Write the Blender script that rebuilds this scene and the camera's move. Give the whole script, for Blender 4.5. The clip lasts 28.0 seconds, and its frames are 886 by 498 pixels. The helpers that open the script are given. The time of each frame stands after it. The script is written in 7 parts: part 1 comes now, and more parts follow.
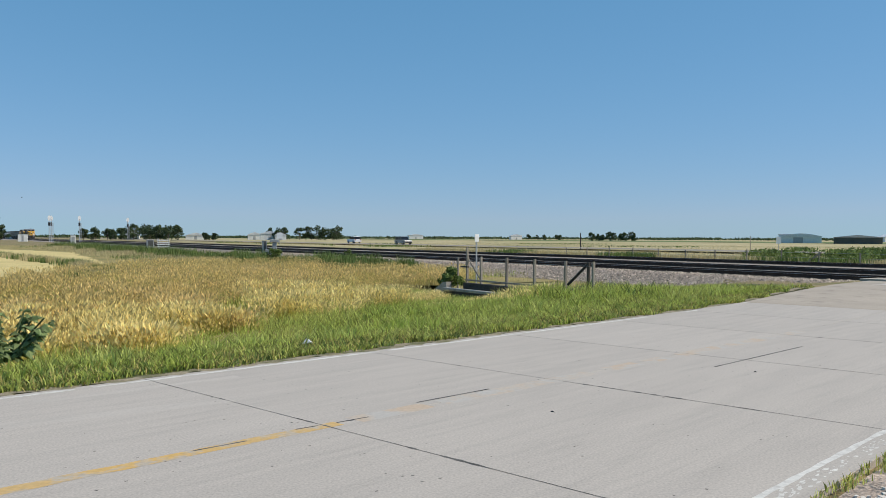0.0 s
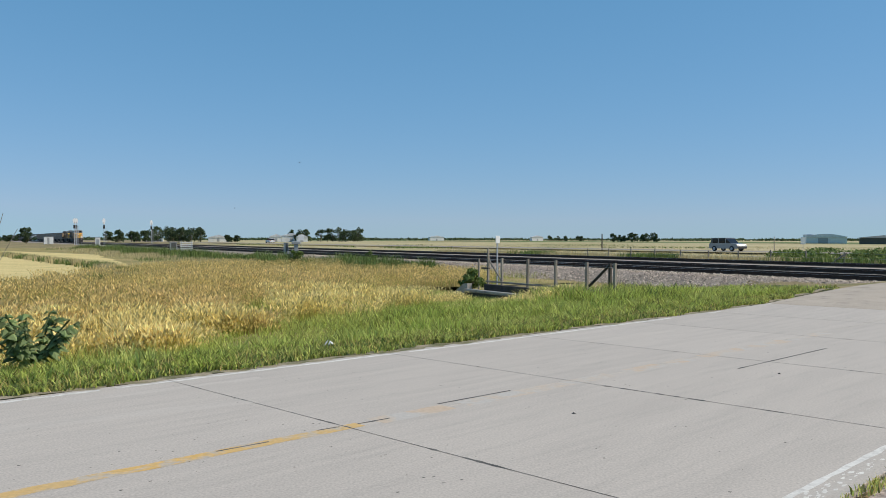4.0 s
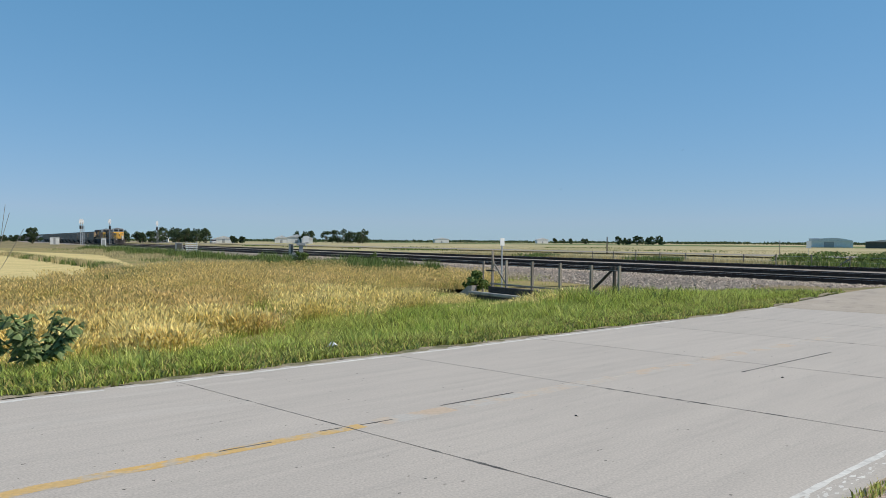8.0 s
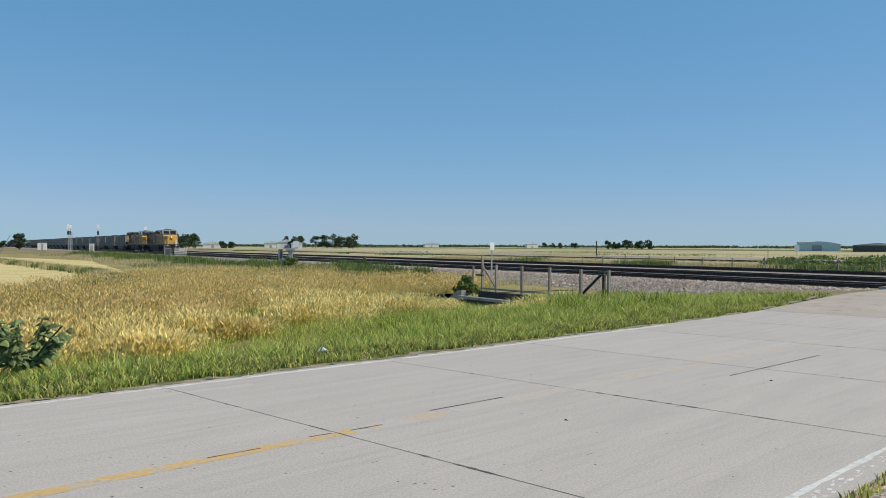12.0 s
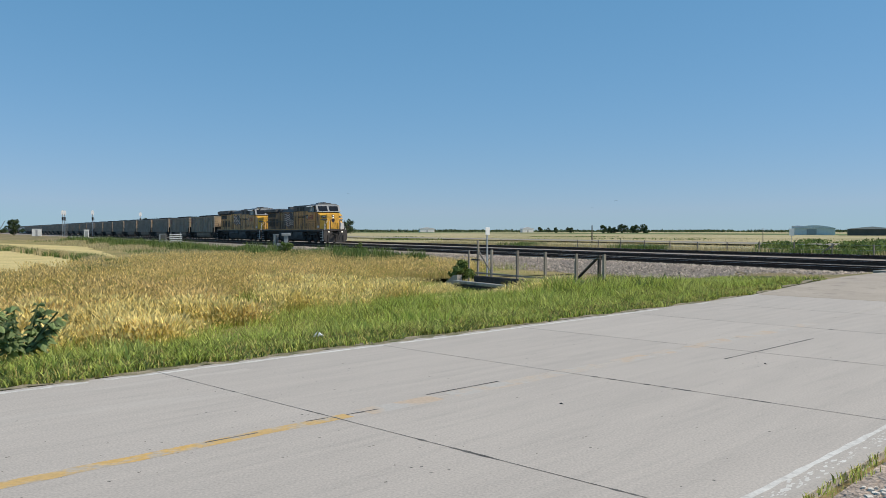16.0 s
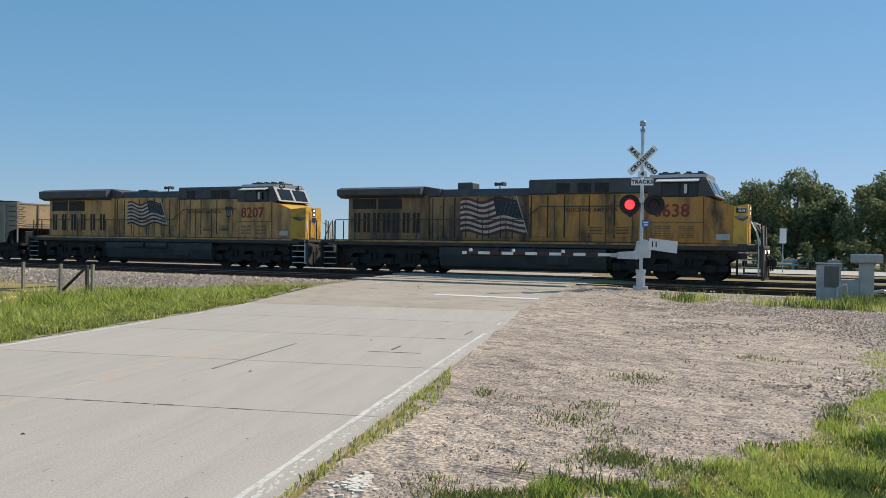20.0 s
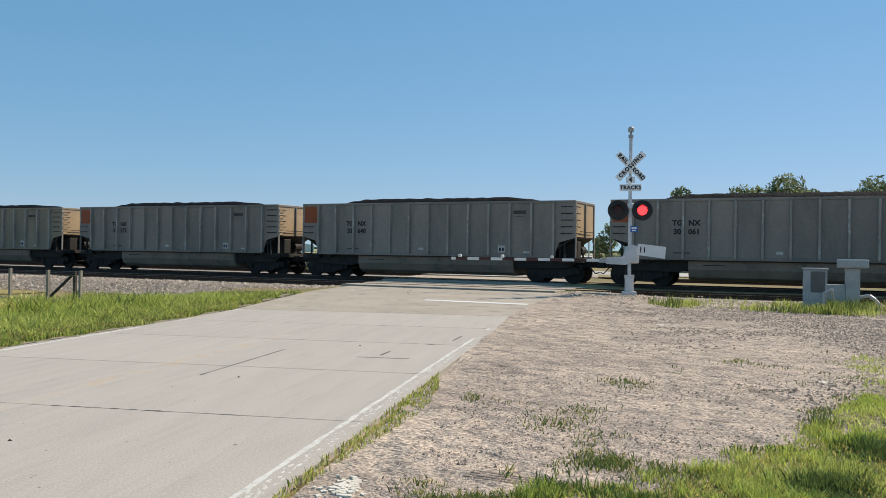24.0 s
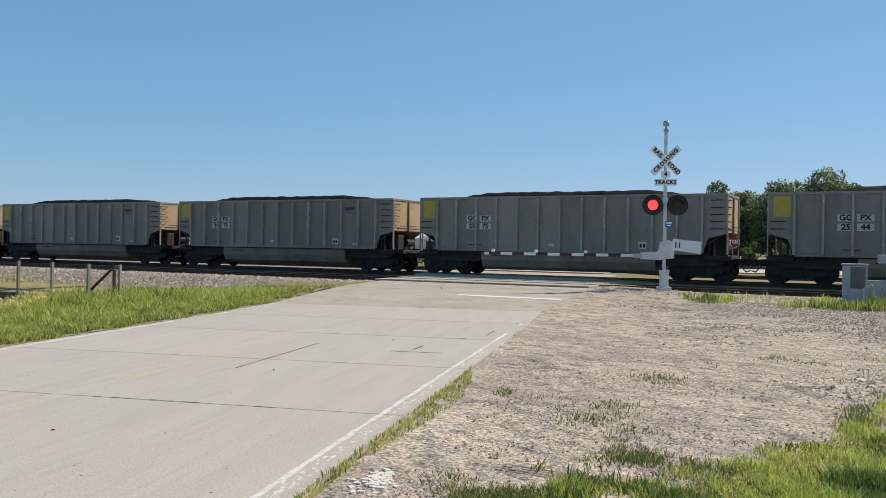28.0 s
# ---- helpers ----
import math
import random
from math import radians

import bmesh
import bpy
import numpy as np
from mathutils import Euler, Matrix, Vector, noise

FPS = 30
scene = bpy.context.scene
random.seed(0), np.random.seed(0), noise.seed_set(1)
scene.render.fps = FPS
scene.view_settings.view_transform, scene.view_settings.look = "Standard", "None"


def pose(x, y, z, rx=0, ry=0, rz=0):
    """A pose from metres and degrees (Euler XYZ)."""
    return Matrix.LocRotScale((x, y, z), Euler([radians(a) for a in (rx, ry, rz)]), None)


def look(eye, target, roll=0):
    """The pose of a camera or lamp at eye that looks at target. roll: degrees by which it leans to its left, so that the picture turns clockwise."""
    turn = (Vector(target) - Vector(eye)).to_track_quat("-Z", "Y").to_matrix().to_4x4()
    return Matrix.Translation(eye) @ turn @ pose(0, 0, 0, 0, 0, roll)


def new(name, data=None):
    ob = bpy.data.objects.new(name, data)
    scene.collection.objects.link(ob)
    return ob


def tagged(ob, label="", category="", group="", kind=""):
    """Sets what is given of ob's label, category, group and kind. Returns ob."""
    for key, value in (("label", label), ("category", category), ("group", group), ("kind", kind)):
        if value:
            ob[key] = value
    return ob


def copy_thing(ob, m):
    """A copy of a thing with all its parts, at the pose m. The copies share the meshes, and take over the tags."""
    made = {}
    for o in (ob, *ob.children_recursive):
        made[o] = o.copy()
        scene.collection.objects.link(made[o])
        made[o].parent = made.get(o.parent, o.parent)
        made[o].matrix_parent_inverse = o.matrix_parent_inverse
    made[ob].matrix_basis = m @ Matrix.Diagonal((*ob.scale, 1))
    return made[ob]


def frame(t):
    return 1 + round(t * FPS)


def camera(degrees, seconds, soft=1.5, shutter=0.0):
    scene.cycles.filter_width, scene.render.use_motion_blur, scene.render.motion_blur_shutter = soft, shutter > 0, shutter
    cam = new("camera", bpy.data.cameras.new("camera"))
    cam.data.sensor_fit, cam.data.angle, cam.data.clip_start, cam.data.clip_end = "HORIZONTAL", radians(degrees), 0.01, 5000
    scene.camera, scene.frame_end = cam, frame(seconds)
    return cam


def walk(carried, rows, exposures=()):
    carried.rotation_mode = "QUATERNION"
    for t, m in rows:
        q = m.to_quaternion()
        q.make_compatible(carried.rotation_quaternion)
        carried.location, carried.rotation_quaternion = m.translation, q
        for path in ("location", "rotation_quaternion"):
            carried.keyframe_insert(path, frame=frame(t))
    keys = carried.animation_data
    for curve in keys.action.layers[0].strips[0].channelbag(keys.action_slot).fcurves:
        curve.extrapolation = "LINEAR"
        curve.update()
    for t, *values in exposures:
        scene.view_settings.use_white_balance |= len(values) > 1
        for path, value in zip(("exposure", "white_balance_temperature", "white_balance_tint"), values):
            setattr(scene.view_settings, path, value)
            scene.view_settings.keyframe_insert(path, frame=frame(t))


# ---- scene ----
cam = camera(56.12, 28.0, soft=0.6)
PATH = [
    (0.0, pose(-0.001, 0.000, 1.6, 89.207, -0.236, 0.002)),
    (0.5, pose(-0.001, -0.003, 1.6, 89.266, 0.123, 0.214)),
    (1.0, pose(-0.007, -0.017, 1.6, 89.884, 0.044, 1.063)),
    (1.5, pose(0.002, -0.001, 1.6, 89.524, 0.020, 1.372)),
    (2.0, pose(0.001, 0.003, 1.6, 89.454, -0.122, 1.392)),
    (2.5, pose(0.007, -0.009, 1.6, 89.459, -0.142, 1.395)),
    (3.0, pose(0.005, -0.001, 1.6, 89.590, -0.303, 1.336)),
    (3.5, pose(0.001, -0.004, 1.6, 89.464, -0.031, 1.453)),
    (5.5, pose(0.008, -0.007, 1.6, 89.109, -0.315, 1.345)),
    (6.0, pose(0.014, -0.009, 1.6, 89.320, -0.236, 1.401)),
    (6.5, pose(0.017, -0.011, 1.6, 89.659, -0.242, 1.534)),
    (7.0, pose(0.014, -0.021, 1.6, 89.577, -0.332, 1.635)),
    (7.5, pose(0.017, -0.013, 1.6, 89.662, -0.395, 1.681)),
    (8.0, pose(0.017, -0.028, 1.6, 89.452, -0.345, 1.781)),
    (8.5, pose(0.016, 0.002, 1.6, 89.512, -0.352, 1.862)),
    (9.0, pose(0.014, -0.018, 1.6, 89.786, -0.267, 1.718)),
    (9.5, pose(0.019, -0.015, 1.6, 89.883, -0.465, 1.538)),
    (10.0, pose(0.019, -0.020, 1.6, 89.986, -0.722, 1.296)),
    (10.5, pose(0.017, -0.033, 1.6, 89.899, -0.579, 1.162)),
    (11.0, pose(0.016, -0.021, 1.6, 89.870, -0.369, 1.071)),
    (11.5, pose(0.024, -0.016, 1.6, 89.946, -0.191, 1.140)),
    (12.0, pose(0.022, -0.025, 1.6, 89.776, -0.186, 1.083)),
    (12.5, pose(0.025, -0.040, 1.6, 89.516, -0.341, 1.188)),
    (14.5, pose(0.023, -0.045, 1.6, 89.333, -0.042, 1.130)),
    (15.0, pose(0.025, -0.052, 1.6, 88.964, -0.062, 0.995)),
    (15.5, pose(0.019, -0.047, 1.6, 88.694, -0.106, 1.008)),
    (16.0, pose(0.022, -0.033, 1.6, 88.732, -0.024, 0.777)),
    (16.5, pose(0.022, -0.014, 1.6, 88.705, -0.176, 0.143)),
    (17.0, pose(0.039, -0.012, 1.6, 88.750, -0.444, -1.371)),
    (17.5, pose(0.063, -0.009, 1.6, 88.754, -1.042, -5.407)),
    (18.0, pose(0.111, 0.030, 1.6, 88.535, -0.868, -9.881)),
    (18.5, pose(0.131, 0.081, 1.6, 88.743, -0.956, -16.263)),
    (19.0, pose(0.163, 0.029, 1.6, 89.467, -0.773, -21.775)),
    (19.5, pose(0.205, 0.077, 1.6, 89.736, -0.656, -27.487)),
    (20.0, pose(0.235, 0.089, 1.6, 89.648, -0.806, -32.581)),
    (20.5, pose(0.215, 0.010, 1.6, 89.637, -0.782, -33.954)),
    (21.0, pose(0.180, -0.031, 1.6, 89.622, -0.773, -33.908)),
    (21.5, pose(0.213, 0.052, 1.6, 89.774, -0.780, -33.908)),
    (23.5, pose(0.222, 0.044, 1.6, 90.048, -0.536, -32.705)),
    (24.0, pose(0.228, 0.045, 1.6, 90.050, -0.740, -33.286)),
    (24.5, pose(0.226, 0.034, 1.6, 89.989, -0.754, -33.840)),
    (25.0, pose(0.220, 0.021, 1.6, 89.873, -0.582, -33.659)),
    (25.5, pose(0.222, 0.025, 1.6, 89.858, -0.191, -33.008)),
    (26.0, pose(0.218, 0.018, 1.6, 89.916, -0.187, -32.648)),
    (26.5, pose(0.219, 0.015, 1.6, 90.041, -0.327, -32.037)),
    (27.0, pose(0.213, 0.005, 1.6, 89.906, -0.410, -31.557)),
    (27.5, pose(0.221, 0.007, 1.6, 89.726, -0.521, -31.303)),
    (28.0, pose(0.216, 0.012, 1.6, 89.666, -0.800, -30.988)),
]
walk(cam, PATH, exposures=[(0.0, -0.06, 6450, 10), (18.0, -0.08, 6500, 10), (19.5, -0.05, 6700, 10), (20.6, 0.12, 6850, 10), (24.0, 0.12, 6900, 10), (28.0, 0.12, 6900, 10)])

# ---- world and sun ----
SUN_TO = Vector((0.985, -0.05, 0.93)).normalized()      # towards the sun
world = bpy.data.worlds.new("sky")
scene.world = world
world.use_nodes = True
wn = world.node_tree
sky = wn.nodes.new("ShaderNodeTexSky")
sky.sky_type = 'NISHITA'
sky.sun_disc = False
sky.sun_elevation = math.asin(SUN_TO.z)
sky.sun_rotation = math.atan2(SUN_TO.x, SUN_TO.y)
sky.altitude = 600.0
sky.air_density = 1.0
sky.dust_density = 0.0
sky.ozone_density = 1.0
soften = wn.nodes.new("ShaderNodeGamma")          # a hazy, even summer sky
soften.inputs["Gamma"].default_value = 0.45
tint = wn.nodes.new("ShaderNodeVectorMath")
tint.operation = 'MULTIPLY'
tint.inputs[1].default_value = (0.795, 1.30, 1.86)
split = wn.nodes.new("ShaderNodeSeparateColor")
join = wn.nodes.new("ShaderNodeCombineColor")
steps = []                                        # red fades faster towards the deep blue overhead
for kind, value in (('DIVIDE', 1.86), ('POWER', 1.6), ('MULTIPLY', 1.86), ('MINIMUM', 2.9)):
    st = wn.nodes.new("ShaderNodeMath")
    st.operation = kind
    st.inputs[1].default_value = value
    steps.append(st)
wn.links.new(sky.outputs["Color"], soften.inputs["Color"])
wn.links.new(soften.outputs["Color"], split.inputs["Color"])
wn.links.new(split.outputs["Red"], steps[0].inputs[0])
for st, nx in zip(steps, steps[1:]):
    wn.links.new(st.outputs["Value"], nx.inputs[0])
wn.links.new(steps[-1].outputs["Value"], join.inputs["Red"])
wn.links.new(split.outputs["Green"], join.inputs["Green"])
wn.links.new(split.outputs["Blue"], join.inputs["Blue"])
wn.links.new(join.outputs["Color"], tint.inputs[0])
wn.links.new(tint.outputs["Vector"], wn.nodes["Background"].inputs["Color"])
wn.nodes["Background"].inputs["Strength"].default_value = 0.155
sun = new("sun", bpy.data.lights.new("sun", 'SUN'))
sun.data.energy = 4.6
sun.data.angle = radians(0.53)
sun.data.color = (1.0, 0.89, 0.74)
sun.matrix_world = look(SUN_TO * 100, (0, 0, 0))

# ---- plan: the road runs along RA (RB to its left), the tracks along TB (TN across them) ----
RA, RB = Vector((0.695, 0.719)), Vector((-0.719, 0.695))
TH = radians(31.444)
TN, TB = Vector((math.cos(TH), math.sin(TH))), Vector((-math.sin(TH), math.cos(TH)))
RAIL_Z = 0.15
TRACKS = (31.55, 37.85, 46.6)        # centre lines, metres across TN


def road_xy(a, b):
    p = RA * a + RB * b
    return p.x, p.y


def track_xy(d, s):
    p = TN * d + TB * s
    return p.x, p.y


def smooth(x, x0, x1):
    t = np.clip((x - x0) / (x1 - x0), 0, 1)
    return t * t * (3 - 2 * t)


def road_z(a):
    return 0.13 * (smooth(a, 16, 27) - smooth(a, 53, 66))


def ground_z(x, y):
    """Height of the open ground; x, y may be arrays."""
    a, b = x * RA.x + y * RA.y, x * RB.x + y * RB.y
    d = x * TN.x + y * TN.y
    near = 1 - smooth(d, 27.0, 29.0)
    ditch = -0.45 * smooth(b, 9.6, 13.0) * near * (1 - 0.8 * smooth(a, 11, 17) * (1 - smooth(b, 13.5, 17)))
    rise = 0.10 * smooth(d, 20, 28) * (1 - smooth(b, 0.5, 2.0)) * (1 - smooth(d, 50, 62))
    road = road_z(a) * (1 - smooth(b, 9.3, 12.5)) * smooth(b, -3.0, 1.0)
    far = -0.25 * smooth(d, 56, 60) * smooth(b, 9, 13)
    return np.maximum(ditch + rise * 0.6, -0.5) + road + far - 0.03


class M:
    """A small mesh builder: collects points and faces, made into one mesh by mesh()."""

    def __init__(self):
        self.v, self.f = [], []

    def add(self, pts, faces):
        o = len(self.v)
        self.v += [tuple(p) for p in pts]
        self.f += [tuple(i + o for i in f) for f in faces]
        return self

    def box(self, x0, x1, y0, y1, z0, z1, c=0.0):
        if c <= 0:
            p = [(x, y, z) for x in (x0, x1) for y in (y0, y1) for z in (z0, z1)]
            return self.add(p, [(0, 1, 3, 2), (4, 6, 7, 5), (0, 4, 5, 1), (2, 3, 7, 6), (0, 2, 6, 4), (1, 5, 7, 3)])
        X, Y, Z = (x0, x1), (y0, y1), (z0, z1)
        s = (1, -1)
        p, ix = [], {}
        for i in (0, 1):
            for j in (0, 1):
                for k in (0, 1):
                    for ax in range(3):
                        q = [X[i] + s[i] * c, Y[j] + s[j] * c, Z[k] + s[k] * c]
                        q[ax] = (X[i], Y[j], Z[k])[ax]
                        ix[i, j, k, ax] = len(p)
                        p.append(q)
        F = []
        for e in (0, 1):
            F.append((ix[e, 0, 0, 0], ix[e, 0, 1, 0], ix[e, 1, 1, 0], ix[e, 1, 0, 0])[::1 if e == 0 else -1])
            F.append((ix[0, e, 0, 1], ix[1, e, 0, 1], ix[1, e, 1, 1], ix[0, e, 1, 1])[::1 if e == 0 else -1])
            F.append((ix[0, 0, e, 2], ix[0, 1, e, 2], ix[1, 1, e, 2], ix[1, 0, e, 2])[::1 if e == 0 else -1])
        for u in (0, 1):
            for w in (0, 1):
                F.append((ix[u, w, 0, 0], ix[u, w, 1, 0], ix[u, w, 1, 1], ix[u, w, 0, 1])[::1 if u == w else -1])
                F.append((ix[u, 0, w, 0], ix[u, 1, w, 0], ix[u, 1, w, 2], ix[u, 0, w, 2])[::-1 if u == w else 1])
                F.append((ix[0, u, w, 1], ix[1, u, w, 1], ix[1, u, w, 2], ix[0, u, w, 2])[::1 if u == w else -1])
        for i in (0, 1):
            for j in (0, 1):
                for k in (0, 1):
                    F.append((ix[i, j, k, 0], ix[i, j, k, 1], ix[i, j, k, 2])[::1 if (i + j + k) % 2 else -1])
        return self.add(p, F)

    def cyl(self, p, q, r, n=10, r2=None, cap=True):
        p, q = Vector(p), Vector(q)
        r2 = r if r2 is None else r2
        w = (q - p).normalized()
        u = w.orthogonal().normalized()
        v = w.cross(u)
        ring = [u * math.cos(2 * math.pi * i / n) + v * math.sin(2 * math.pi * i / n) for i in range(n)]
        pts = [p + e * r for e in ring] + [q + e * r2 for e in ring]
        F = [(i, (i + 1) % n, n + (i + 1) % n, n + i) for i in range(n)]
        if cap:
            F += [tuple(range(n))[::-1], tuple(range(n, 2 * n))]
        return self.add(pts, F)

    def tube(self, pts, r, n=6):
        for p, q in zip(pts, pts[1:]):
            self.cyl(p, q, r, n)
        return self

    def prism(self, poly, axis, lo, hi):
        """poly: points of the outline in the two other axes, in order x, y, z."""
        k = "xyz".index(axis)
        n = len(poly)

        def at(p, e):
            q = list(p)
            q.insert(k, e)
            return q
        pts = [at(p, lo) for p in poly] + [at(p, hi) for p in poly]
        return self.add(pts, [tuple(range(n)), tuple(range(n, 2 * n))[::-1]] + [(i, n + i, n + (i + 1) % n, (i + 1) % n) for i in range(n)])

    def mesh(self, name="mesh", fix=True, flat=True):
        me = bpy.data.meshes.new(name)
        me.from_pydata([tuple(p) for p in self.v], [], self.f)
        if fix:
            bm = bmesh.new()
            bm.from_mesh(me)
            bmesh.ops.recalc_face_normals(bm, faces=bm.faces)
            bm.to_mesh(me)
            bm.free()
        me.update()
        return me


def np_mesh(name, verts, faces_list):
    """A mesh from arrays: verts (n, 3) and arrays of faces with equal corners."""
    me = bpy.data.meshes.new(name)
    me.vertices.add(len(verts))
    me.vertices.foreach_set("co", np.asarray(verts, np.float32).ravel())
    loops = np.concatenate([f.ravel() for f in faces_list]).astype(np.int32)
    sizes = np.concatenate([np.full(len(f), f.shape[1]) for f in faces_list]).astype(np.int32)
    me.loops.add(len(loops))
    me.loops.foreach_set("vertex_index", loops)
    me.polygons.add(len(sizes))
    me.polygons.foreach_set("loop_start", np.concatenate([[0], np.cumsum(sizes)[:-1]]).astype(np.int32))
    me.update(calc_edges=True)
    return me


def part(name, m, material, parent=None, label="", at=None, shade=False):
    me = m.mesh(name) if isinstance(m, M) else m
    if material and not me.materials:
        me.materials.append(material)
    if shade:
        for p in me.polygons:
            p.use_smooth = True
    ob = new(name, me)
    if parent:
        ob.parent = parent
    if at is not None:
        ob.matrix_basis = at
    if label:
        ob["label"] = label
    return ob


def thing(name, label, category, at=None, group="", kind=""):
    ob = new(name)
    ob.empty_display_size = 0.2
    if at is not None:
        ob.matrix_basis = at
    return tagged(ob, label, category, group, kind)


def letters(text, size, material, parent, at, name="lettering", label="", align='CENTER', depth=0.004, bold=0.0, space=1.0):
    cu = bpy.data.curves.new("text", 'FONT')
    cu.body, cu.size, cu.extrude, cu.align_x, cu.align_y, cu.offset = text, size, depth, align, 'CENTER', bold
    cu.resolution_u, cu.space_character = 2, space
    ob = bpy.data.objects.new("text", cu)
    scene.collection.objects.link(ob)
    me = bpy.data.meshes.new_from_object(ob.evaluated_get(bpy.context.evaluated_depsgraph_get()))
    bpy.data.objects.remove(ob)
    bpy.data.curves.remove(cu)
    me.materials.clear()
    return part(name, me, material, parent, label, at)


# ---- materials ----
def mat(name, base, second=None, scale=3.0, rough=0.7, metal=0.0, bump=0.15, fine=40.0, grain=0.25, stretch=(1, 1, 1), rand=0.0, spec=0.4,
        spots=None, spot_scale=1.0, spot_at=(0.55, 0.7), bump_dist=0.01, island=0.0, emit=None, trans=0.0, turn=0.0, relief=None):
    """Base colour with broad stains of a second colour, fine grain, optional spots of a third, and bump."""
    m = bpy.data.materials.new(name)
    m.use_nodes = True
    nt = m.node_tree
    N, L = nt.nodes, nt.links
    bsdf = N["Principled BSDF"]
    second = second or tuple(c * 0.75 for c in base)
    co = N.new("ShaderNodeTexCoord")
    mp = N.new("ShaderNodeMapping")
    mp.inputs["Scale"].default_value = stretch
    mp.vector_type = 'TEXTURE' if turn else 'POINT'
    if turn:
        mp.inputs["Rotation"].default_value = (0, 0, radians(turn))
        mp.inputs["Scale"].default_value = [1 / e for e in stretch]
    L.new(co.outputs["Object"], mp.inputs["Vector"])
    n1 = N.new("ShaderNodeTexNoise")
    n1.inputs["Scale"].default_value, n1.inputs["Detail"].default_value = scale, 6.0
    n2 = N.new("ShaderNodeTexNoise")
    n2.inputs["Scale"].default_value, n2.inputs["Detail"].default_value = fine, 4.0
    L.new(mp.outputs["Vector"], n1.inputs["Vector"])
    L.new(co.outputs["Object"], n2.inputs["Vector"])
    r1 = N.new("ShaderNodeValToRGB")
    r1.color_ramp.elements[0].position, r1.color_ramp.elements[1].position = 0.36, 0.66
    r1.color_ramp.elements[0].color, r1.color_ramp.elements[1].color = (*base, 1), (*second, 1)
    L.new(n1.outputs["Fac"], r1.inputs["Fac"])
    col = r1.outputs["Color"]
    if spots:
        n3 = N.new("ShaderNodeTexNoise")
        n3.inputs["Scale"].default_value, n3.inputs["Detail"].default_value = spot_scale, 8.0
        n3.inputs["Roughness"].default_value = 0.65
        L.new(mp.outputs["Vector"], n3.inputs["Vector"])
        r3 = N.new("ShaderNodeMapRange")
        r3.inputs["From Min"].default_value, r3.inputs["From Max"].default_value = spot_at
        L.new(n3.outputs["Fac"], r3.inputs["Value"])
        mx = N.new("ShaderNodeMix")
        mx.data_type = 'RGBA'
        L.new(r3.outputs["Result"], mx.inputs["Factor"])
        L.new(col, mx.inputs["A"])
        mx.inputs["B"].default_value = (*spots, 1)
        col = mx.outputs["Result"]
    # fine grain, and a shift of brightness from piece to piece
    mr = N.new("ShaderNodeMapRange")
    mr.inputs["From Min"].default_value, mr.inputs["From Max"].default_value = 0.25, 0.75
    mr.inputs["To Min"].default_value, mr.inputs["To Max"].default_value = 1 - grain, 1 + grain
    L.new(n2.outputs["Fac"], mr.inputs["Value"])
    val = mr.outputs["Result"]
    for amount, source in ((rand, "ShaderNodeObjectInfo"), (island, "ShaderNodeNewGeometry")):
        if amount:
            oi = N.new(source)
            r2 = N.new("ShaderNodeMapRange")
            r2.inputs["To Min"].default_value, r2.inputs["To Max"].default_value = 1 - amount, 1 + amount
            L.new(oi.outputs["Random" if source == "ShaderNodeObjectInfo" else "Random Per Island"], r2.inputs["Value"])
            mu = N.new("ShaderNodeMath")
            mu.operation = 'MULTIPLY'
            L.new(val, mu.inputs[0])
            L.new(r2.outputs["Result"], mu.inputs[1])
            val = mu.outputs["Value"]
    vm = N.new("ShaderNodeVectorMath")
    vm.operation = 'SCALE'
    L.new(col, vm.inputs[0])
    L.new(val, vm.inputs["Scale"])
    L.new(vm.outputs["Vector"], bsdf.inputs["Base Color"])
    bsdf.inputs["Roughness"].default_value, bsdf.inputs["Metallic"].default_value = rough, metal
    bsdf.inputs["Specular IOR Level"].default_value = spec
    if bump:
        bp = N.new("ShaderNodeBump")
        bp.inputs["Strength"].default_value, bp.inputs["Distance"].default_value = bump, bump_dist
        L.new(n2.outputs["Fac"], bp.inputs["Height"])
        if relief:
            n4 = N.new("ShaderNodeTexNoise")
            n4.inputs["Scale"].default_value, n4.inputs["Detail"].default_value = relief[0], 5.0
            L.new(mp.outputs["Vector"], n4.inputs["Vector"])
            b2 = N.new("ShaderNodeBump")
            b2.inputs["Strength"].default_value, b2.inputs["Distance"].default_value = relief[1], relief[2]
            L.new(n4.outputs["Fac"], b2.inputs["Height"])
            L.new(b2.outputs["Normal"], bp.inputs["Normal"])
        L.new(bp.outputs["Normal"], bsdf.inputs["Normal"])
    if emit:
        bsdf.inputs["Emission Color"].default_value = (*emit[0], 1)
        bsdf.inputs["Emission Strength"].default_value = emit[1]
    if trans:
        tr = N.new("ShaderNodeBsdfTranslucent")
        L.new(vm.outputs["Vector"], tr.inputs["Color"])
        ms = N.new("ShaderNodeMixShader")
        ms.inputs["Fac"].default_value = trans
        L.new(bsdf.outputs["BSDF"], ms.inputs[1])
        L.new(tr.outputs["BSDF"], ms.inputs[2])
        L.new(ms.outputs["Shader"], N["Material Output"].inputs["Surface"])
    return m


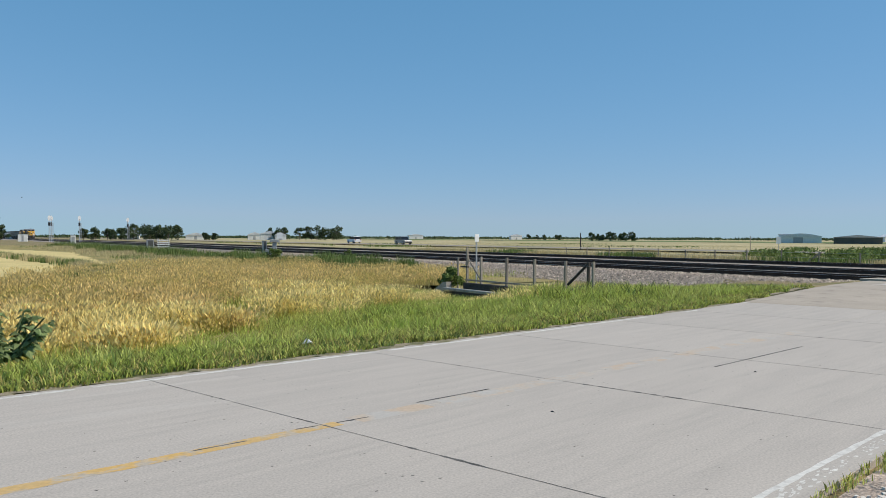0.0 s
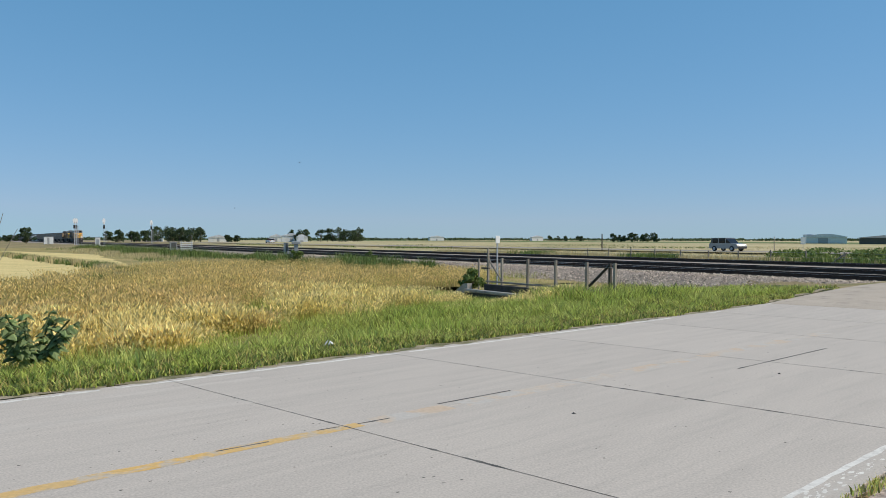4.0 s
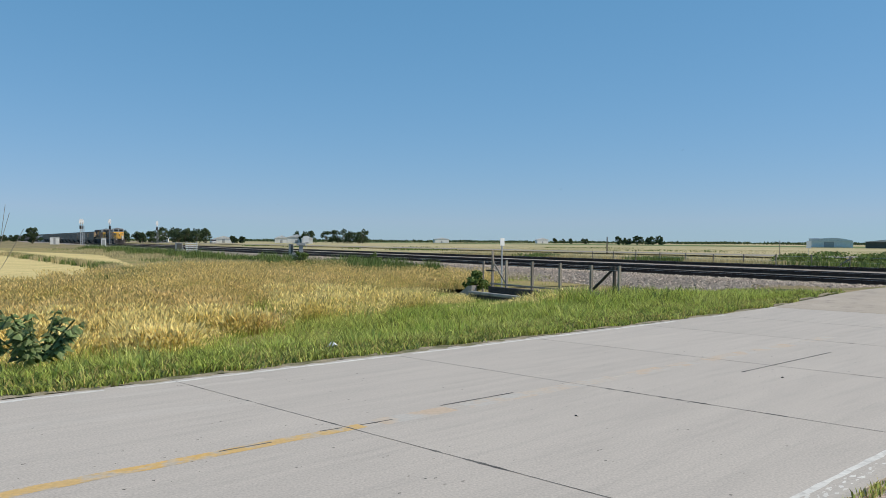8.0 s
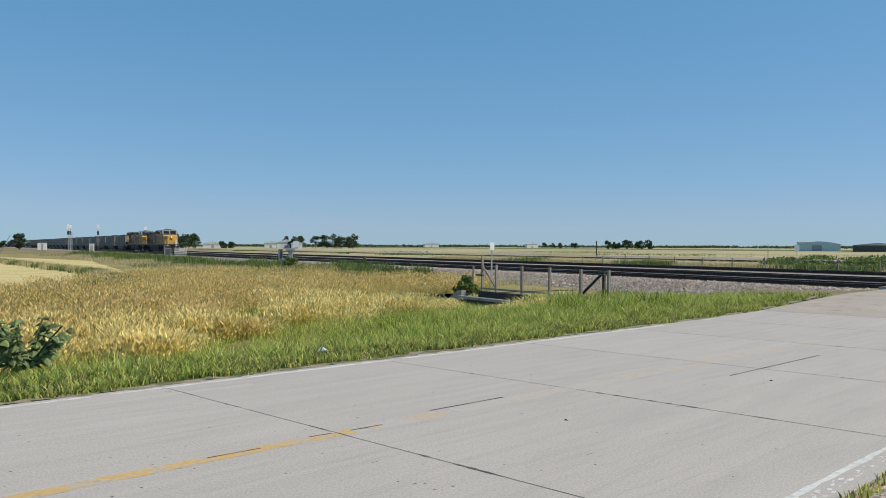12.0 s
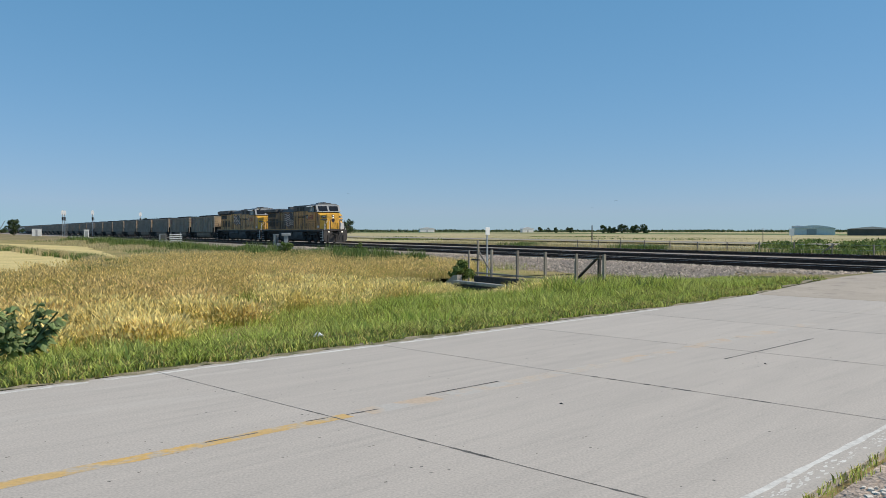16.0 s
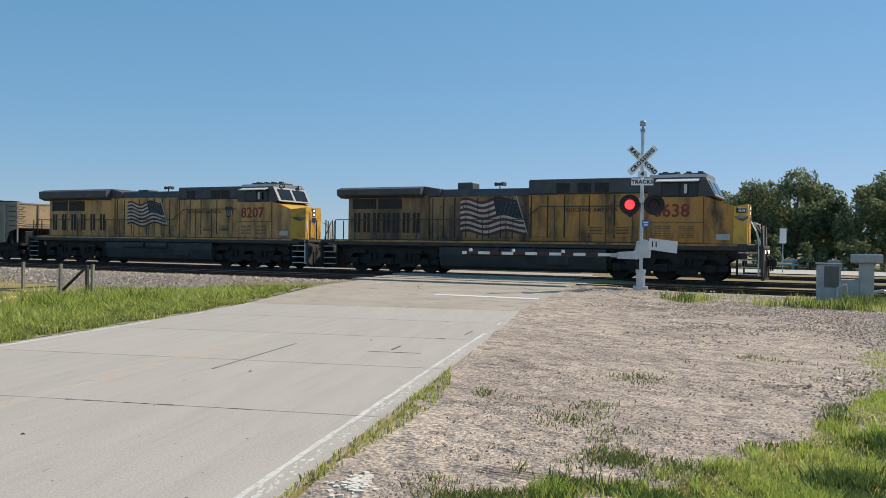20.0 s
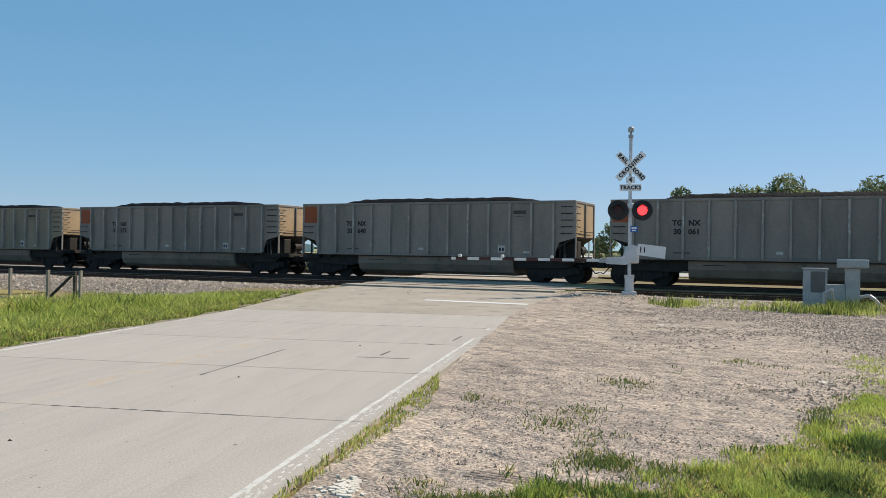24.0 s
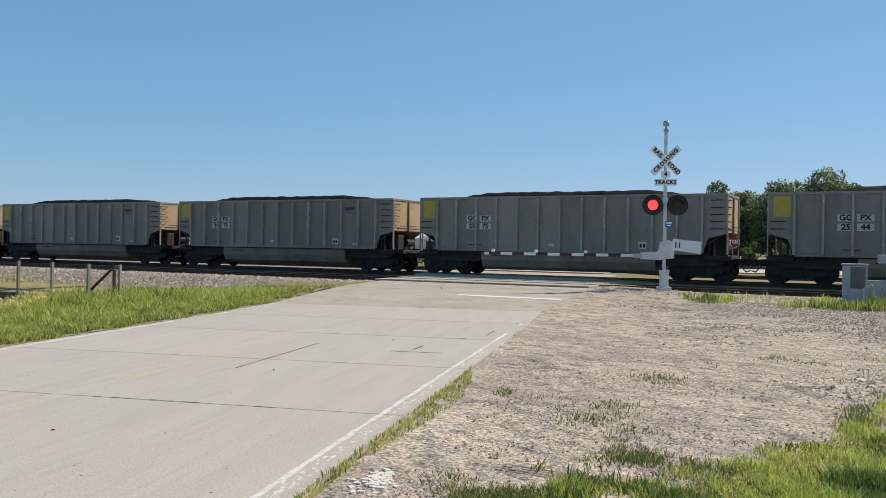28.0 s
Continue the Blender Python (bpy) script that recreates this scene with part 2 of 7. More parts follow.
concrete = mat("concrete", (0.475, 0.428, 0.378), (0.44, 0.397, 0.352), 2.6, 0.85, bump=0.12, fine=55, grain=0.2, spots=(0.395, 0.358, 0.318), spot_scale=5.0, spot_at=(0.50, 0.76), rand=0.025, stretch=(0.13, 1.3, 1), turn=45.97)
patch_concrete = mat("patched concrete", (0.36, 0.315, 0.265), (0.42, 0.37, 0.315), 1.5, 0.85, fine=50, grain=0.1)
scrape = mat("pale scraped concrete", (0.495, 0.45, 0.40), (0.465, 0.422, 0.375), 1.0, 0.85, fine=38, grain=0.12, spots=(0.44, 0.40, 0.355), spot_scale=3.0, spot_at=(0.45, 0.65), stretch=(0.25, 1.5, 1), turn=45.97)
soil_pale = mat("dry crumbled soil", (0.34, 0.285, 0.20), (0.20, 0.175, 0.10), 2.5, 0.95, fine=40, grain=0.45, bump=0.6, bump_dist=0.02, spots=(0.11, 0.12, 0.045), spot_scale=3.0, spot_at=(0.50, 0.62))
rut = mat("rutted dirt", (0.22, 0.175, 0.145), (0.27, 0.215, 0.18), 1.5, 0.95, fine=50, grain=0.4, bump=0.6, bump_dist=0.02)
joint_mat = mat("joint sealant", (0.05, 0.048, 0.045), (0.20, 0.19, 0.17), 2.0, 0.9, fine=30, grain=0.3)
asphalt = mat("worn asphalt", (0.38, 0.325, 0.265), (0.44, 0.38, 0.31), 0.6, 0.9, fine=45, grain=0.2, spots=(0.25, 0.22, 0.19), spot_scale=1.6, spot_at=(0.55, 0.7))
far_asphalt = mat("far road surface", (0.25, 0.22, 0.18), (0.30, 0.265, 0.215), 0.05, 0.9, fine=5, grain=0.1)
pale_road = mat("pale far road surface", (0.46, 0.43, 0.39), (0.52, 0.49, 0.45), 0.05, 0.9, fine=5, grain=0.1)
white_line = mat("worn white road paint", (0.70, 0.68, 0.63), (0.60, 0.575, 0.53), 1.5, 0.7, fine=25, grain=0.14, spots=(0.46, 0.43, 0.39), spot_scale=7.0, spot_at=(0.50, 0.66))
white_clean = mat("white road paint", (0.78, 0.77, 0.75), (0.68, 0.67, 0.65), 2.0, 0.7, fine=25, grain=0.1)
yellow_line = mat("worn yellow road paint", (0.62, 0.39, 0.12), (0.53, 0.38, 0.19), 0.8, 0.75, fine=25, grain=0.15, spots=(0.46, 0.40, 0.32), spot_scale=5.0, spot_at=(0.48, 0.6))
yellow_faded = mat("faded yellow road paint", (0.49, 0.425, 0.35), (0.51, 0.39, 0.28), 1.2, 0.8, fine=25, grain=0.12, spots=(0.46, 0.43, 0.39), spot_scale=2.5, spot_at=(0.42, 0.55))
soil = mat("dry soil and grass", (0.22, 0.17, 0.08), (0.30, 0.235, 0.11), 0.15, 0.95, bump=0.4, fine=14, grain=0.3, spots=(0.12, 0.13, 0.035), spot_scale=0.25, spot_at=(0.5, 0.65), bump_dist=0.04)
dirt = mat("dirt gravel", (0.50, 0.405, 0.325), (0.36, 0.29, 0.238), 0.6, 0.95, bump=0.8, fine=26, grain=0.65, spots=(0.21, 0.175, 0.15), spot_scale=3.2, spot_at=(0.53, 0.64), bump_dist=0.03, relief=(2.6, 1.0, 0.2))
dark_pebble = mat("dark grey pebbles", (0.20, 0.175, 0.155), (0.12, 0.105, 0.095), 5.0, 0.9, fine=30, grain=0.2, island=0.7)
# turf kept dark: the shade between grass blades is put into its colour
turf = mat("short turf darkened between blades", (0.065, 0.08, 0.022), (0.13, 0.125, 0.045), 0.8, 0.95, bump=0.8, fine=30, grain=0.5, spots=(0.25, 0.20, 0.10), spot_scale=1.2, spot_at=(0.58, 0.72), bump_dist=0.03)
thatch = mat("golden thatch", (0.36, 0.28, 0.11), (0.25, 0.21, 0.075), 0.3, 0.95, bump=0.8, fine=20, grain=0.5, spots=(0.19, 0.19, 0.05), spot_scale=0.35, spot_at=(0.5, 0.64), bump_dist=0.05)
ballast = mat("track ballast", (0.30, 0.25, 0.205), (0.37, 0.31, 0.255), 0.6, 0.9, bump=1.0, fine=16, grain=0.5, spots=(0.18, 0.155, 0.13), spot_scale=7.0, spot_at=(0.5, 0.64), bump_dist=0.05)
stone_mat = mat("crushed stone", (0.45, 0.37, 0.295), (0.25, 0.21, 0.175), 5.0, 0.9, fine=30, grain=0.2, island=0.65)
rail_side = mat("rusty rail steel", (0.055, 0.036, 0.028), (0.085, 0.055, 0.04), 4.0, 0.8, 0.2, fine=40)
rail_top = mat("polished rail head", (0.45, 0.44, 0.43), (0.38, 0.36, 0.34), 2.0, 0.3, 0.9, bump=0.05)
tie_wood = mat("creosoted timber", (0.06, 0.045, 0.035), (0.11, 0.09, 0.075), 3.0, 0.9, fine=25, rand=0.25)
grass_green = mat("green grass", (0.35, 0.42, 0.085), (0.49, 0.51, 0.15), 0.5, 0.6, bump=0, fine=3, grain=0.15, island=0.65, spec=0.25, trans=0.45)
grass_lime = mat("lime green grass", (0.42, 0.50, 0.10), (0.55, 0.57, 0.18), 0.6, 0.6, bump=0, fine=3, grain=0.15, island=0.5, spec=0.25, trans=0.4)
grass_dark = mat("dark green weeds", (0.12, 0.185, 0.05), (0.18, 0.225, 0.07), 0.6, 0.6, bump=0, fine=3, grain=0.15, island=0.5, spec=0.2, trans=0.35)
grass_gold = mat("ripe golden grass", (0.74, 0.585, 0.23), (0.60, 0.52, 0.17), 0.2, 0.75, bump=0, fine=2, grain=0.15, island=0.4, spec=0.15, trans=0.45)
grass_brown = mat("dry brown grass", (0.55, 0.44, 0.17), (0.45, 0.39, 0.125), 0.15, 0.8, bump=0, fine=2, grain=0.15, island=0.45, spec=0.15, trans=0.45)
seed_mat = mat("seed heads", (0.90, 0.76, 0.35), (0.78, 0.64, 0.25), 0.4, 0.8, bump=0, fine=2, grain=0.1, island=0.45, spec=0.15, trans=0.45)
tawny_seed = mat("tawny seed heads", (0.76, 0.575, 0.255), (0.64, 0.495, 0.18), 0.4, 0.8, bump=0, fine=2, grain=0.1, island=0.45, spec=0.15, trans=0.5)
straw_green = mat("yellow-green stalks", (0.46, 0.46, 0.12), (0.58, 0.50, 0.17), 0.3, 0.75, bump=0, fine=2, grain=0.15, island=0.5, spec=0.15, trans=0.4)
pale_straw = mat("bleached straw grass", (0.56, 0.47, 0.27), (0.46, 0.40, 0.21), 0.1, 0.85, bump=0, fine=2, grain=0.15, island=0.35, spec=0.1, trans=0.4)
stubble = mat("cut stubble field", (0.66, 0.53, 0.235), (0.56, 0.45, 0.19), 0.5, 0.95, bump=0.5, fine=9, grain=0.3, spots=(0.38, 0.33, 0.11), spot_scale=0.9, spot_at=(0.54, 0.72), stretch=(1, 0.12, 1), turn=62, bump_dist=0.05, relief=(1.2, 0.6, 0.12))
prairie = mat("far dry prairie", (0.47, 0.39, 0.22), (0.38, 0.33, 0.16), 0.035, 0.95, bump=0.4, fine=1.5, grain=0.3, spots=(0.25, 0.235, 0.10), spot_scale=0.05, spot_at=(0.5, 0.66), stretch=(1, 0.3, 1), turn=31.4, bump_dist=0.1)
corn = mat("green crop", (0.10, 0.15, 0.035), (0.14, 0.18, 0.05), 0.02, 0.9, bump=0.3, fine=1.0, grain=0.25)
leaf = mat("tree leaves", (0.135, 0.17, 0.08), (0.18, 0.21, 0.11), 0.6, 0.6, bump=0, fine=2, grain=0.15, island=0.5, spec=0.3, trans=0.5)
leaf_far = mat("distant tree leaves", (0.07, 0.10, 0.05), (0.09, 0.12, 0.06), 0.1, 0.8, bump=0, fine=1, grain=0.2, island=0.35, spec=0.1, trans=0.3)
bark = mat("bark", (0.11, 0.085, 0.06), (0.17, 0.14, 0.11), 4.0, 0.9, fine=30, bump=0.6)
weed_leaf = mat("broad weed leaves", (0.19, 0.26, 0.10), (0.24, 0.31, 0.14), 2.0, 0.6, bump=0.1, fine=20, grain=0.2, spec=0.25, trans=0.45, rand=0.5)
weathered_wood = mat("weathered grey wood", (0.33, 0.29, 0.24), (0.24, 0.205, 0.17), 5.0, 0.9, fine=35, bump=0.4, stretch=(1, 1, 0.15), rand=0.12)
dark_wood = mat("dark timber", (0.045, 0.04, 0.036), (0.09, 0.075, 0.06), 4.0, 0.9, fine=30, bump=0.4)
old_concrete = mat("old concrete", (0.42, 0.39, 0.34), (0.32, 0.295, 0.26), 2.0, 0.9, fine=30, bump=0.4, spots=(0.2, 0.185, 0.165), spot_scale=2.5)
aluminium = mat("dull aluminium", (0.62, 0.63, 0.64), (0.5, 0.51, 0.52), 3.0, 0.45, 0.6, fine=30, grain=0.08, bump=0.08)
galvanised = mat("galvanised steel", (0.46, 0.48, 0.50), (0.38, 0.40, 0.42), 6.0, 0.5, 0.5, fine=30, grain=0.1, bump=0.08)
grey_case = mat("grey painted metal case", (0.40, 0.415, 0.42), (0.31, 0.32, 0.32), 3.0, 0.55, 0.2, fine=25, grain=0.08, bump=0.08)
black_metal = mat("matt black metal", (0.022, 0.022, 0.024), (0.035, 0.034, 0.033), 4.0, 0.6, 0.1, fine=30, grain=0.2)
sign_white = mat("white sign sheeting", (0.90, 0.90, 0.89), (0.84, 0.84, 0.83), 3.0, 0.5, fine=20, grain=0.05, bump=0.03)
sign_black = mat("black lettering", (0.02, 0.02, 0.022), (0.03, 0.03, 0.03), 3.0, 0.6, bump=0)
sign_red = mat("red sign sheeting", (0.42, 0.025, 0.025), (0.36, 0.03, 0.03), 3.0, 0.5, bump=0)
sign_blue = mat("blue sign sheeting", (0.03, 0.12, 0.36), (0.05, 0.15, 0.38), 3.0, 0.5, bump=0)
gate_red = mat("gate stripe red", (0.07, 0.022, 0.02), (0.05, 0.02, 0.018), 3.0, 0.55, bump=0)
lamp_red = mat("lit red lamp", (0.5, 0.02, 0.02), (0.5, 0.02, 0.02), rough=0.3, bump=0, grain=0, emit=((1.0, 0.035, 0.045), 2.6))
lens_dark = mat("unlit red lens", (0.045, 0.012, 0.012), (0.03, 0.01, 0.01), 8.0, 0.35, bump=0.1)
white_paint = mat("white paint", (0.76, 0.76, 0.74), (0.66, 0.66, 0.64), 1.0, 0.6, fine=20, grain=0.06, bump=0.05)

# ---- ground: one sheet to the horizon ----
def ticks(lo, hi, step, reach):
    out = list(np.arange(lo, hi + 0.01, step))
    g = step
    while out[-1] < reach:
        g *= 1.35
        out.append(out[-1] + g)
    g = step
    while out[0] > -reach:
        g *= 1.35
        out.insert(0, out[0] - g)
    return np.array(out)


def grid_mesh(name, U, V, place, z_of):
    uu, vv = np.meshgrid(U, V, indexing="ij")
    xx, yy = place(uu, vv)
    verts = np.stack([xx, yy, z_of(xx, yy)], -1).reshape(-1, 3)
    n, m = len(U), len(V)
    i = np.arange(n * m).reshape(n, m)
    f = np.stack([i[:-1, :-1], i[1:, :-1], i[1:, 1:], i[:-1, 1:]], -1).reshape(-1, 4)
    return np_mesh(name, verts, [f])


def flat_xy(u, v):
    return u, v


ground = part("ground", grid_mesh("ground", ticks(-60, 85, 1.0, 4200), ticks(-30, 110, 1.0, 4200), flat_xy, lambda x, y: ground_z(x, y) - 0.03), soil)
tagged(ground, "flat open ground of dry soil and sparse grass", "ground", kind="structure")


def sheet(name, outline, material, label, lift=0.02, step=1.0, category="ground", wobble=0.25, kind="structure"):
    """A thin patch of ground cover on an outline in plan, with an uneven edge, draped over the ground."""
    pts = []
    for (x0, y0), (x1, y1) in zip(outline, outline[1:] + outline[:1]):
        n = max(2, int(math.hypot(x1 - x0, y1 - y0) / step))
        for i in range(n):
            t = i / n
            x, y = x0 + (x1 - x0) * t, y0 + (y1 - y0) * t
            w = wobble
            pts.append((x + w * noise.noise((x * 0.9, y * 0.9, 3.1)), y + w * noise.noise((x * 0.9, y * 0.9, 8.7))))
    bm = bmesh.new()
    vs = [bm.verts.new((x, y, 0)) for x, y in pts]
    face = bm.faces.new(vs)
    bmesh.ops.triangulate(bm, faces=[face])
    size = max(max(p[0] for p in pts) - min(p[0] for p in pts), max(p[1] for p in pts) - min(p[1] for p in pts))
    if size < 140:
        for k in range(6):
            long = [e for e in bm.edges if e.calc_length() > max(1.6, size / 40)]
            if not long:
                break
            bmesh.ops.subdivide_edges(bm, edges=long, cuts=1)
            bmesh.ops.triangulate(bm, faces=bm.faces)
    for v in bm.verts:
        v.co.z = float(ground_z(v.co.x, v.co.y)) + lift
    bmesh.ops.recalc_face_normals(bm, faces=bm.faces)
    if sum(f.normal.z for f in bm.faces) < 0:
        bmesh.ops.reverse_faces(bm, faces=bm.faces)
    me = bpy.data.meshes.new(name)
    bm.to_mesh(me)
    bm.free()
    ob = part(name, me, material)
    return tagged(ob, label, category, kind=kind)


# far fields, beyond the tracks
sheet("prairie", [track_xy(62, -900), track_xy(62, 1500), track_xy(1500, 2500), track_xy(1500, -1200)], prairie, "wide dry prairie of tan grass with green streaks", 0.0, 40, wobble=0)
sheet("crop_field", [track_xy(330, -1000), track_xy(300, 1400), track_xy(420, 1500), track_xy(470, -1000)], corn, "distant strip of green crop", 0.12, 60, wobble=0)
sheet("crop_field", [track_xy(190, -150), track_xy(180, 40), track_xy(225, 60), track_xy(235, -150)], corn, "distant strip of green crop", 0.12, 20, wobble=2)
sheet("stubble_field", [(-19, 31), (-19.3, 42), (-20, 52), (-27, 66), (-47, 105), (-130, 190), (-190, 150), (-70, 20), (-30, 22)], stubble, "cut golden stubble field with faint mower rows", 0.03, 2.0, wobble=0.8)
# the dirt and gravel lot beside the road
sheet("gravel_lot", [road_xy(-6, 1.78), road_xy(6, 1.8), road_xy(12, 1.88), road_xy(19.5, 2.0), road_xy(23, 1.74), road_xy(27, 1.42), road_xy(29.6, 1.3), track_xy(29.4, 7.6), track_xy(29.4, -60), (60, -40), (8, -20)], dirt, "pinkish dirt and gravel lot with tyre tracks", 0.035, 0.8, "gravel", wobble=0.1)
sheet("verge_turf", [road_xy(-14, 8.8), road_xy(20, 8.8), road_xy(26.5, 9.6), track_xy(26.4, 19.5), track_xy(26.4, 29), road_xy(17, 16.5), road_xy(8, 12.2), road_xy(-14, 12.2)], turf, "short green and tan turf on the roadside verge", 0.02, 0.8, "grass", wobble=0.25)
sheet("field_thatch", [road_xy(-20, 11.4), road_xy(6, 11.5), road_xy(13, 13.0), road_xy(17, 15.6), track_xy(13.5, 31), track_xy(25.8, 31), track_xy(25.8, 190), (-160, 180), (-60, 5)], thatch, "golden and green matted grass of the open field", 0.008, 1.5, "grass", wobble=0.3)

sheet("corner_turf", [(3.2, 3.4), (4.0, 3.75), (4.8, 3.8), (5.8, 3.7), (7.3, 4.0), (9.3, 4.2), (16, 4.6), (16.5, 2.4), (9, 2.5), (3.2, 2.55)], turf, "thin green turf at the corner of the lot", 0.045, 0.35, "grass", wobble=0.25)

# ---- the concrete road, slab by slab ----
road = thing("road", "worn pale concrete two-lane road with dark joints", "road", kind="structure")
B_R, B_C, B_L = 1.92, 5.60, 8.90
JOINTS = [-14.6, -11.4, -8.2, -5.0, -1.9, 1.2, 4.36, 7.6, 10.65, 13.95, 17.0, 19.9]


def slab(a0, a1, b0, b1, top, thick=0.2, gap=0.004):
    a0, a1, b0, b1 = a0 + gap, a1 - gap, b0 + gap * 0.6, b1 - gap * 0.6
    c = 0.004
    m = M()
    def P(a, b, dz):
        x, y = road_xy(a, b)
        return (x, y, float(road_z(a)) + top + dz)
    lo = [P(a0, b0, -thick), P(a1, b0, -thick), P(a1, b1, -thick), P(a0, b1, -thick)]
    md = [P(a0, b0, -c), P(a1, b0, -c), P(a1, b1, -c), P(a0, b1, -c)]
    up = [P(a0 + c, b0 + c, 0), P(a1 - c, b0 + c, 0), P(a1 - c, b1 - c, 0), P(a0 + c, b1 - c, 0)]
    f = [(8, 9, 10, 11)] + [(k, (k + 1) % 4, 4 + (k + 1) % 4, 4 + k) for k in range(4)] + [(4 + k, 4 + (k + 1) % 4, 8 + (k + 1) % 4, 8 + k) for k in range(4)]
    return m.add(lo + md + up, f)


for a0, a1 in zip(JOINTS, JOINTS[1:]):
    for b0, b1 in ((B_R, B_C), (B_C, B_L)):
        part("slab", slab(a0, a1, b0, b1, 0.0), concrete, road)
jm = M()
for a in JOINTS[1:-1]:
    for k in range(320):
        b0 = B_R + 0.05 + (B_L - B_R - 0.1) * k / 320
        b1 = b0 + (B_L - B_R - 0.1) / 320
        thick = max(0.0, noise.noise((a * 3, b0 * 1.3, 1.0)) + 0.12) * max(0.0, 1.5 * noise.noise((a * 7, b0 * 9.0, 4.0)) + 0.12)
        w = (0.0045 if b0 < 5.4 else 0.003) + 0.036 * thick * (1.8 if b0 < 5.2 else 0.45) * (1.5 if a > 7 else 1.0)
        z = 0.0016
        jm.add([(*road_xy(a - w, b0), z + float(road_z(a))), (*road_xy(a + w, b0), z + float(road_z(a))), (*road_xy(a + w, b1), z + float(road_z(a))), (*road_xy(a - w, b1), z + float(road_z(a)))], [(0, 1, 2, 3)])
for a0, a1, b, w in ((3.15, 3.6, 5.63, 0.012), (4.1, 4.32, 5.66, 0.011), (4.5, 4.85, 5.62, 0.011), (5.6, 6.65, 5.76, 0.014), (9.8, 12.6, 4.75, 0.016), (12.3, 12.8, 3.1, 0.02), (14.6, 15.4, 2.4, 0.016), (12.0, 12.05, 3.0, 0.4), (15.9, 16.0, 6.2, 0.7), (18.2, 18.25, 5.2, 0.9)):
    jm.add([(*road_xy(a0, b - w), 0.0017 + float(road_z(a0))), (*road_xy(a1, b - w - 0.02), 0.0017 + float(road_z(a1))), (*road_xy(a1, b + w - 0.02), 0.0017 + float(road_z(a1))), (*road_xy(a0, b + w), 0.0017 + float(road_z(a0)))], [(0, 1, 2, 3)])
part("joint_sealant", jm, joint_mat, road, "dark tar in the slab joints and cracks")


def ribbon(name, pts, width, material, parent, label, z=0.0011, gaps=0.0, seed=0, ragged=0.012):
    """A painted stripe along points (a, b), with ragged edges."""
    rnd = random.Random(seed)
    m = M()
    for (a0, b0), (a1, b1) in zip(pts, pts[1:]):
        n = max(1, int(abs(a1 - a0) / 0.18) or int(abs(b1 - b0) / 0.18))
        along = abs(a1 - a0) > abs(b1 - b0)
        edge = [[rnd.uniform(-1, 1) * ragged for _ in range(n + 1)] for _ in (0, 1)]
        for i in range(n):
            if rnd.random() < gaps:
                continue
            q = []
            for k, s in ((i, -1), (i + 1, -1), (i + 1, 1), (i, 1)):
                t = k / n
                a, b = a0 + (a1 - a0) * t, b0 + (b1 - b0) * t
                off = s * width / 2 + edge[0 if s < 0 else 1][k]
                a, b = (a, b + off) if along else (a + off, b)
                q.append((*road_xy(a, b), float(road_z(a)) + z))
            m.add(q, [(0, 1, 2, 3)])
    return part(name, m, material, parent, label)


ribbon("edge_line", [(-12, 2.16), (4.5, 2.16), (12.2, 2.13), (19.5, 2.06)], 0.052, white_line, road, "worn white edge line", gaps=0.0, seed=1, ragged=0.009)
ribbon("edge_line", [(-12, 8.78), (3, 8.77), (9, 8.70), (16, 8.76), (21, 8.85)], 0.075, white_line, road, "worn white edge line", gaps=0.02, seed=2)
ribbon("centre_line", [(-12, 5.56), (2.0, 5.58), (4.5, 5.6)], 0.15, yellow_line, road, "worn yellow centre line", gaps=0.01, seed=3)
ribbon("centre_line", [(4.5, 5.6), (11.0, 5.58), (16, 5.5)], 0.24, yellow_faded, road, "almost vanished yellow centre line", z=0.0007, gaps=0.12, seed=4)
ribbon("shoulder_crumbs", [(-10, 2.03), (5, 2.03), (11.5, 2.01), (19, 1.98)], 0.07, scrape, road, "pale crumbling concrete at the slab edge", z=0.0008, gaps=0.08, seed=5, ragged=0.03)
crumbs = M()
rc = random.Random(15)
for k in range(520):
    a = 2.0 + 15 * rc.random() ** 1.4
    b, r = rc.gauss(2.055, 0.03), rc.uniform(0.004, 0.02)
    if b > 2.14 or b < 1.96:
        continue
    o = rc.uniform(0, 6.28)
    crumbs.add([(*road_xy(a + 2.2 * r * rc.uniform(0.6, 1.4) * math.cos(o + q), b + r * rc.uniform(0.4, 1.1) * math.sin(o + q)), float(road_z(a)) + 0.0014 + 0.0000008 * k) for q in (0, 1.6, 3.1, 4.7)], [(0, 1, 2, 3)])
tagged(part("paint_crumb", crumbs, white_line, road, "broken white paint on the slab edge"), kind="stuff")
ribbon("scrape", [(-4.5, 6.6), (-2.0, 6.95), (0.2, 7.35), (2.4, 7.5), (4.4, 7.15)], 0.26, scrape, road, "pale scraped streak on the concrete", z=0.0006, seed=9, ragged=0.02)
ribbon("scrape", [(3.0, 8.35), (5.2, 8.3)], 0.16, scrape, road, "pale scraped streak on the concrete", z=0.0006, seed=11, ragged=0.03)
ribbon("soil_edge", [(-12, 9.03), (3, 9.0), (9, 8.96), (16, 9.0), (20, 9.05), (23, 9.35), (26, 9.75)], 0.22, soil_pale, road, "crumbling tan soil along the road edge", z=0.0008, seed=21, ragged=0.09)
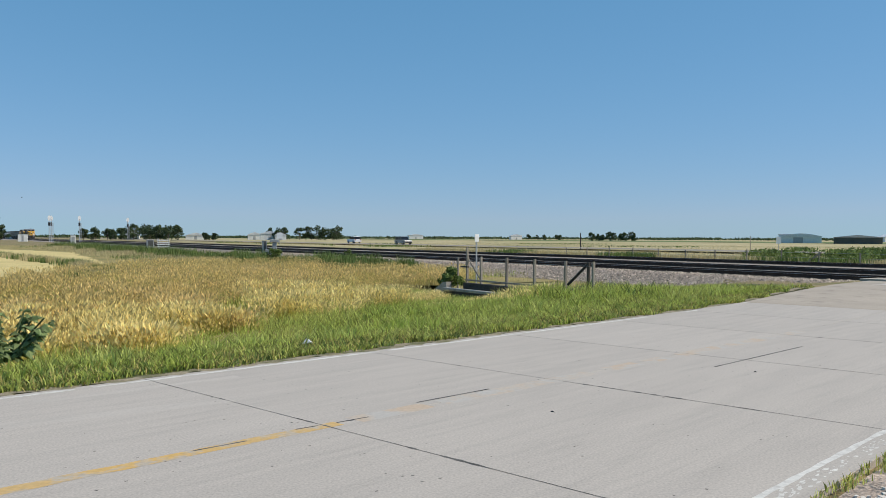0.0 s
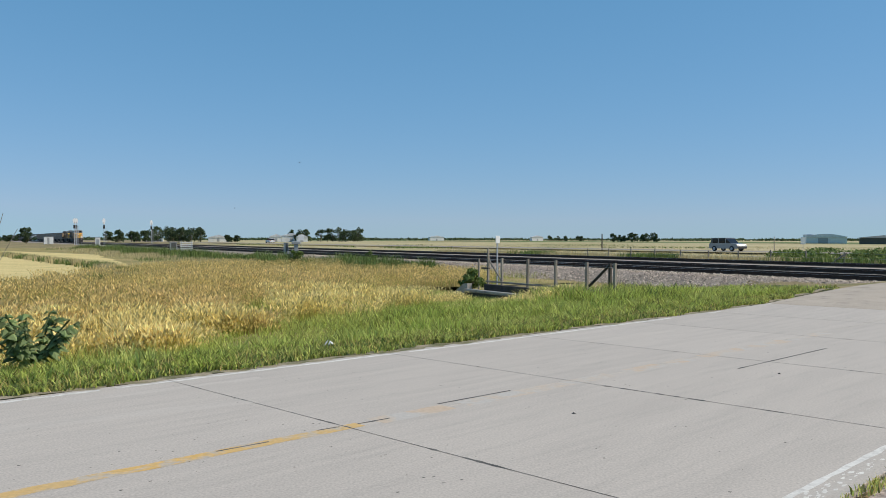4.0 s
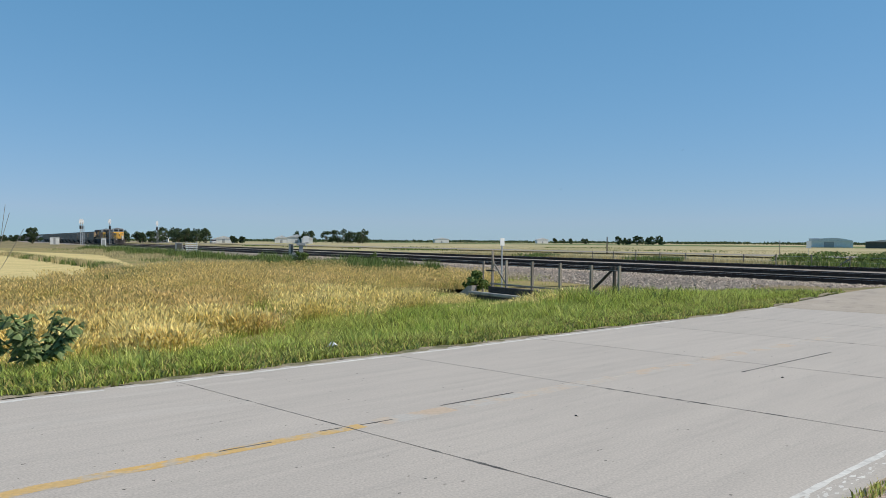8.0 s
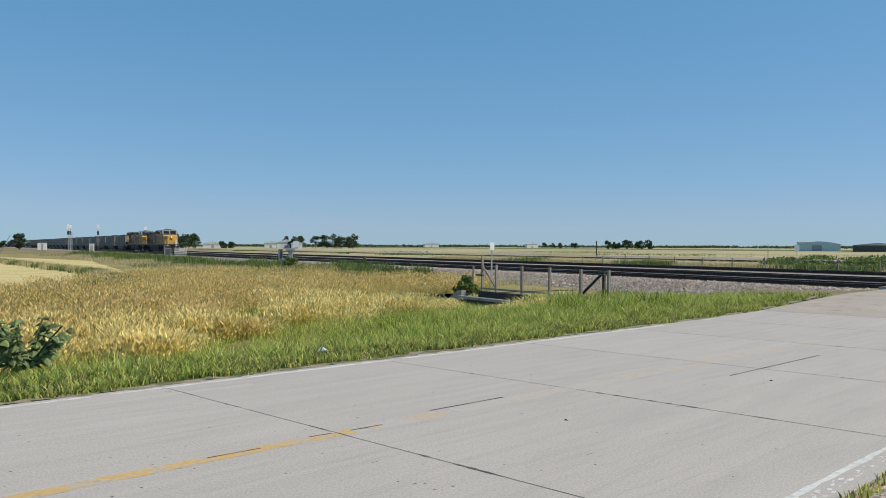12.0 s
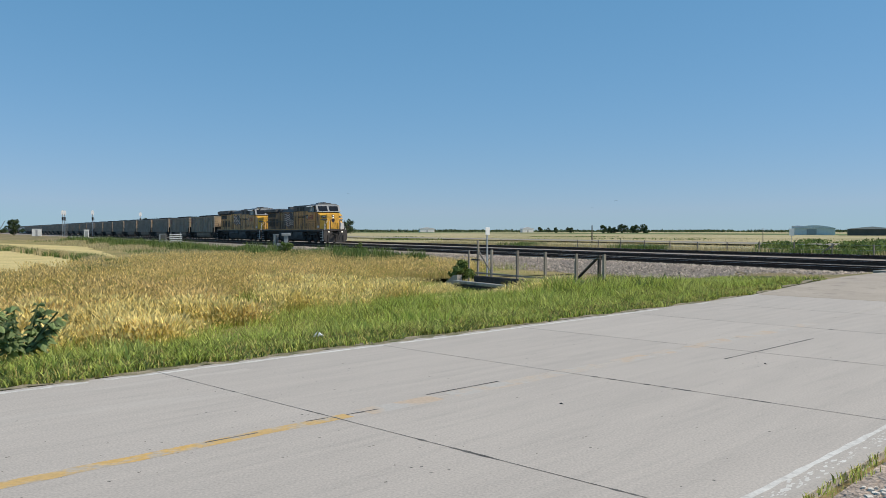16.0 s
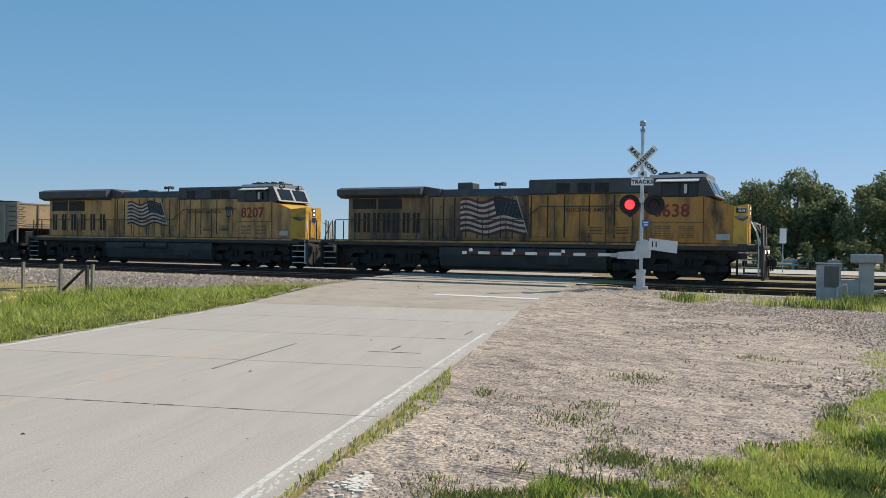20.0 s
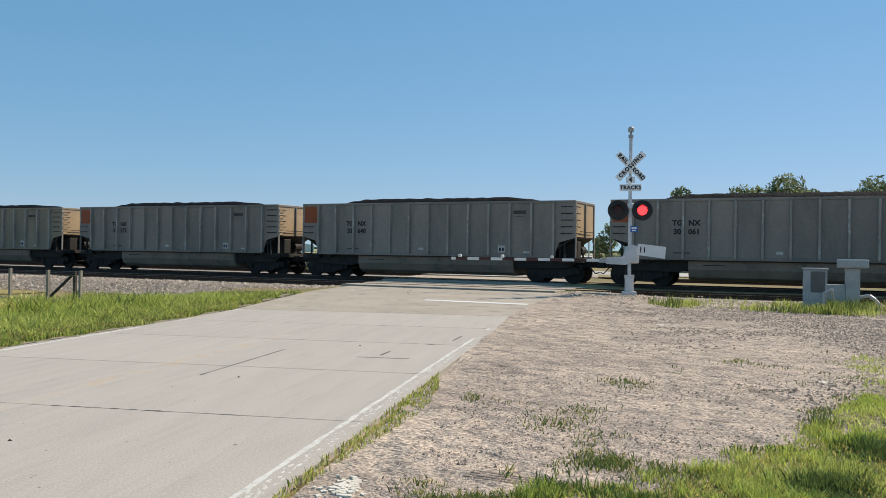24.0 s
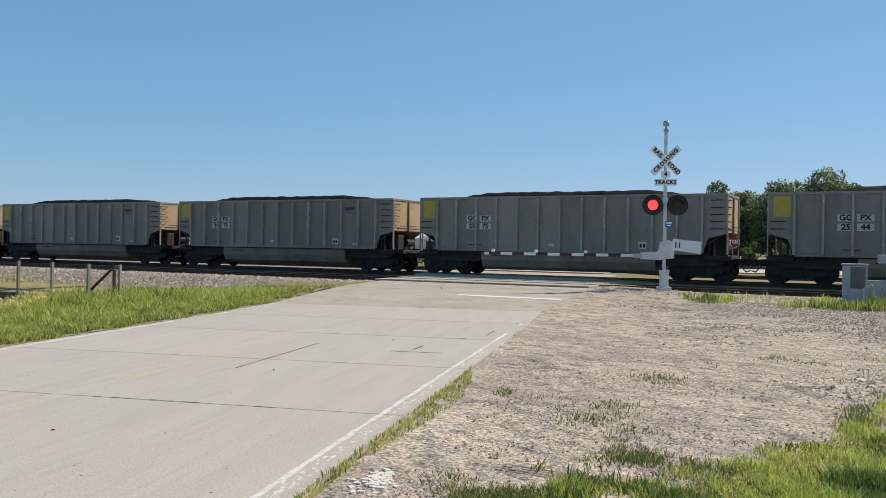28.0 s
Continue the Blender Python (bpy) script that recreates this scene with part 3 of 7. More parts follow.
# pits and crumbs on the slabs
rs = random.Random(77)
pits = M()
for k in range(620):
    a, b, r = 1.0 + 16 * rs.random() ** 1.3, rs.uniform(2.4, 8.6), rs.uniform(0.004, 0.016)
    if noise.noise((a * 0.5, b * 0.8, 9.0)) < -0.12:
        continue
    o = rs.uniform(0, 6.28)
    pits.add([(*road_xy(a + r * rs.uniform(0.5, 1.6) * math.cos(o + q), b + r * rs.uniform(0.4, 1.1) * math.sin(o + q)), float(road_z(a)) + 0.001) for q in (0, 1.6, 3.1, 4.7)], [(0, 1, 2, 3)])
tagged(part("pit", pits, joint_mat, road, "dark pits and crumbs in the concrete"), kind="stuff")
# asphalt over the crossing and beyond
for name, a0, a1, b0, b1 in (("asphalt_apron", 19.9, 30.6, 1.2, 9.6), ("asphalt_apron", 33.9, 36.4, 1.0, 10.0), ("asphalt_apron", 40.6, 45.6, 0.8, 10.2), ("asphalt_apron", 49.6, 58.0, 0.0, 11.0)):
    m = M()
    na, nb = 10, 4
    for i in range(na):
        for j in range(nb):
            q = []
            for u, v in ((i, j), (i + 1, j), (i + 1, j + 1), (i, j + 1)):
                ease = min(1.0, u / na * 1.4) if a0 < 20 else 1.0
                lo_b, hi_b = B_R + (b0 - B_R) * ease, B_L + (b1 - B_L) * ease
                b = lo_b + (hi_b - lo_b) * v / nb
                skew = (b - 5.5) * 0.262
                a = a0 + (a1 - a0) * u / na + (skew if a0 > 20 or u else 0) * (1 if a0 > 20 else u / na)
                q.append((*road_xy(a, b), float(road_z(a)) + 0.002))
            m.add(q, [(0, 1, 2, 3)])
    part(name, m, asphalt, road, "patched grey-brown asphalt at the rail crossing")
for k, (a0, b0, a1, b1) in enumerate(((27.0, 2.2, 29.2, 2.9), (26.6, 6.0, 29.8, 6.6), (28.4, 4.2, 30.0, 5.6))):
    ribbon("crack", [(a0, b0), ((a0 + a1) / 2, (b0 + b1) / 2 + 0.12), (a1, b1)], 0.022, joint_mat, road, "dark crack in the asphalt", z=0.0045, gaps=0.15, seed=30 + k, ragged=0.025)
ribbon("stop_bar", [(24.15, 4.95), (23.45, 1.85)], 0.42, white_clean, road, "wide white stop bar", z=0.008, seed=6)
ribbon("lane_dash", [(28.6, 8.6), (29.9, 8.15)], 0.10, white_clean, road, "short white edge dash", z=0.008, seed=7)
far_road = M()
for b0, b1, a0, a1 in ((1.4, 7.0, 71, 600),):
    far_road.add([(*road_xy(a0, b0), 0.03), (*road_xy(a1, b0), 0.03), (*road_xy(a1, b1), 0.03), (*road_xy(a0, b1), 0.03)], [(0, 1, 2, 3)])
throat = [road_xy(a, b) for a, b in ((57.9, 0.0), (66, -1.5), (70.98, 1.4), (70.98, 7.0), (66, 9.0), (57.9, 11.0))]
far_road.add([(x, y, 0.034) for x, y in throat], [tuple(range(len(throat)))])
ob = part("far_road", far_road, pale_road)
tagged(ob, "pale road running on beyond the tracks", "road", kind="structure")
ribbon("far_edge_line", [(72, 1.7), (200, 1.7)], 0.14, white_clean, ob, "white edge line", z=0.06, seed=8)
fr = M()
P = [track_xy(57, 20), track_xy(57, -260), track_xy(72, -260), track_xy(72, -30), track_xy(68, 5), track_xy(64, 20)]
fr.add([(x, y, 0.02) for x, y in P], [tuple(range(len(P)))])
tagged(part("frontage_road", fr, pale_road), "pale frontage road beside the railway", "road", kind="structure")
hw = M()
P = [track_xy(84, -800), track_xy(84, 1400), track_xy(95, 1400), track_xy(95, -800)]
hw.add([(x, y, 0.02) for x, y in P], [(0, 1, 2, 3)])
tagged(part("highway", hw, far_asphalt), "grey highway parallel to the railway", "road", kind="structure")

# ---- railway ----
TRACK_TURN = pose(0, 0, 0, 0, 0, math.degrees(TH))       # local x across the tracks, local y along TB
bed = M()
BP = [(26.6, -0.60), (28.6, -0.02), (50.2, -0.02), (52.6, -0.5)]
bed.prism([(x, z) for x, z in BP], 'y', -320, 20)
bed2 = M()
bed2.prism([(26.0, -0.7), (28.9, -0.03), (50.2, -0.03), (53, -0.55)], 'y', 20, 1100)
tb = part("track_bed", bed, ballast, at=TRACK_TURN)
tagged(tb, "grey crushed-stone ballast under the railway tracks", "ballast", kind="structure")
tagged(part("track_bed", bed2, ballast, at=TRACK_TURN), "grey crushed-stone ballast under the railway tracks", "ballast", kind="structure")
rail_profile = [(-0.035, 0), (-0.036, -0.03), (-0.009, -0.045), (-0.009, -0.145), (-0.07, -0.16), (-0.07, -0.172), (0.07, -0.172), (0.07, -0.16), (0.009, -0.145), (0.009, -0.045), (0.036, -0.03), (0.035, 0)]
tie_mesh = M().box(-1.3, 1.3, -0.115, 0.115, -0.19, 0.0, 0.012).mesh("tie")
tie_mesh.materials.append(tie_wood)
for n, d in enumerate(TRACKS):
    tr = thing("railway_track", ("near empty", "middle", "far")[n] + " railway track of rusty steel rails on timber ties", "track", pose(*track_xy(d, 0), RAIL_Z, 0, 0, math.degrees(TH)), "railway tracks")
    for side in (-0.753, 0.753):
        r = M().prism([(x + side, z) for x, z in rail_profile], 'y', -320, 1100)
        part("rail", r, rail_side, tr)
        part("rail_head", M().box(side - 0.028, side + 0.028, -320, 1100, 0.0005, 0.002), rail_top, tr, "polished running surface")
    rnd = random.Random(n)
    if n == 0:
        for k in range(210):
            y = -42 + k * 0.52
            part("tie", tie_mesh, None, tr, at=pose(rnd.uniform(-0.03, 0.03), y, -0.172, 0, 0, rnd.uniform(-0.6, 0.6)))
    tj = M()
    for k in range(620 if n == 0 else 560):
        y = (68 if n == 0 else -60) + k * 0.54
        tj.box(-1.3, 1.3, y - 0.115, y + 0.115, -0.362, -0.172)
    tagged(part("far_tie", tj, tie_wood, tr), kind="stuff")
    # worn panels between the rails where the road crosses
    s_c = TB.dot(Vector(road_xy(d / 0.968 + 1.4, 5.4)))
    for x0, x1 in ((-2.1, -0.84), (-0.66, -0.02), (0.02, 0.66), (0.84, 2.1)):
        for k in range(4):
            y0 = s_c - 4.6 + k * 2.3
            part("crossing_panel", M().box(x0, x1, y0 + 0.01, y0 + 2.29, -0.2, -0.012, 0.01), asphalt if k % 2 else patch_concrete, tr)



# ---- the train ----
yellow_paint = mat("grimy armour yellow paint", (0.62, 0.29, 0.066), (0.47, 0.22, 0.058), 1.2, 0.5, fine=18, grain=0.15, bump=0.05, spots=(0.10, 0.06, 0.035), spot_scale=1.5, spot_at=(0.45, 0.66), stretch=(1, 1, 0.3))
sooty_paint = mat("sooty brown-yellow paint", (0.38, 0.225, 0.10), (0.25, 0.15, 0.075), 1.2, 0.6, fine=18, grain=0.2, bump=0.05, spots=(0.07, 0.05, 0.038), spot_scale=1.3, spot_at=(0.44, 0.64), stretch=(1, 1, 0.25))
dull_paint = mat("dusty orange-yellow paint", (0.68, 0.365, 0.125), (0.52, 0.28, 0.10), 1.2, 0.5, fine=18, grain=0.15, bump=0.05, spots=(0.12, 0.078, 0.05), spot_scale=1.3, spot_at=(0.47, 0.68), stretch=(1, 1, 0.25))
nose_paint = mat("bright yellow nose paint", (0.80, 0.44, 0.06), (0.70, 0.38, 0.06), 1.5, 0.4, fine=18, grain=0.06, bump=0.04, spots=(0.30, 0.18, 0.06), spot_scale=2.2, spot_at=(0.52, 0.72))
hood_grey = mat("dark grey roof paint", (0.085, 0.088, 0.095), (0.06, 0.06, 0.066), 1.2, 0.6, fine=20, grain=0.12, bump=0.06, spots=(0.12, 0.10, 0.085), spot_scale=1.5)
cab_grey = mat("light grey roof paint", (0.25, 0.27, 0.29), (0.20, 0.215, 0.23), 1.4, 0.5, fine=20, grain=0.08, bump=0.05)
under_grey = mat("grimy underframe and shaded sign back", (0.05, 0.046, 0.044), (0.075, 0.067, 0.06), 1.5, 0.7, fine=25, grain=0.25, bump=0.2)
truck_black = mat("dusty black cast steel", (0.018, 0.016, 0.0145), (0.034, 0.029, 0.025), 2.0, 0.75, fine=25, grain=0.25, bump=0.2)
wheel_steel = mat("wheel steel", (0.03, 0.026, 0.023), (0.022, 0.019, 0.017), 3.0, 0.6, 0.4, fine=25)
red_letters = mat("red lettering", (0.28, 0.04, 0.028), (0.20, 0.04, 0.03), 3.0, 0.5, bump=0)
flag_red = mat("flag red", (0.13, 0.035, 0.032), (0.09, 0.03, 0.026), 2.0, 0.55, bump=0)
flag_white = mat("flag white", (0.60, 0.51, 0.43), (0.42, 0.34, 0.28), 2.0, 0.55, bump=0)
flag_blue = mat("flag blue", (0.026, 0.028, 0.04), (0.022, 0.022, 0.03), 2.0, 0.55, bump=0)
handrail = mat("dark handrail paint", (0.05, 0.045, 0.04), (0.09, 0.075, 0.06), 4.0, 0.5, 0.2, bump=0)
white_rail = mat("white handrail paint", (0.72, 0.70, 0.66), (0.6, 0.58, 0.54), 4.0, 0.5, bump=0)
glass = mat("dark window glass", (0.012, 0.013, 0.015), (0.02, 0.02, 0.022), 1.0, 0.06, 0.0, bump=0, spec=0.4)
headlight = mat("lit headlight", (0.9, 0.9, 0.85), (0.9, 0.9, 0.85), rough=0.2, bump=0, emit=((1.0, 0.88, 0.7), 1.3))
grille = mat("dark radiator grille", (0.02, 0.02, 0.02), (0.04, 0.036, 0.032), 6.0, 0.7, bump=0.3)
coal = mat("coal", (0.006, 0.006, 0.007), (0.012, 0.012, 0.013), 3.0, 0.85, spec=0.08, fine=9, grain=0.5, bump=1.0, bump_dist=0.08)
silver_side = mat("dusty aluminium car side", (0.295, 0.25, 0.215), (0.225, 0.195, 0.168), 0.5, 0.55, 0.2, fine=8, grain=0.08, bump=0.04, spots=(0.175, 0.158, 0.133), spot_scale=0.8, spot_at=(0.5, 0.72), stretch=(1, 1, 0.3), rand=0.12)
olive_side = mat("dusty olive grey car side", (0.32, 0.265, 0.195), (0.25, 0.21, 0.155), 0.5, 0.65, 0.1, fine=8, grain=0.08, bump=0.04, spots=(0.16, 0.142, 0.106), spot_scale=0.8, spot_at=(0.5, 0.72), stretch=(1, 1, 0.3), rand=0.10)
# posts: pale tone and bright spots put the lit edges into the colour
post_metal = mat("scuffed aluminium post with painted highlights", (0.37, 0.33, 0.285), (0.26, 0.23, 0.195), 2.0, 0.5, 0.15, fine=20, grain=0.15, bump=0.05, spots=(0.55, 0.52, 0.48), spot_scale=5.0, spot_at=(0.60, 0.68), stretch=(1, 1, 0.4))
# lighter than the car sides: sunlight on the ends is put into the colour
end_tan = mat("dusty car end with sunlight in its colour", (0.50, 0.36, 0.22), (0.40, 0.29, 0.18), 0.8, 0.7, fine=10, grain=0.1, bump=0.05, spots=(0.3, 0.22, 0.15), spot_scale=1.2)
tub_mat = mat("dusty tub steel", (0.29, 0.22, 0.165), (0.22, 0.165, 0.125), 0.7, 0.7, 0.1, fine=8, grain=0.1, bump=0.04, spots=(0.13, 0.11, 0.09), spot_scale=0.9)
panel_red = mat("maroon panel", (0.17, 0.035, 0.037), (0.13, 0.035, 0.035), 1.5, 0.6, bump=0)
panel_orange = mat("orange panel", (0.36, 0.08, 0.025), (0.28, 0.07, 0.03), 1.5, 0.6, bump=0)
panel_yellow = mat("yellow panel", (0.48, 0.36, 0.06), (0.40, 0.30, 0.06), 1.5, 0.6, bump=0)
plate_white = mat("stencil white", (0.55, 0.54, 0.50), (0.45, 0.44, 0.41), 3.0, 0.6, bump=0)

TRAIN_D = TRACKS[1]
# seconds, and how far up the line (along TB) the leading coupler is
RUN = [(0.0, 423.0), (4.0, 339.5), (8.0, 256.0), (12.0, 173.2), (14.5, 120.2), (17.0, 66.0), (18.0, 45.0), (19.0, 23.9), (20.0, 2.7), (22.5, -50.9), (25.0, -105.0), (27.0, -147.8), (28.0, -169.3)]
TRAIN_YAW = math.degrees(math.atan2(-TB.y, -TB.x))


def run_rows(back):
    """Rows for a vehicle whose centre is `back` metres behind the leading coupler."""
    return [(t, pose(*track_xy(TRAIN_D, s + back), RAIL_Z, 0, 0, TRAIN_YAW)) for t, s in RUN]


def wheelset(r, parent, x, z=None):
    m = M()
    for y in (-0.76, 0.76):
        m.cyl((0, y - 0.07, 0), (0, y + 0.07, 0), r, 20)
        m.cyl((0, y * 0.94 - 0.03, 0), (0, y * 0.94 + 0.01, 0), r + 0.028, 20)
        m.cyl((0, y * 1.12 - 0.03, 0), (0, y * 1.12 + 0.03, 0), r * 0.3, 10)
    m.cyl((0, -0.8, 0), (0, 0.8, 0), 0.085, 8)
    ob = part("wheelset", m, wheel_steel, parent, at=pose(x, 0, r if z is None else z))
    ob["radius"] = r
    return ob


def bogie3(parent, x0):
    """A three-axle locomotive truck."""
    tk = part("truck", M().prism([(-2.75, 0.95), (-2.6, 1.15), (-1.0, 1.22), (1.0, 1.22), (2.6, 1.15), (2.75, 0.95), (2.55, 0.72), (2.35, 0.72), (2.2, 0.92), (1.75, 0.92), (1.55, 0.62), (0.45, 0.62), (0.3, 0.92), (-0.3, 0.92), (-0.45, 0.62), (-1.55, 0.62), (-1.75, 0.92), (-2.2, 0.92), (-2.35, 0.72), (-2.55, 0.72)], 'y', -1.22, -1.02), truck_black, parent, "dusty black three-axle truck", pose(x0, 0, 0))
    part("side_frame", M().prism([(-2.75, 0.95), (-2.6, 1.15), (2.6, 1.15), (2.75, 0.95), (2.3, 0.65), (-2.3, 0.65)], 'y', 1.02, 1.22), truck_black, tk)
    part("brake_rigging", M().box(-2.7, 2.7, -1.19, -1.06, 0.40, 0.72, 0.03).box(-1.45, -0.55, -1.25, -1.1, 0.28, 0.5, 0.02).box(0.55, 1.45, -1.25, -1.1, 0.28, 0.5, 0.02), truck_black, tk)
    for i, x in enumerate((-2.0, 0.0, 2.0)):
        wheelset(0.53, tk, x)
        part("axle_box", M().box(x - 0.2, x + 0.2, -1.34, -1.2, 0.36, 0.72, 0.03).cyl((x, -1.38, 0.53), (x, -1.33, 0.53), 0.13, 12), truck_black, tk)
    for x in (-1.0, 1.0):
        part("spring", M().cyl((x - 0.14, -1.28, 0.62), (x - 0.14, -1.28, 0.95), 0.09, 10).cyl((x + 0.14, -1.28, 0.62), (x + 0.14, -1.28, 0.95), 0.09, 10), truck_black, tk)
        part("brake_cylinder", M().cyl((x * 1.6 - 0.25, -1.3, 1.02), (x * 1.6 + 0.25, -1.3, 1.02), 0.11, 10), truck_black, tk)
    part("sand_pipe", M().tube([(2.6, -1.1, 1.2), (2.75, -1.05, 0.5), (2.7, -0.85, 0.15)], 0.025), truck_black, tk)


def flag(parent, x0, z0, w, h, y):
    """A waving striped flag decal, slightly proud of the hood doors."""
    fl = part("flag", M().tube([(x0 + w * 0.97, y - 0.008, z0 - 0.1), (x0 + w * 0.80, y - 0.008, z0 + h + 0.12)], 0.02, 5), plate_white, parent, "waving striped flag painted on the hood")
    n = 22
    def lift(u):
        return 0.12 * math.sin(u * 10.5 + 0.6) * (1.0 - 0.25 * u)
    for k in range(13):
        m = M()
        v0, v1 = k / 13, (k + 1) / 13
        for i in range(n):
            u0, u1 = i / n, (i + 1) / n
            if k >= 6 and u1 > 0.62:
                break
            q = []
            for u, v in ((u0, v0), (u1, v0), (u1, v1), (u0, v1)):
                lean = (1 - v) * 0.17 * w * u
                q.append((x0 + u * w * 0.80 + lean, y - 0.004, z0 + v * h + lift(u) - 0.06 * (1 - u)))
            m.add(q, [(0, 1, 2, 3)])
        part("stripe", m, flag_red if k % 2 == 0 else flag_white, fl)
    c = M()
    for i in range(n):
        u0, u1 = i / n, (i + 1) / n
        if u0 < 0.59:
            continue
        q = []
        for u, v in ((u0, 6 / 13), (u1, 6 / 13), (u1, 1.0), (u0, 1.0)):
            lean = (1 - v) * 0.17 * w * u
            q.append((x0 + u * w * 0.80 + lean, y - 0.0045, z0 + v * h + lift(u) - 0.06 * (1 - u)))
        c.add(q, [(0, 1, 2, 3)])
    part("canton", c, flag_blue, fl)
    s = M()
    for r in range(5):
        for q in range(6):
            u, v = 0.645 + q * 0.062 + (0.03 if r % 2 else 0), 0.52 + r * 0.1
            if u > 0.98:
                continue
            lean = (1 - v) * 0.17 * w * u
            cx, cz, e = x0 + u * w * 0.80 + lean, z0 + v * h + lift(u) - 0.06 * (1 - u), 0.022
            s.add([(cx - e, y - 0.007, cz), (cx, y - 0.007, cz - e), (cx + e, y - 0.007, cz), (cx, y - 0.007, cz + e)], [(0, 1, 2, 3)])
    part("stars", s, flag_white, fl)


SIDE = -1.0      # the side that faces the road


def text_at(x, y, z):
    return Matrix.Translation((x, y, z)) @ pose(0, 0, 0, 90, 0, 0)


def locomotive(number, label, older):
    lo = thing("locomotive", label, "locomotive", group="locomotives")
    hull = yellow_paint if older else dull_paint
    rear = sooty_paint if older else dull_paint
    rad0, rad1 = (-9.8, -4.2) if older else (-9.75, -3.15)
    tall = 0.47 if older else 1.46
    cab0, cab1 = 6.1, 8.45
    yh = 1.02                      # half width of the hood
    rz0, rz1 = (3.85, 4.28) if older else (3.95, 4.50)
    hood_z = 4.12 if older else 4.30
    # frame, tank, ends
    part("underframe", M().box(-10.2, 10.2, -1.5, 1.5, 1.34, 1.62, 0.02).box(-9.8, 9.8, -0.9, 0.9, 0.95, 1.34), under_grey, lo)
    part("sill_stripe", M().box(-9.9, 9.8, -1.512, -1.502, 1.52, 1.60), hull, lo, "grimy yellow sill stripe")
    ft = part("fuel_tank", M().prism([(-1.45, 1.3), (-1.5, 0.95), (-1.35, 0.4), (-1.1, 0.24), (1.1, 0.24), (1.35, 0.4), (1.5, 0.95), (1.45, 1.3)], 'x', -3.9, 4.3), under_grey, lo, "grimy dark fuel tank")
    for x0, x1 in ((-2.3, -0.75), (-0.5, 1.05)):
        part("air_reservoir", M().cyl((x0, -1.46, 1.12), (x1, -1.46, 1.12), 0.19, 14), under_grey, ft)
    part("battery_box", M().box(1.5, 2.6, -1.5, -1.2, 0.55, 1.25, 0.03), under_grey, ft)
    for x in (-6.75, 6.75):
        bogie3(lo, x)
    # long hood
    part("engine_hood", M().box(rad1 - 0.5, tall + 0.1, -yh, yh, 1.62, hood_z - 0.35, 0.03), rear, lo, "grimy yellow engine hood")
    part("hood_roof", M().prism([(-yh - 0.01, hood_z - 0.35), (-yh + 0.12, hood_z), (yh - 0.12, hood_z), (yh + 0.01, hood_z - 0.35)], 'x', rad1 - 0.5, tall + 0.1), hood_grey, lo, "sooty dark grey hood roof")
    x = rad1 - 0.3
    k = 0
    while x < tall - 0.3:
        dr = part("hood_door", M().box(x + 0.02, x + 0.56, -yh - 0.028, -yh, 1.80, hood_z - 0.48, 0.01), rear, lo)
        part("door_latch", M().box(x + 0.44, x + 0.50, -yh - 0.05, -yh - 0.028, 2.25, 2.33).box(x + 0.44, x + 0.50, -yh - 0.05, -yh - 0.028, 3.2, 3.28), under_grey, dr)
        part("door_gap", M().box(x - 0.022, x + 0.018, -yh - 0.034, -yh, 1.75, hood_z - 0.44), grille, lo)
        x += 0.60
    # radiator section with its wide wing roof
    part("radiator_body", M().box(rad0 + 0.45, rad1 - 0.5, -yh - 0.1, yh + 0.1, 1.62, rz0, 0.03), rear, lo, "grimy yellow radiator compartment")
    part("radiator_wing", M().prism([(-1.52, rz0 + 0.02), (-1.54, rz1 - 0.12), (-1.1, rz1), (1.1, rz1), (1.54, rz1 - 0.12), (1.52, rz0 + 0.02), (1.15, rz0 - 0.12), (-1.15, rz0 - 0.12)], 'x', rad0, rad1 - 0.75), hood_grey, lo, "dark overhanging radiator wing roof")
    part("wing_fairing", M().prism([(rad1 - 0.76, rz0 - 0.1), (rad1 - 0.76, rz1 - 0.02), (rad1 + 0.1, hood_z), (rad1 + 0.1, hood_z - 0.3)], 'y', -1.1, 1.1), hood_grey, lo)
    for x0 in (rad0 + 0.75, rad0 + 2.25):
        part("radiator_grille", M().box(x0, x0 + 1.35, -yh - 0.14, -yh - 0.1, 3.18, rz0 - 0.16, 0.01), grille, lo)
    nv = 7 if older else 6
    for i in range(nv):
        x0 = rad0 + 0.75 + i * (rad1 - rad0 - 1.6) / nv
        vf = part("vent_frame", M().box(x0, x0 + 0.52, -yh - 0.13, -yh - 0.1, 1.85, 3.1, 0.01), rear, lo)
        part("vent_screen", M().box(x0 + 0.07, x0 + 0.23, -yh - 0.14, -yh - 0.131, 1.98, 2.98), grille, vf)
        part("vent_screen", M().box(x0 + 0.30, x0 + 0.46, -yh - 0.14, -yh - 0.131, 1.98, 2.98), grille, vf)
    part("exhaust_stack", M().box(rad1 + 0.75, rad1 + 1.55, -0.45, 0.45, hood_z - 0.05, hood_z + (0.36 if older else 0.16), 0.04), hood_grey, lo)
    hn = part("horn", M().cyl((tall - 1.85, 0, hood_z - 0.02), (tall - 1.85, 0, hood_z + 0.26), 0.03, 6), hood_grey, lo)
    for y, e in ((-0.12, 1), (0.0, -1), (0.12, 1)):
        part("trumpet", M().cyl((tall - 1.85 - 0.15 * e, y, hood_z + 0.28), (tall - 1.85 + 0.26 * e, y, hood_z + 0.28), 0.035, 8, 0.1), hood_grey, hn)
    # tall equipment cabinet behind the cab
    part("equipment_cabinet", M().box(tall + 0.1, cab0, -1.22, 1.22, 1.62, 3.78, 0.03), hull, lo, "grimy yellow equipment cabinet")
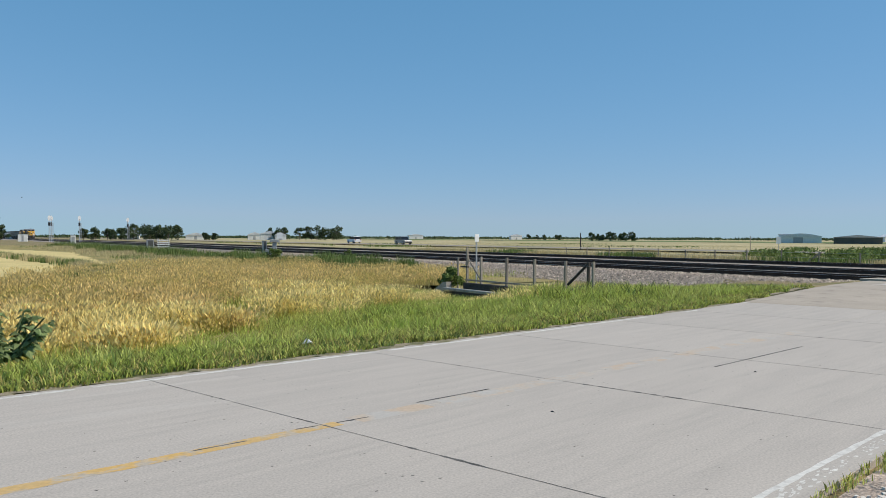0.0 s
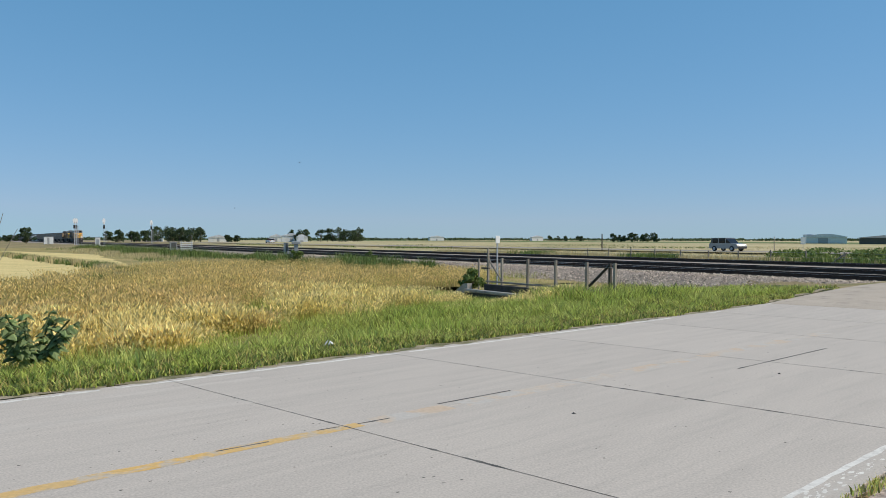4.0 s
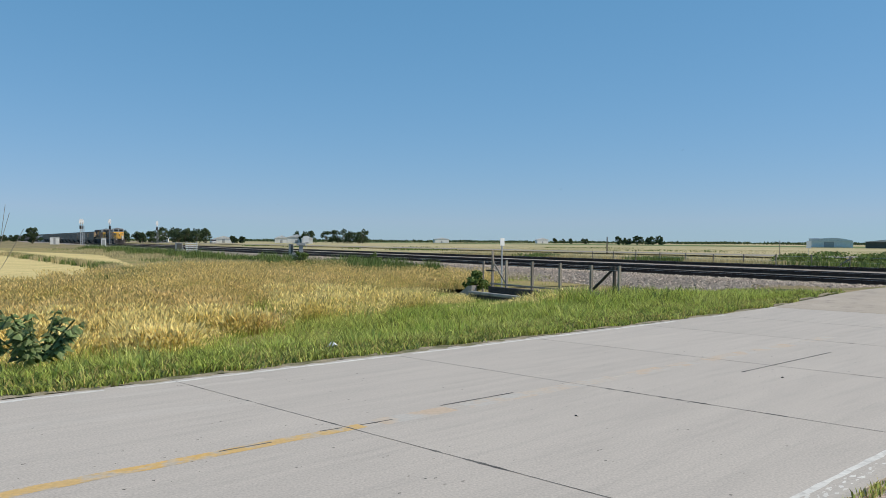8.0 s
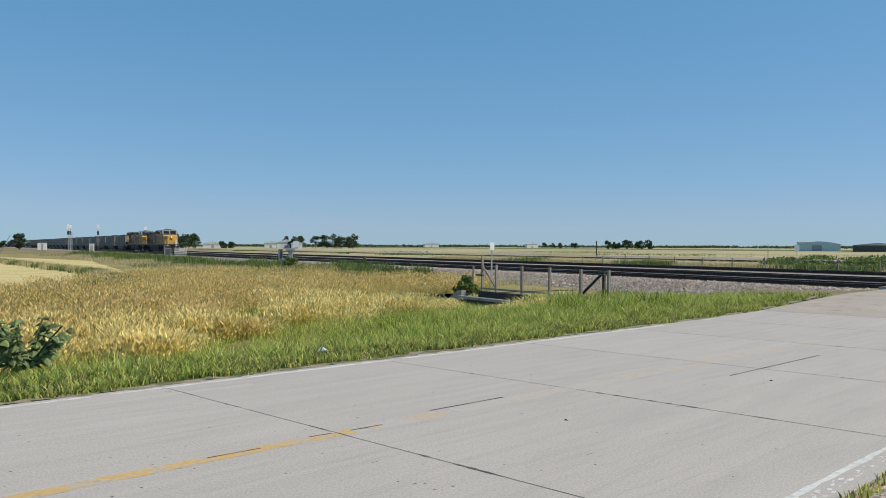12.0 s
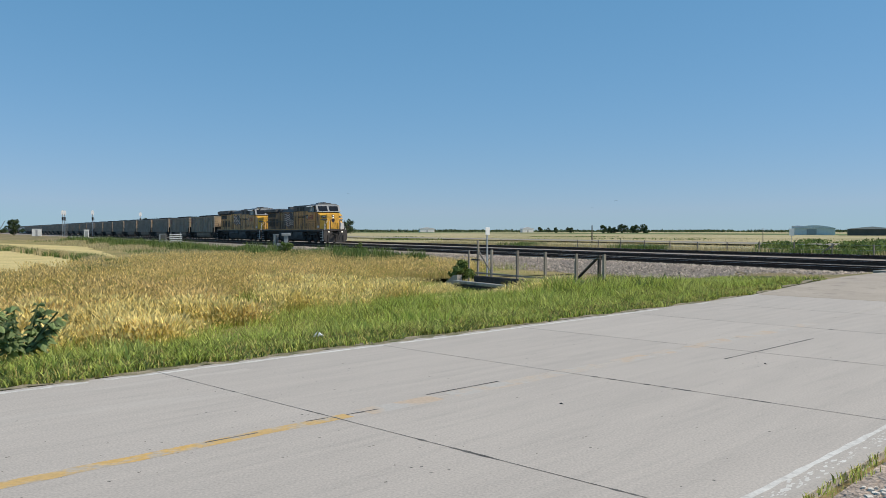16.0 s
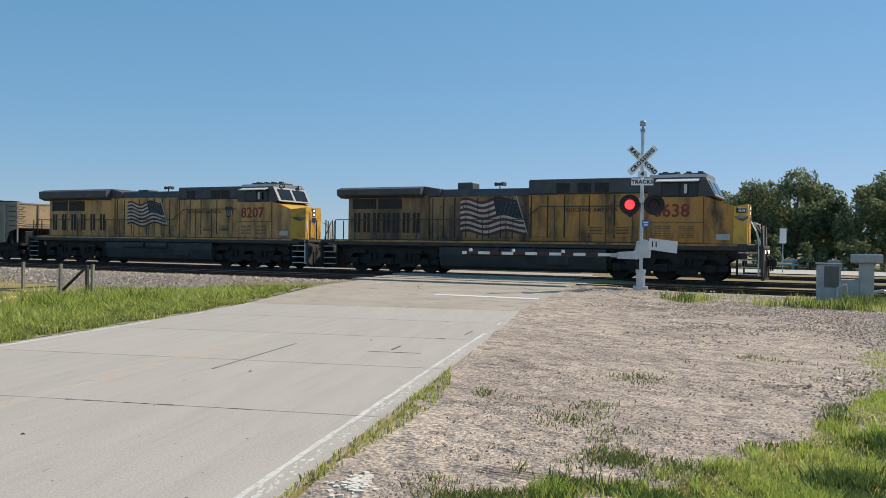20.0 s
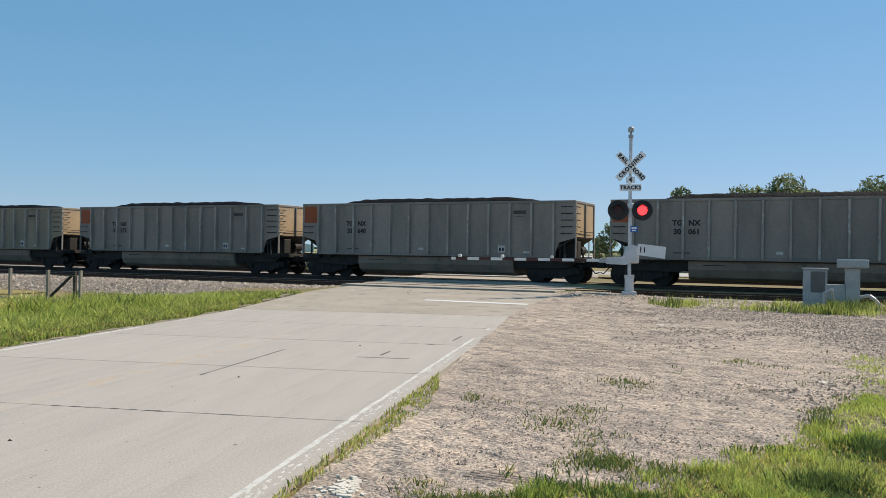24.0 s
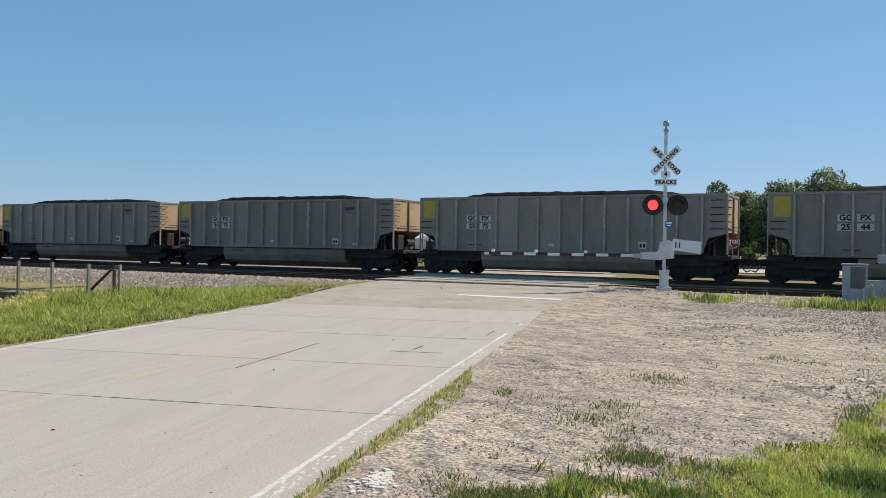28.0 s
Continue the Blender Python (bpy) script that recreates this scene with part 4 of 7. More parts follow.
    part("cabinet_top", M().box(tall + 0.08, cab0, -1.235, 1.235, 3.78, 4.48, 0.06), hood_grey, lo, "dark grey upper cabinet")
    for x0 in ((1.9, 2.9, 3.7) if older else (2.2, 4.0, 4.7)):
        part("cabinet_louvre", M().box(x0, x0 + 0.62, -1.255, -1.235, 3.85, 4.28, 0.008), grille, lo)
    x = tall + 0.25
    for wd in (0.8, 0.8, 1.15, 1.15, 0.9):
        if x + wd > cab0:
            break
        part("cabinet_door", M().box(x, x + wd - 0.05, -1.245, -1.22, 1.85, 3.7, 0.01), hull, lo)
        part("door_gap", M().box(x - 0.045, x - 0.004, -1.252, -1.22, 1.8, 3.74), grille, lo)
        x += wd
    for x0 in (3.4, 4.6):
        lv = part("louvre_panel", M().box(x0, x0 + 0.7, -1.262, -1.245, 1.95, 2.35, 0.008), hull, lo)
        sl = M()
        for k in range(5):
            sl.box(x0 + 0.06, x0 + 0.64, -1.267, -1.262, 2.0 + 0.065 * k, 2.03 + 0.065 * k)
        part("slats", sl, under_grey, lv)
    # cab
    cy = 1.5
    part("cab_body", M().box(cab0, cab1, -cy, cy, 1.62, 3.62, 0.04), hull, lo, "yellow cab side with red number")
    part("cab_upper", M().prism([(cab0, 3.60), (cab1 + 0.45, 3.60), (cab1 + 0.03, 4.42), (cab0, 4.42)], 'y', -cy + 0.02, cy - 0.02), hood_grey, lo)
    part("cab_roof", M().prism([(-cy - 0.01, 4.28), (-cy * 0.72, 4.58), (cy * 0.72, 4.58), (cy + 0.01, 4.28)], 'x', cab0, cab1 + 0.06), cab_grey, lo, "light grey cab roof")
    part("roof_unit", M().box(cab0 + 0.25, cab0 + 1.1, -0.6, 0.6, 4.58, 4.70, 0.03).box(cab0 + 1.3, cab1 - 0.1, -0.5, 0.5, 4.58, 4.68, 0.03), hood_grey, lo)
    cw = part("cab_window", M().box(cab0 + 0.55, cab0 + 2.1, -cy - 0.012, -cy + 0.01, 3.58, 4.22, 0.008), black_metal, lo, "dark open cab window frame")
    part("pane", M().box(cab0 + 0.62, cab0 + 1.30, -cy - 0.016, -cy - 0.012, 3.66, 4.16), glass, cw)
    part("pane", M().box(cab0 + 1.40, cab0 + 2.04, -cy - 0.016, -cy - 0.012, 3.66, 4.16), glass, cw)
    part("mirror", M().box(cab0 + 1.55, cab0 + 1.68, -cy - 0.2, -cy - 0.16, 3.72, 4.12, 0.01), white_rail, cw)
    part("sun_canopy", M().prism([(-cy - 0.42, 4.20), (-cy - 0.40, 4.24), (-cy + 0.02, 4.36), (-cy + 0.02, 4.32)], 'x', cab0 + 0.4, cab0 + 2.15), white_rail, lo, "pale metal sun canopy")
    part("windshield_frame", M().prism([(cab1 + 0.44, 3.62), (cab1 + 0.462, 3.62), (cab1 + 0.052, 4.40), (cab1 + 0.03, 4.40)], 'y', -cy + 0.03, cy - 0.03), cab_grey, lo, "light grey windshield surround")
    for y0, y1 in ((-1.22, -0.12), (0.12, 1.22)):
        ws = M()
        pts = []
        for z, x in ((3.72, cab1 + 0.39), (4.30, cab1 + 0.095)):
            for y in (y0, y1):
                pts.append((x + 0.045, y, z))
        ws.add(pts, [(0, 1, 3, 2)])
        ws.add([(p[0] - 0.03, p[1], p[2] - 0.015) for p in pts], [(0, 2, 3, 1)])
        ws.f += [(0, 4, 5, 1), (2, 3, 7, 6), (0, 2, 6, 4), (1, 5, 7, 3)]
        part("windshield", ws, glass, lo)
    # short nose, bevelled to its front
    nose = []
    for x, y, z in ((cab1, cy - 0.05, 3.62), (9.62, cy - 0.12, 3.18), (10.1, 0.72, 3.30), (10.1, -0.72, 3.30), (9.62, -cy + 0.12, 3.18), (cab1, -cy + 0.05, 3.62)):
        nose.append((x, y, z))
    low = [(x, y, 1.62) for x, y, z in nose]
    part("nose", M().add(nose + low, [(5, 4, 1, 0), (4, 3, 2, 1), (6, 7, 8, 9, 10, 11), (0, 1, 7, 6), (4, 5, 11, 10), (5, 0, 6, 11)]), hull, lo, "yellow sloping nose")
    part("nose_front", M().add([(x + 0.004, y, z) for x, y, z in nose[1:5]] + [(x + 0.004, y, z) for x, y, z in low[1:5]], [(0, 1, 5, 4), (1, 2, 6, 5), (2, 3, 7, 6)]), nose_paint, lo, "bright yellow nose front")
    part("nose_top", M().add([(x, y * 0.98, z + 0.008) for x, y, z in nose], [(5, 4, 1, 0), (4, 3, 2, 1)]), nose_paint, lo, "bright yellow sloping nose top")
    part("nose_door", M().box(10.1, 10.13, -0.35, 0.35, 1.66, 3.1, 0.01), nose_paint, lo)
    hl = part("headlight_housing", M().box(10.08, 10.14, -0.16, 0.16, 2.82, 3.27, 0.02), hood_grey, lo)
    for z in (2.94, 3.15):
        part("headlight", M().cyl((10.14, 0, z), (10.152, 0, z), 0.065, 12), headlight, hl)
    for y in (-1.02, 1.02):
        f = -1 if y < 0 else 1
        m4 = (Matrix.Translation((9.87, y * 1.03, 3.02)) @ pose(0, 0, 0, 0, 0, f * 35.2)) if older else (Matrix.Translation((cab1 + 0.08, y * 0.85, 4.47)) @ pose(0, 0, 0, 0, 0, f * 20))
        nb = part("number_board", M().box(-0.02, 0.03, -0.26, 0.26, -0.10, 0.12, 0.01), black_metal, lo, "black number board", m4)
        letters(number, 0.2, sign_white, nb, pose(0.034, 0, 0, 90, 0, 90), "board_digits")
        # winged striped emblem, as plain shapes
        m5 = Matrix.Translation((9.87, y * 1.03, 2.70)) @ pose(0, 0, 0, 0, 0, f * 35.2)
        em = part("emblem_wing", M().prism([(-0.42, 0.08), (0.40, 0.10), (0.40, -0.02), (0.1, -0.12), (-0.2, -0.06)], 'x', 0.012, 0.016), flag_blue, lo, "", m5)
        for i in range(3):
            part("emblem_bar", M().box(0.017, 0.019, -0.36 + 0.06 * i, 0.36, 0.055 - 0.05 * i, 0.075 - 0.05 * i), flag_white, em)
    part("emblem_shield", M().prism([(-0.2, 2.78), (0.2, 2.78), (0.2, 2.55), (0, 2.38), (-0.2, 2.55)], 'x', 10.131, 10.136), flag_blue, lo)
    # side writing: road number, shield with stripes, builder's slogan
    letters(number, 0.78, red_letters, lo, text_at(cab0 + 1.0 if older else cab0 + 1.05, -cy - 0.014, 2.98), "road_number", "red road number", bold=0.012)
    sh = part("shield", M().prism([(5.05, 3.35), (5.55, 3.35), (5.57, 2.95), (5.3, 2.72), (5.03, 2.95)], 'y', -1.262, -1.25), flag_blue, lo, "striped shield emblem")
    for i in range(5):
        part("shield_bar", M().box(5.07 + i * 0.1, 5.12 + i * 0.1, -1.268, -1.263, 2.84 + 0.03 * abs(i - 2), 3.18), flag_white, sh)
    letters("BUILDING AMERICA", 0.235, under_grey, lo, text_at(3.55, -1.262, 3.06), "slogan", "dark painted slogan", bold=0.004, space=1.15)
    if older:
        flag(lo, -3.0, 2.0, 3.6, 1.65, -yh - 0.03)
    else:
        flag(lo, -2.6, 2.35, 3.3, 1.35, -yh - 0.03)
    for x0 in (6.35, 7.35):
        lv = part("cab_louvre", M().box(x0, x0 + 0.78, -cy - 0.02, -cy, 1.80, 2.42, 0.008), hull, lo)
        sl = M()
        for k in range(7):
            sl.box(x0 + 0.06, x0 + 0.36, -cy - 0.025, -cy - 0.02, 1.86 + 0.075 * k, 1.885 + 0.075 * k)
            sl.box(x0 + 0.42, x0 + 0.72, -cy - 0.025, -cy - 0.02, 1.86 + 0.075 * k, 1.885 + 0.075 * k)
        part("slats", sl, under_grey, lv)
    part("cab_seam", M().box(cab0, cab1 + 0.0, -cy - 0.008, -cy, 2.50, 2.525).box(cab1 - 0.03, cab1 - 0.01, -cy - 0.008, -cy, 1.66, 3.58), grille, lo)
    part("warning_decal", M().box(8.95, 9.5, -cy + 0.03, -cy + 0.06, 1.78, 2.02), plate_white, lo)
    # walkway handrails
    hr = part("handrail", M().tube([(-9.9, -1.46, 2.62), (tall - 0.1, -1.46, 2.62), (tall + 0.75, -1.46, 3.22), (cab0 - 0.1, -1.46, 3.22)], 0.022, 6), handrail, lo, "dark walkway handrail")
    x = -9.9
    while x < cab0 - 0.4:
        part("stanchion", M().cyl((x, -1.46, 1.6), (x, -1.46, 2.62 if x < tall else 3.2), 0.022, 6), handrail, hr)
        x += 1.18
    part("far_handrail", M().tube([(-9.9, 1.46, 2.62), (cab0, 1.46, 2.62)], 0.022, 6), handrail, lo)
    # ends: steps, platform, pilot, coupler
    for e, xs in ((1, 10.2), (-1, -10.2)):
        part("end_platform", M().box(min(xs, xs + e * 0.62), max(xs, xs + e * 0.62), -1.48, 1.48, 1.42, 1.56, 0.02), under_grey, lo)
        part("pilot", M().prism([(-1.45, 1.42), (-1.45, 0.45), (-1.1, 0.12), (1.1, 0.12), (1.45, 0.45), (1.45, 1.42), (0.4, 1.3), (0.4, 0.95), (-0.4, 0.95), (-0.4, 1.3)], 'x', min(xs + e * 0.5, xs + e * 0.62), max(xs + e * 0.5, xs + e * 0.62)), truck_black if e < 0 else under_grey, lo, "worn snow-plough pilot")
        cp = part("coupler", M().box(min(xs + e * 0.5, xs + e * 1.0), max(xs + e * 0.5, xs + e * 1.0), -0.12, 0.12, 0.72, 0.98, 0.03).box(min(xs + e * 0.8, xs + e * 1.02), max(xs + e * 0.8, xs + e * 1.02), -0.2, 0.14, 0.68, 1.02, 0.04), truck_black, lo)
        for y in (-0.5, 0.5, 0.75):
            part("air_hose", M().tube([(xs + e * 0.62, y, 1.15), (xs + e * 0.8, y, 0.9), (xs + e * 0.82, y * 0.9, 0.5)], 0.03, 6), black_metal, cp)
        for y in (-1.3, 1.3):
            st = part("step_well", M().box(xs - 0.42, xs + 0.42, y - 0.02, y + 0.02, 0.3, 0.36), truck_black, lo)
            for k in range(4):
                part("step", M().box(xs - 0.36, xs + 0.36, y - 0.2, y + 0.2, 0.34 + 0.3 * k, 0.38 + 0.3 * k), (white_rail if e > 0 else galvanised) if y < 0 else truck_black, st)
            for dx in (-0.42, 0.42):
                part("step_side", M().box(xs + dx - 0.02, xs + dx + 0.02, y - 0.2, y + 0.2, 0.3, 1.56), white_rail if e > 0 and dx > 0 else truck_black, st)
            part("grab_rail", M().tube([(xs + e * 0.42, y, 0.6), (xs + e * 0.46, y, 1.7), (xs + e * 0.2, y * 0.85, 2.5)], 0.022, 6), white_rail if e > 0 else handrail, st, "pale grab rail")
        for y in (-1.15, -0.55, 0.55, 1.15):
            part("end_post", M().cyl((xs + e * 0.5, y, 1.5), (xs + e * 0.5, y, 2.62), 0.03, 6), black_metal, lo)
    for y in (-1, 1):
        part("nose_rail", M().tube([(10.62, y * 1.2, 1.56), (10.5, y * 1.15, 2.1), (10.25, y * 0.75, 2.55)], 0.025, 6), white_rail, lo, "pale nose grab rail")
        part("nose_rail", M().tube([(10.75, y * 0.72, 1.56), (10.72, y * 0.7, 2.35), (10.3, y * 0.55, 2.55)], 0.025, 6), white_rail, lo, "pale nose grab rail")
    part("front_plate", M().box(10.66, 10.69, 0.55, 1.15, 1.62, 2.35, 0.01), white_rail, lo, "pale plate on the front railing")
    part("mu_cable", M().tube([(10.75, -0.6, 1.5), (10.85, -0.3, 1.1), (10.85, 0.2, 1.15), (10.75, 0.5, 1.5)], 0.03, 6), black_metal, lo)
    for y in (-0.95, 0.0, 0.95):
        part("pilot_rib", M().box(10.82, 10.86, y - 0.05, y + 0.05, 0.2, 0.95), truck_black, lo)
    for x in (6.5, 7.0, 7.5, 8.0):
        part("roof_fitting", M().box(x, x + 0.22, -0.35 - 0.1 * (x % 1), -0.1, 4.66, 4.76, 0.02), hood_grey, lo)
    if older:
        for y in (-0.82, 0.82):
            part("ditch_light", M().cyl((10.78, y, 1.30), (10.86, y, 1.30), 0.07, 12), headlight, lo)
    return lo


def bogie2(parent, x0):
    tk = part("truck", M().prism([(-1.25, 0.62), (-1.05, 0.72), (-0.45, 0.82), (0.45, 0.82), (1.05, 0.72), (1.25, 0.62), (1.2, 0.42), (0.8, 0.38), (0.42, 0.22), (-0.42, 0.22), (-0.8, 0.38), (-1.2, 0.42)], 'y', -1.12, -0.98), truck_black, parent, "black two-axle freight truck", pose(x0, 0, 0))
    part("side_frame", M().prism([(-1.25, 0.62), (-0.45, 0.82), (0.45, 0.82), (1.25, 0.62), (0.8, 0.38), (0.42, 0.22), (-0.42, 0.22), (-0.8, 0.38)], 'y', 0.98, 1.12), truck_black, tk)
    for x in (-0.89, 0.89):
        wheelset(0.47, tk, x)
        part("bearing_cap", M().cyl((x, -1.2, 0.47), (x, -1.1, 0.47), 0.12, 12), truck_black, tk)
    m = M()
    for x in (-0.2, 0.0, 0.2):
        m.cyl((x, -1.1, 0.3), (x, -1.1, 0.62), 0.075, 8)
    part("spring_nest", m, truck_black, tk)
    part("bolster", M().box(-0.2, 0.2, -1.05, 1.05, 0.62, 0.9, 0.03), truck_black, tk)


def coal_heap(seed):
    U, V = np.linspace(-6.9, 6.9, 40), np.linspace(-1.4, 1.4, 9)
    rnd = np.random.RandomState(seed)
    uu, vv = np.meshgrid(U, V, indexing="ij")
    z = 3.44 + 0.54 * np.clip(1.12 - (np.abs(uu) / 6.0) ** 5, -0.8, 1) * np.clip(1.3 - (vv / 1.3) ** 2, 0, 1) ** 0.6 + rnd.uniform(-0.035, 0.035, uu.shape)
    verts = np.stack([uu, vv, z], -1).reshape(-1, 3)
    i = np.arange(40 * 9).reshape(40, 9)
    f = np.stack([i[:-1, :-1], i[1:, :-1], i[1:, 1:], i[:-1, 1:]], -1).reshape(-1, 4)
    return np_mesh("coal_load", verts, [f])


HB = 7.28         # half length of the car body


def coal_car(side_mat, label):
    """A bathtub coal gondola: ribbed sides, cut-away ends, tub, trucks, ladder, load."""
    car = thing("coal_car", label, "freight car", group="coal cars of the train")
    W = 1.58
    # sides: a plate with raised, cut-away corners
    prof = [(-HB, 3.66), (-HB, 2.05), (-6.55, 1.85), (-6.3, 1.22), (6.3, 1.22), (6.55, 1.85), (HB, 2.05), (HB, 3.66)]
    part("side_plate", M().prism(prof, 'y', -W, -W + 0.03), side_mat, car)
    part("side_plate", M().prism(prof, 'y', W - 0.03, W), side_mat, car)
    for y in (-W - 0.035, W - 0.035):
        part("top_chord", M().box(-HB - 0.03, HB + 0.03, y, y + 0.07, 3.62, 3.74, 0.015), side_mat, car)
    part("side_sill", M().box(-6.3, 6.3, -W - 0.06, -W, 1.14, 1.28, 0.015).box(-6.3, 6.3, W, W + 0.06, 1.14, 1.28, 0.015), side_mat, car)
    for k in range(13):
        x = -6.3 + k * 12.6 / 12
        part("side_post", M().prism([(x - 0.075, -W - 0.002), (x - 0.045, -W - 0.14), (x + 0.045, -W - 0.14), (x + 0.075, -W - 0.002)], 'z', 1.22, 3.63), post_metal, car)
    # ends
    for e in (-1, 1):
        x0 = e * HB
        part("end_plate", M().box(min(x0, x0 - e * 0.03), max(x0, x0 - e * 0.03), -W + 0.03, W - 0.03, 2.1, 3.64), end_tan, car, "dusty end plate, tan with sunlight in its colour")
        part("end_chord", M().box(min(x0 + e * 0.03, x0 - e * 0.07), max(x0 + e * 0.03, x0 - e * 0.07), -W, W, 3.62, 3.74, 0.015), side_mat, car)
        part("end_post", M().box(min(x0, x0 + e * 0.07), max(x0, x0 + e * 0.07), -0.05, 0.05, 2.1, 3.62), side_mat, car)
        for y in (-W, W - 0.09):
            part("end_post", M().box(min(x0, x0 + e * 0.05), max(x0, x0 + e * 0.05), y, y + 0.09, 1.15, 3.62), post_metal, car)
        part("slope_sheet", M().prism([(x0 - e * 0.02, 2.12), (x0 - e * 0.02, 2.05), (e * 5.6, 1.0), (e * 5.6, 1.1)], 'y', -W + 0.04, W - 0.04), truck_black, car)
        for y in (-W + 0.02, W - 0.1):
            m = M()
            for k in range(3):
                xx = e * (5.95 + 0.42 * k)
                m.box(xx - 0.035, xx + 0.035, y, y + 0.08, 1.0, 1.85 + 0.06 * k)
            part("corner_brace", m, truck_black, car)
        if e > 0:
            part("end_web", M().box(6.55, 6.6, -W + 0.05, W - 0.05, 0.95, 2.08).box(6.6, 7.2, -0.9, -0.3, 1.12, 1.9, 0.03).cyl((6.9, 0.3, 1.5), (6.9, 1.0, 1.5), 0.22, 10), truck_black, car, "black end frame with brake cylinder and reservoir")
        part("end_sill", M().box(min(e * 6.3, e * 7.35), max(e * 6.3, e * 7.35), -1.5, 1.5, 0.92, 1.12, 0.02), truck_black, car)
        part("draft_gear", M().box(min(e * 6.2, e * 7.7), max(e * 6.2, e * 7.7), -0.22, 0.22, 0.72, 1.0, 0.02), truck_black, car)
        cp = part("coupler", M().box(min(e * 7.6, e * 8.02), max(e * 7.6, e * 8.02), -0.11, 0.11, 0.74, 0.98, 0.03).box(min(e * 7.88, e * 8.1), max(e * 7.88, e * 8.1), -0.19, 0.13, 0.7, 1.0, 0.03), truck_black, car)
        part("air_hose", M().tube([(e * 7.55, -0.35, 0.85), (e * 7.9, -0.33, 0.45), (e * 8.06, -0.2, 0.5)], 0.028, 6), black_metal, cp)
        for k in range(5):
            z = 2.25 + 0.3 * k
            part("ladder_rung", M().tube([(x0 - e * 0.62, -W, z), (x0 - e * 0.62, -W - 0.1, z), (x0 - e * 0.12, -W - 0.1, z), (x0 - e * 0.12, -W, z)], 0.021, 5), black_metal, car) if e > 0 or k < 2 else None
            part("ladder_rung", M().tube([(x0, -W + 0.08, z), (x0 + e * 0.1, -W + 0.08, z), (x0 + e * 0.1, -W + 0.55, z), (x0, -W + 0.55, z)], 0.021, 5), black_metal, car) if e > 0 else None
        bogie2(car, e * 6.1)
    part("cross_rod", M().tube([(HB + 0.08, -1.0, 2.35), (HB + 0.08, 1.2, 2.35)], 0.018, 5), black_metal, car)
    # tub between the trucks
    part("tub", M().prism([(-1.45, 1.22), (-1.46, 0.75), (-1.3, 0.42), (-1.0, 0.28), (1.0, 0.28), (1.3, 0.42), (1.46, 0.75), (1.45, 1.22)], 'x', -4.0, 4.3), tub_mat, car, "dusty rounded tub belly")
    for e in (-1, 1):
        for y in (-1.3, 1.24):
            part("bolster_web", M().prism([(e * 4.0, 1.18), (e * 7.3, 1.18), (e * 7.3, 0.92), (e * 6.9, 0.70), (e * 4.4, 0.62), (e * 4.0, 0.75)], 'y', y, y + 0.06), truck_black, car)
    part("brake_gear", M().cyl((4.5, -1.0, 0.8), (5.1, -1.0, 0.8), 0.16, 10).box(5.3, 5.6, -1.2, -0.9, 0.6, 0.95), truck_black, car)
    part("centre_sill", M().box(-6.4, 6.4, -0.3, 0.3, 0.8, 1.15), truck_black, car)
    part("floor", M().box(-5.7, 5.7, -W + 0.03, W - 0.03, 1.1, 1.22), truck_black, car)
    part("load", coal_heap(5), coal, car, "heaped black coal")
    part("stencil_line", M().box(4.35, 4.95, -W - 0.006, -W, 3.14, 3.30).box(4.45, 4.85, -W - 0.006, -W, 3.02, 3.05), under_grey, car)
    part("data_plate", M().box(-0.55, -0.28, -W - 0.006, -W, 1.42, 1.54), plate_white, car)
    part("brake_placard", M().box(3.6, 3.95, -W - 0.006, -W, 1.36, 1.68), plate_white, car)
    part("brake_symbol", M().box(3.65, 3.75, -W - 0.009, -W - 0.006, 1.42, 1.58).box(3.8, 3.9, -W - 0.009, -W - 0.006, 1.42, 1.58), sign_black, car)
    part("data_plate", M().box(4.85, 5.15, -W - 0.006, -W, 1.34, 1.42), plate_white, car)
    part("stencil_bar", M().box(-4.6, -3.9, -W - 0.006, -W, 1.42, 1.46), sign_black, car)
    part("tub_stencil", M().box(-3.4, -2.5, -1.47, -1.462, 0.92, 0.95), sign_black, car)
    return car


def car_style(car, marks, number, patch, boxed):
    """Reporting marks and the coloured corner panels of one car."""
    W = 1.586
    if patch == "red":
        part("corner_panel", M().box(-7.2, -6.42, -W - 0.006, -W, 2.62, 3.5), panel_red, car, "maroon corner panel")
        part("corner_panel", M().box(-6.18, -5.36, -W - 0.006, -W, 2.62, 3.5), panel_red, car, "maroon corner panel")
    elif patch == "orange":
        part("corner_panel", M().box(-7.2, -6.42, -W - 0.006, -W, 2.75, 3.58), panel_orange, car, "orange corner panel")
    elif patch == "yellow":
        part("corner_panel", M().box(-7.1, -6.45, -W - 0.006, -W, 2.75, 3.58), panel_yellow, car, "yellow corner panel")
    if not marks:
        return
    xc = -4.1
    for row, (txt, z) in enumerate(((marks, 2.70), (number, 2.33))):
        for k in (0, 1):
            cx = xc + (-0.345 if k == 0 else 0.345)
            if boxed:
                part("mark_plate", M().box(cx - 0.30, cx + 0.30, -W - 0.004, -W, z - 0.145, z + 0.145), plate_white, car)
            letters(txt[k], 0.32, sign_black, car, text_at(cx, -W - 0.009, z), "reporting_mark", "dark reporting mark", bold=0.012)


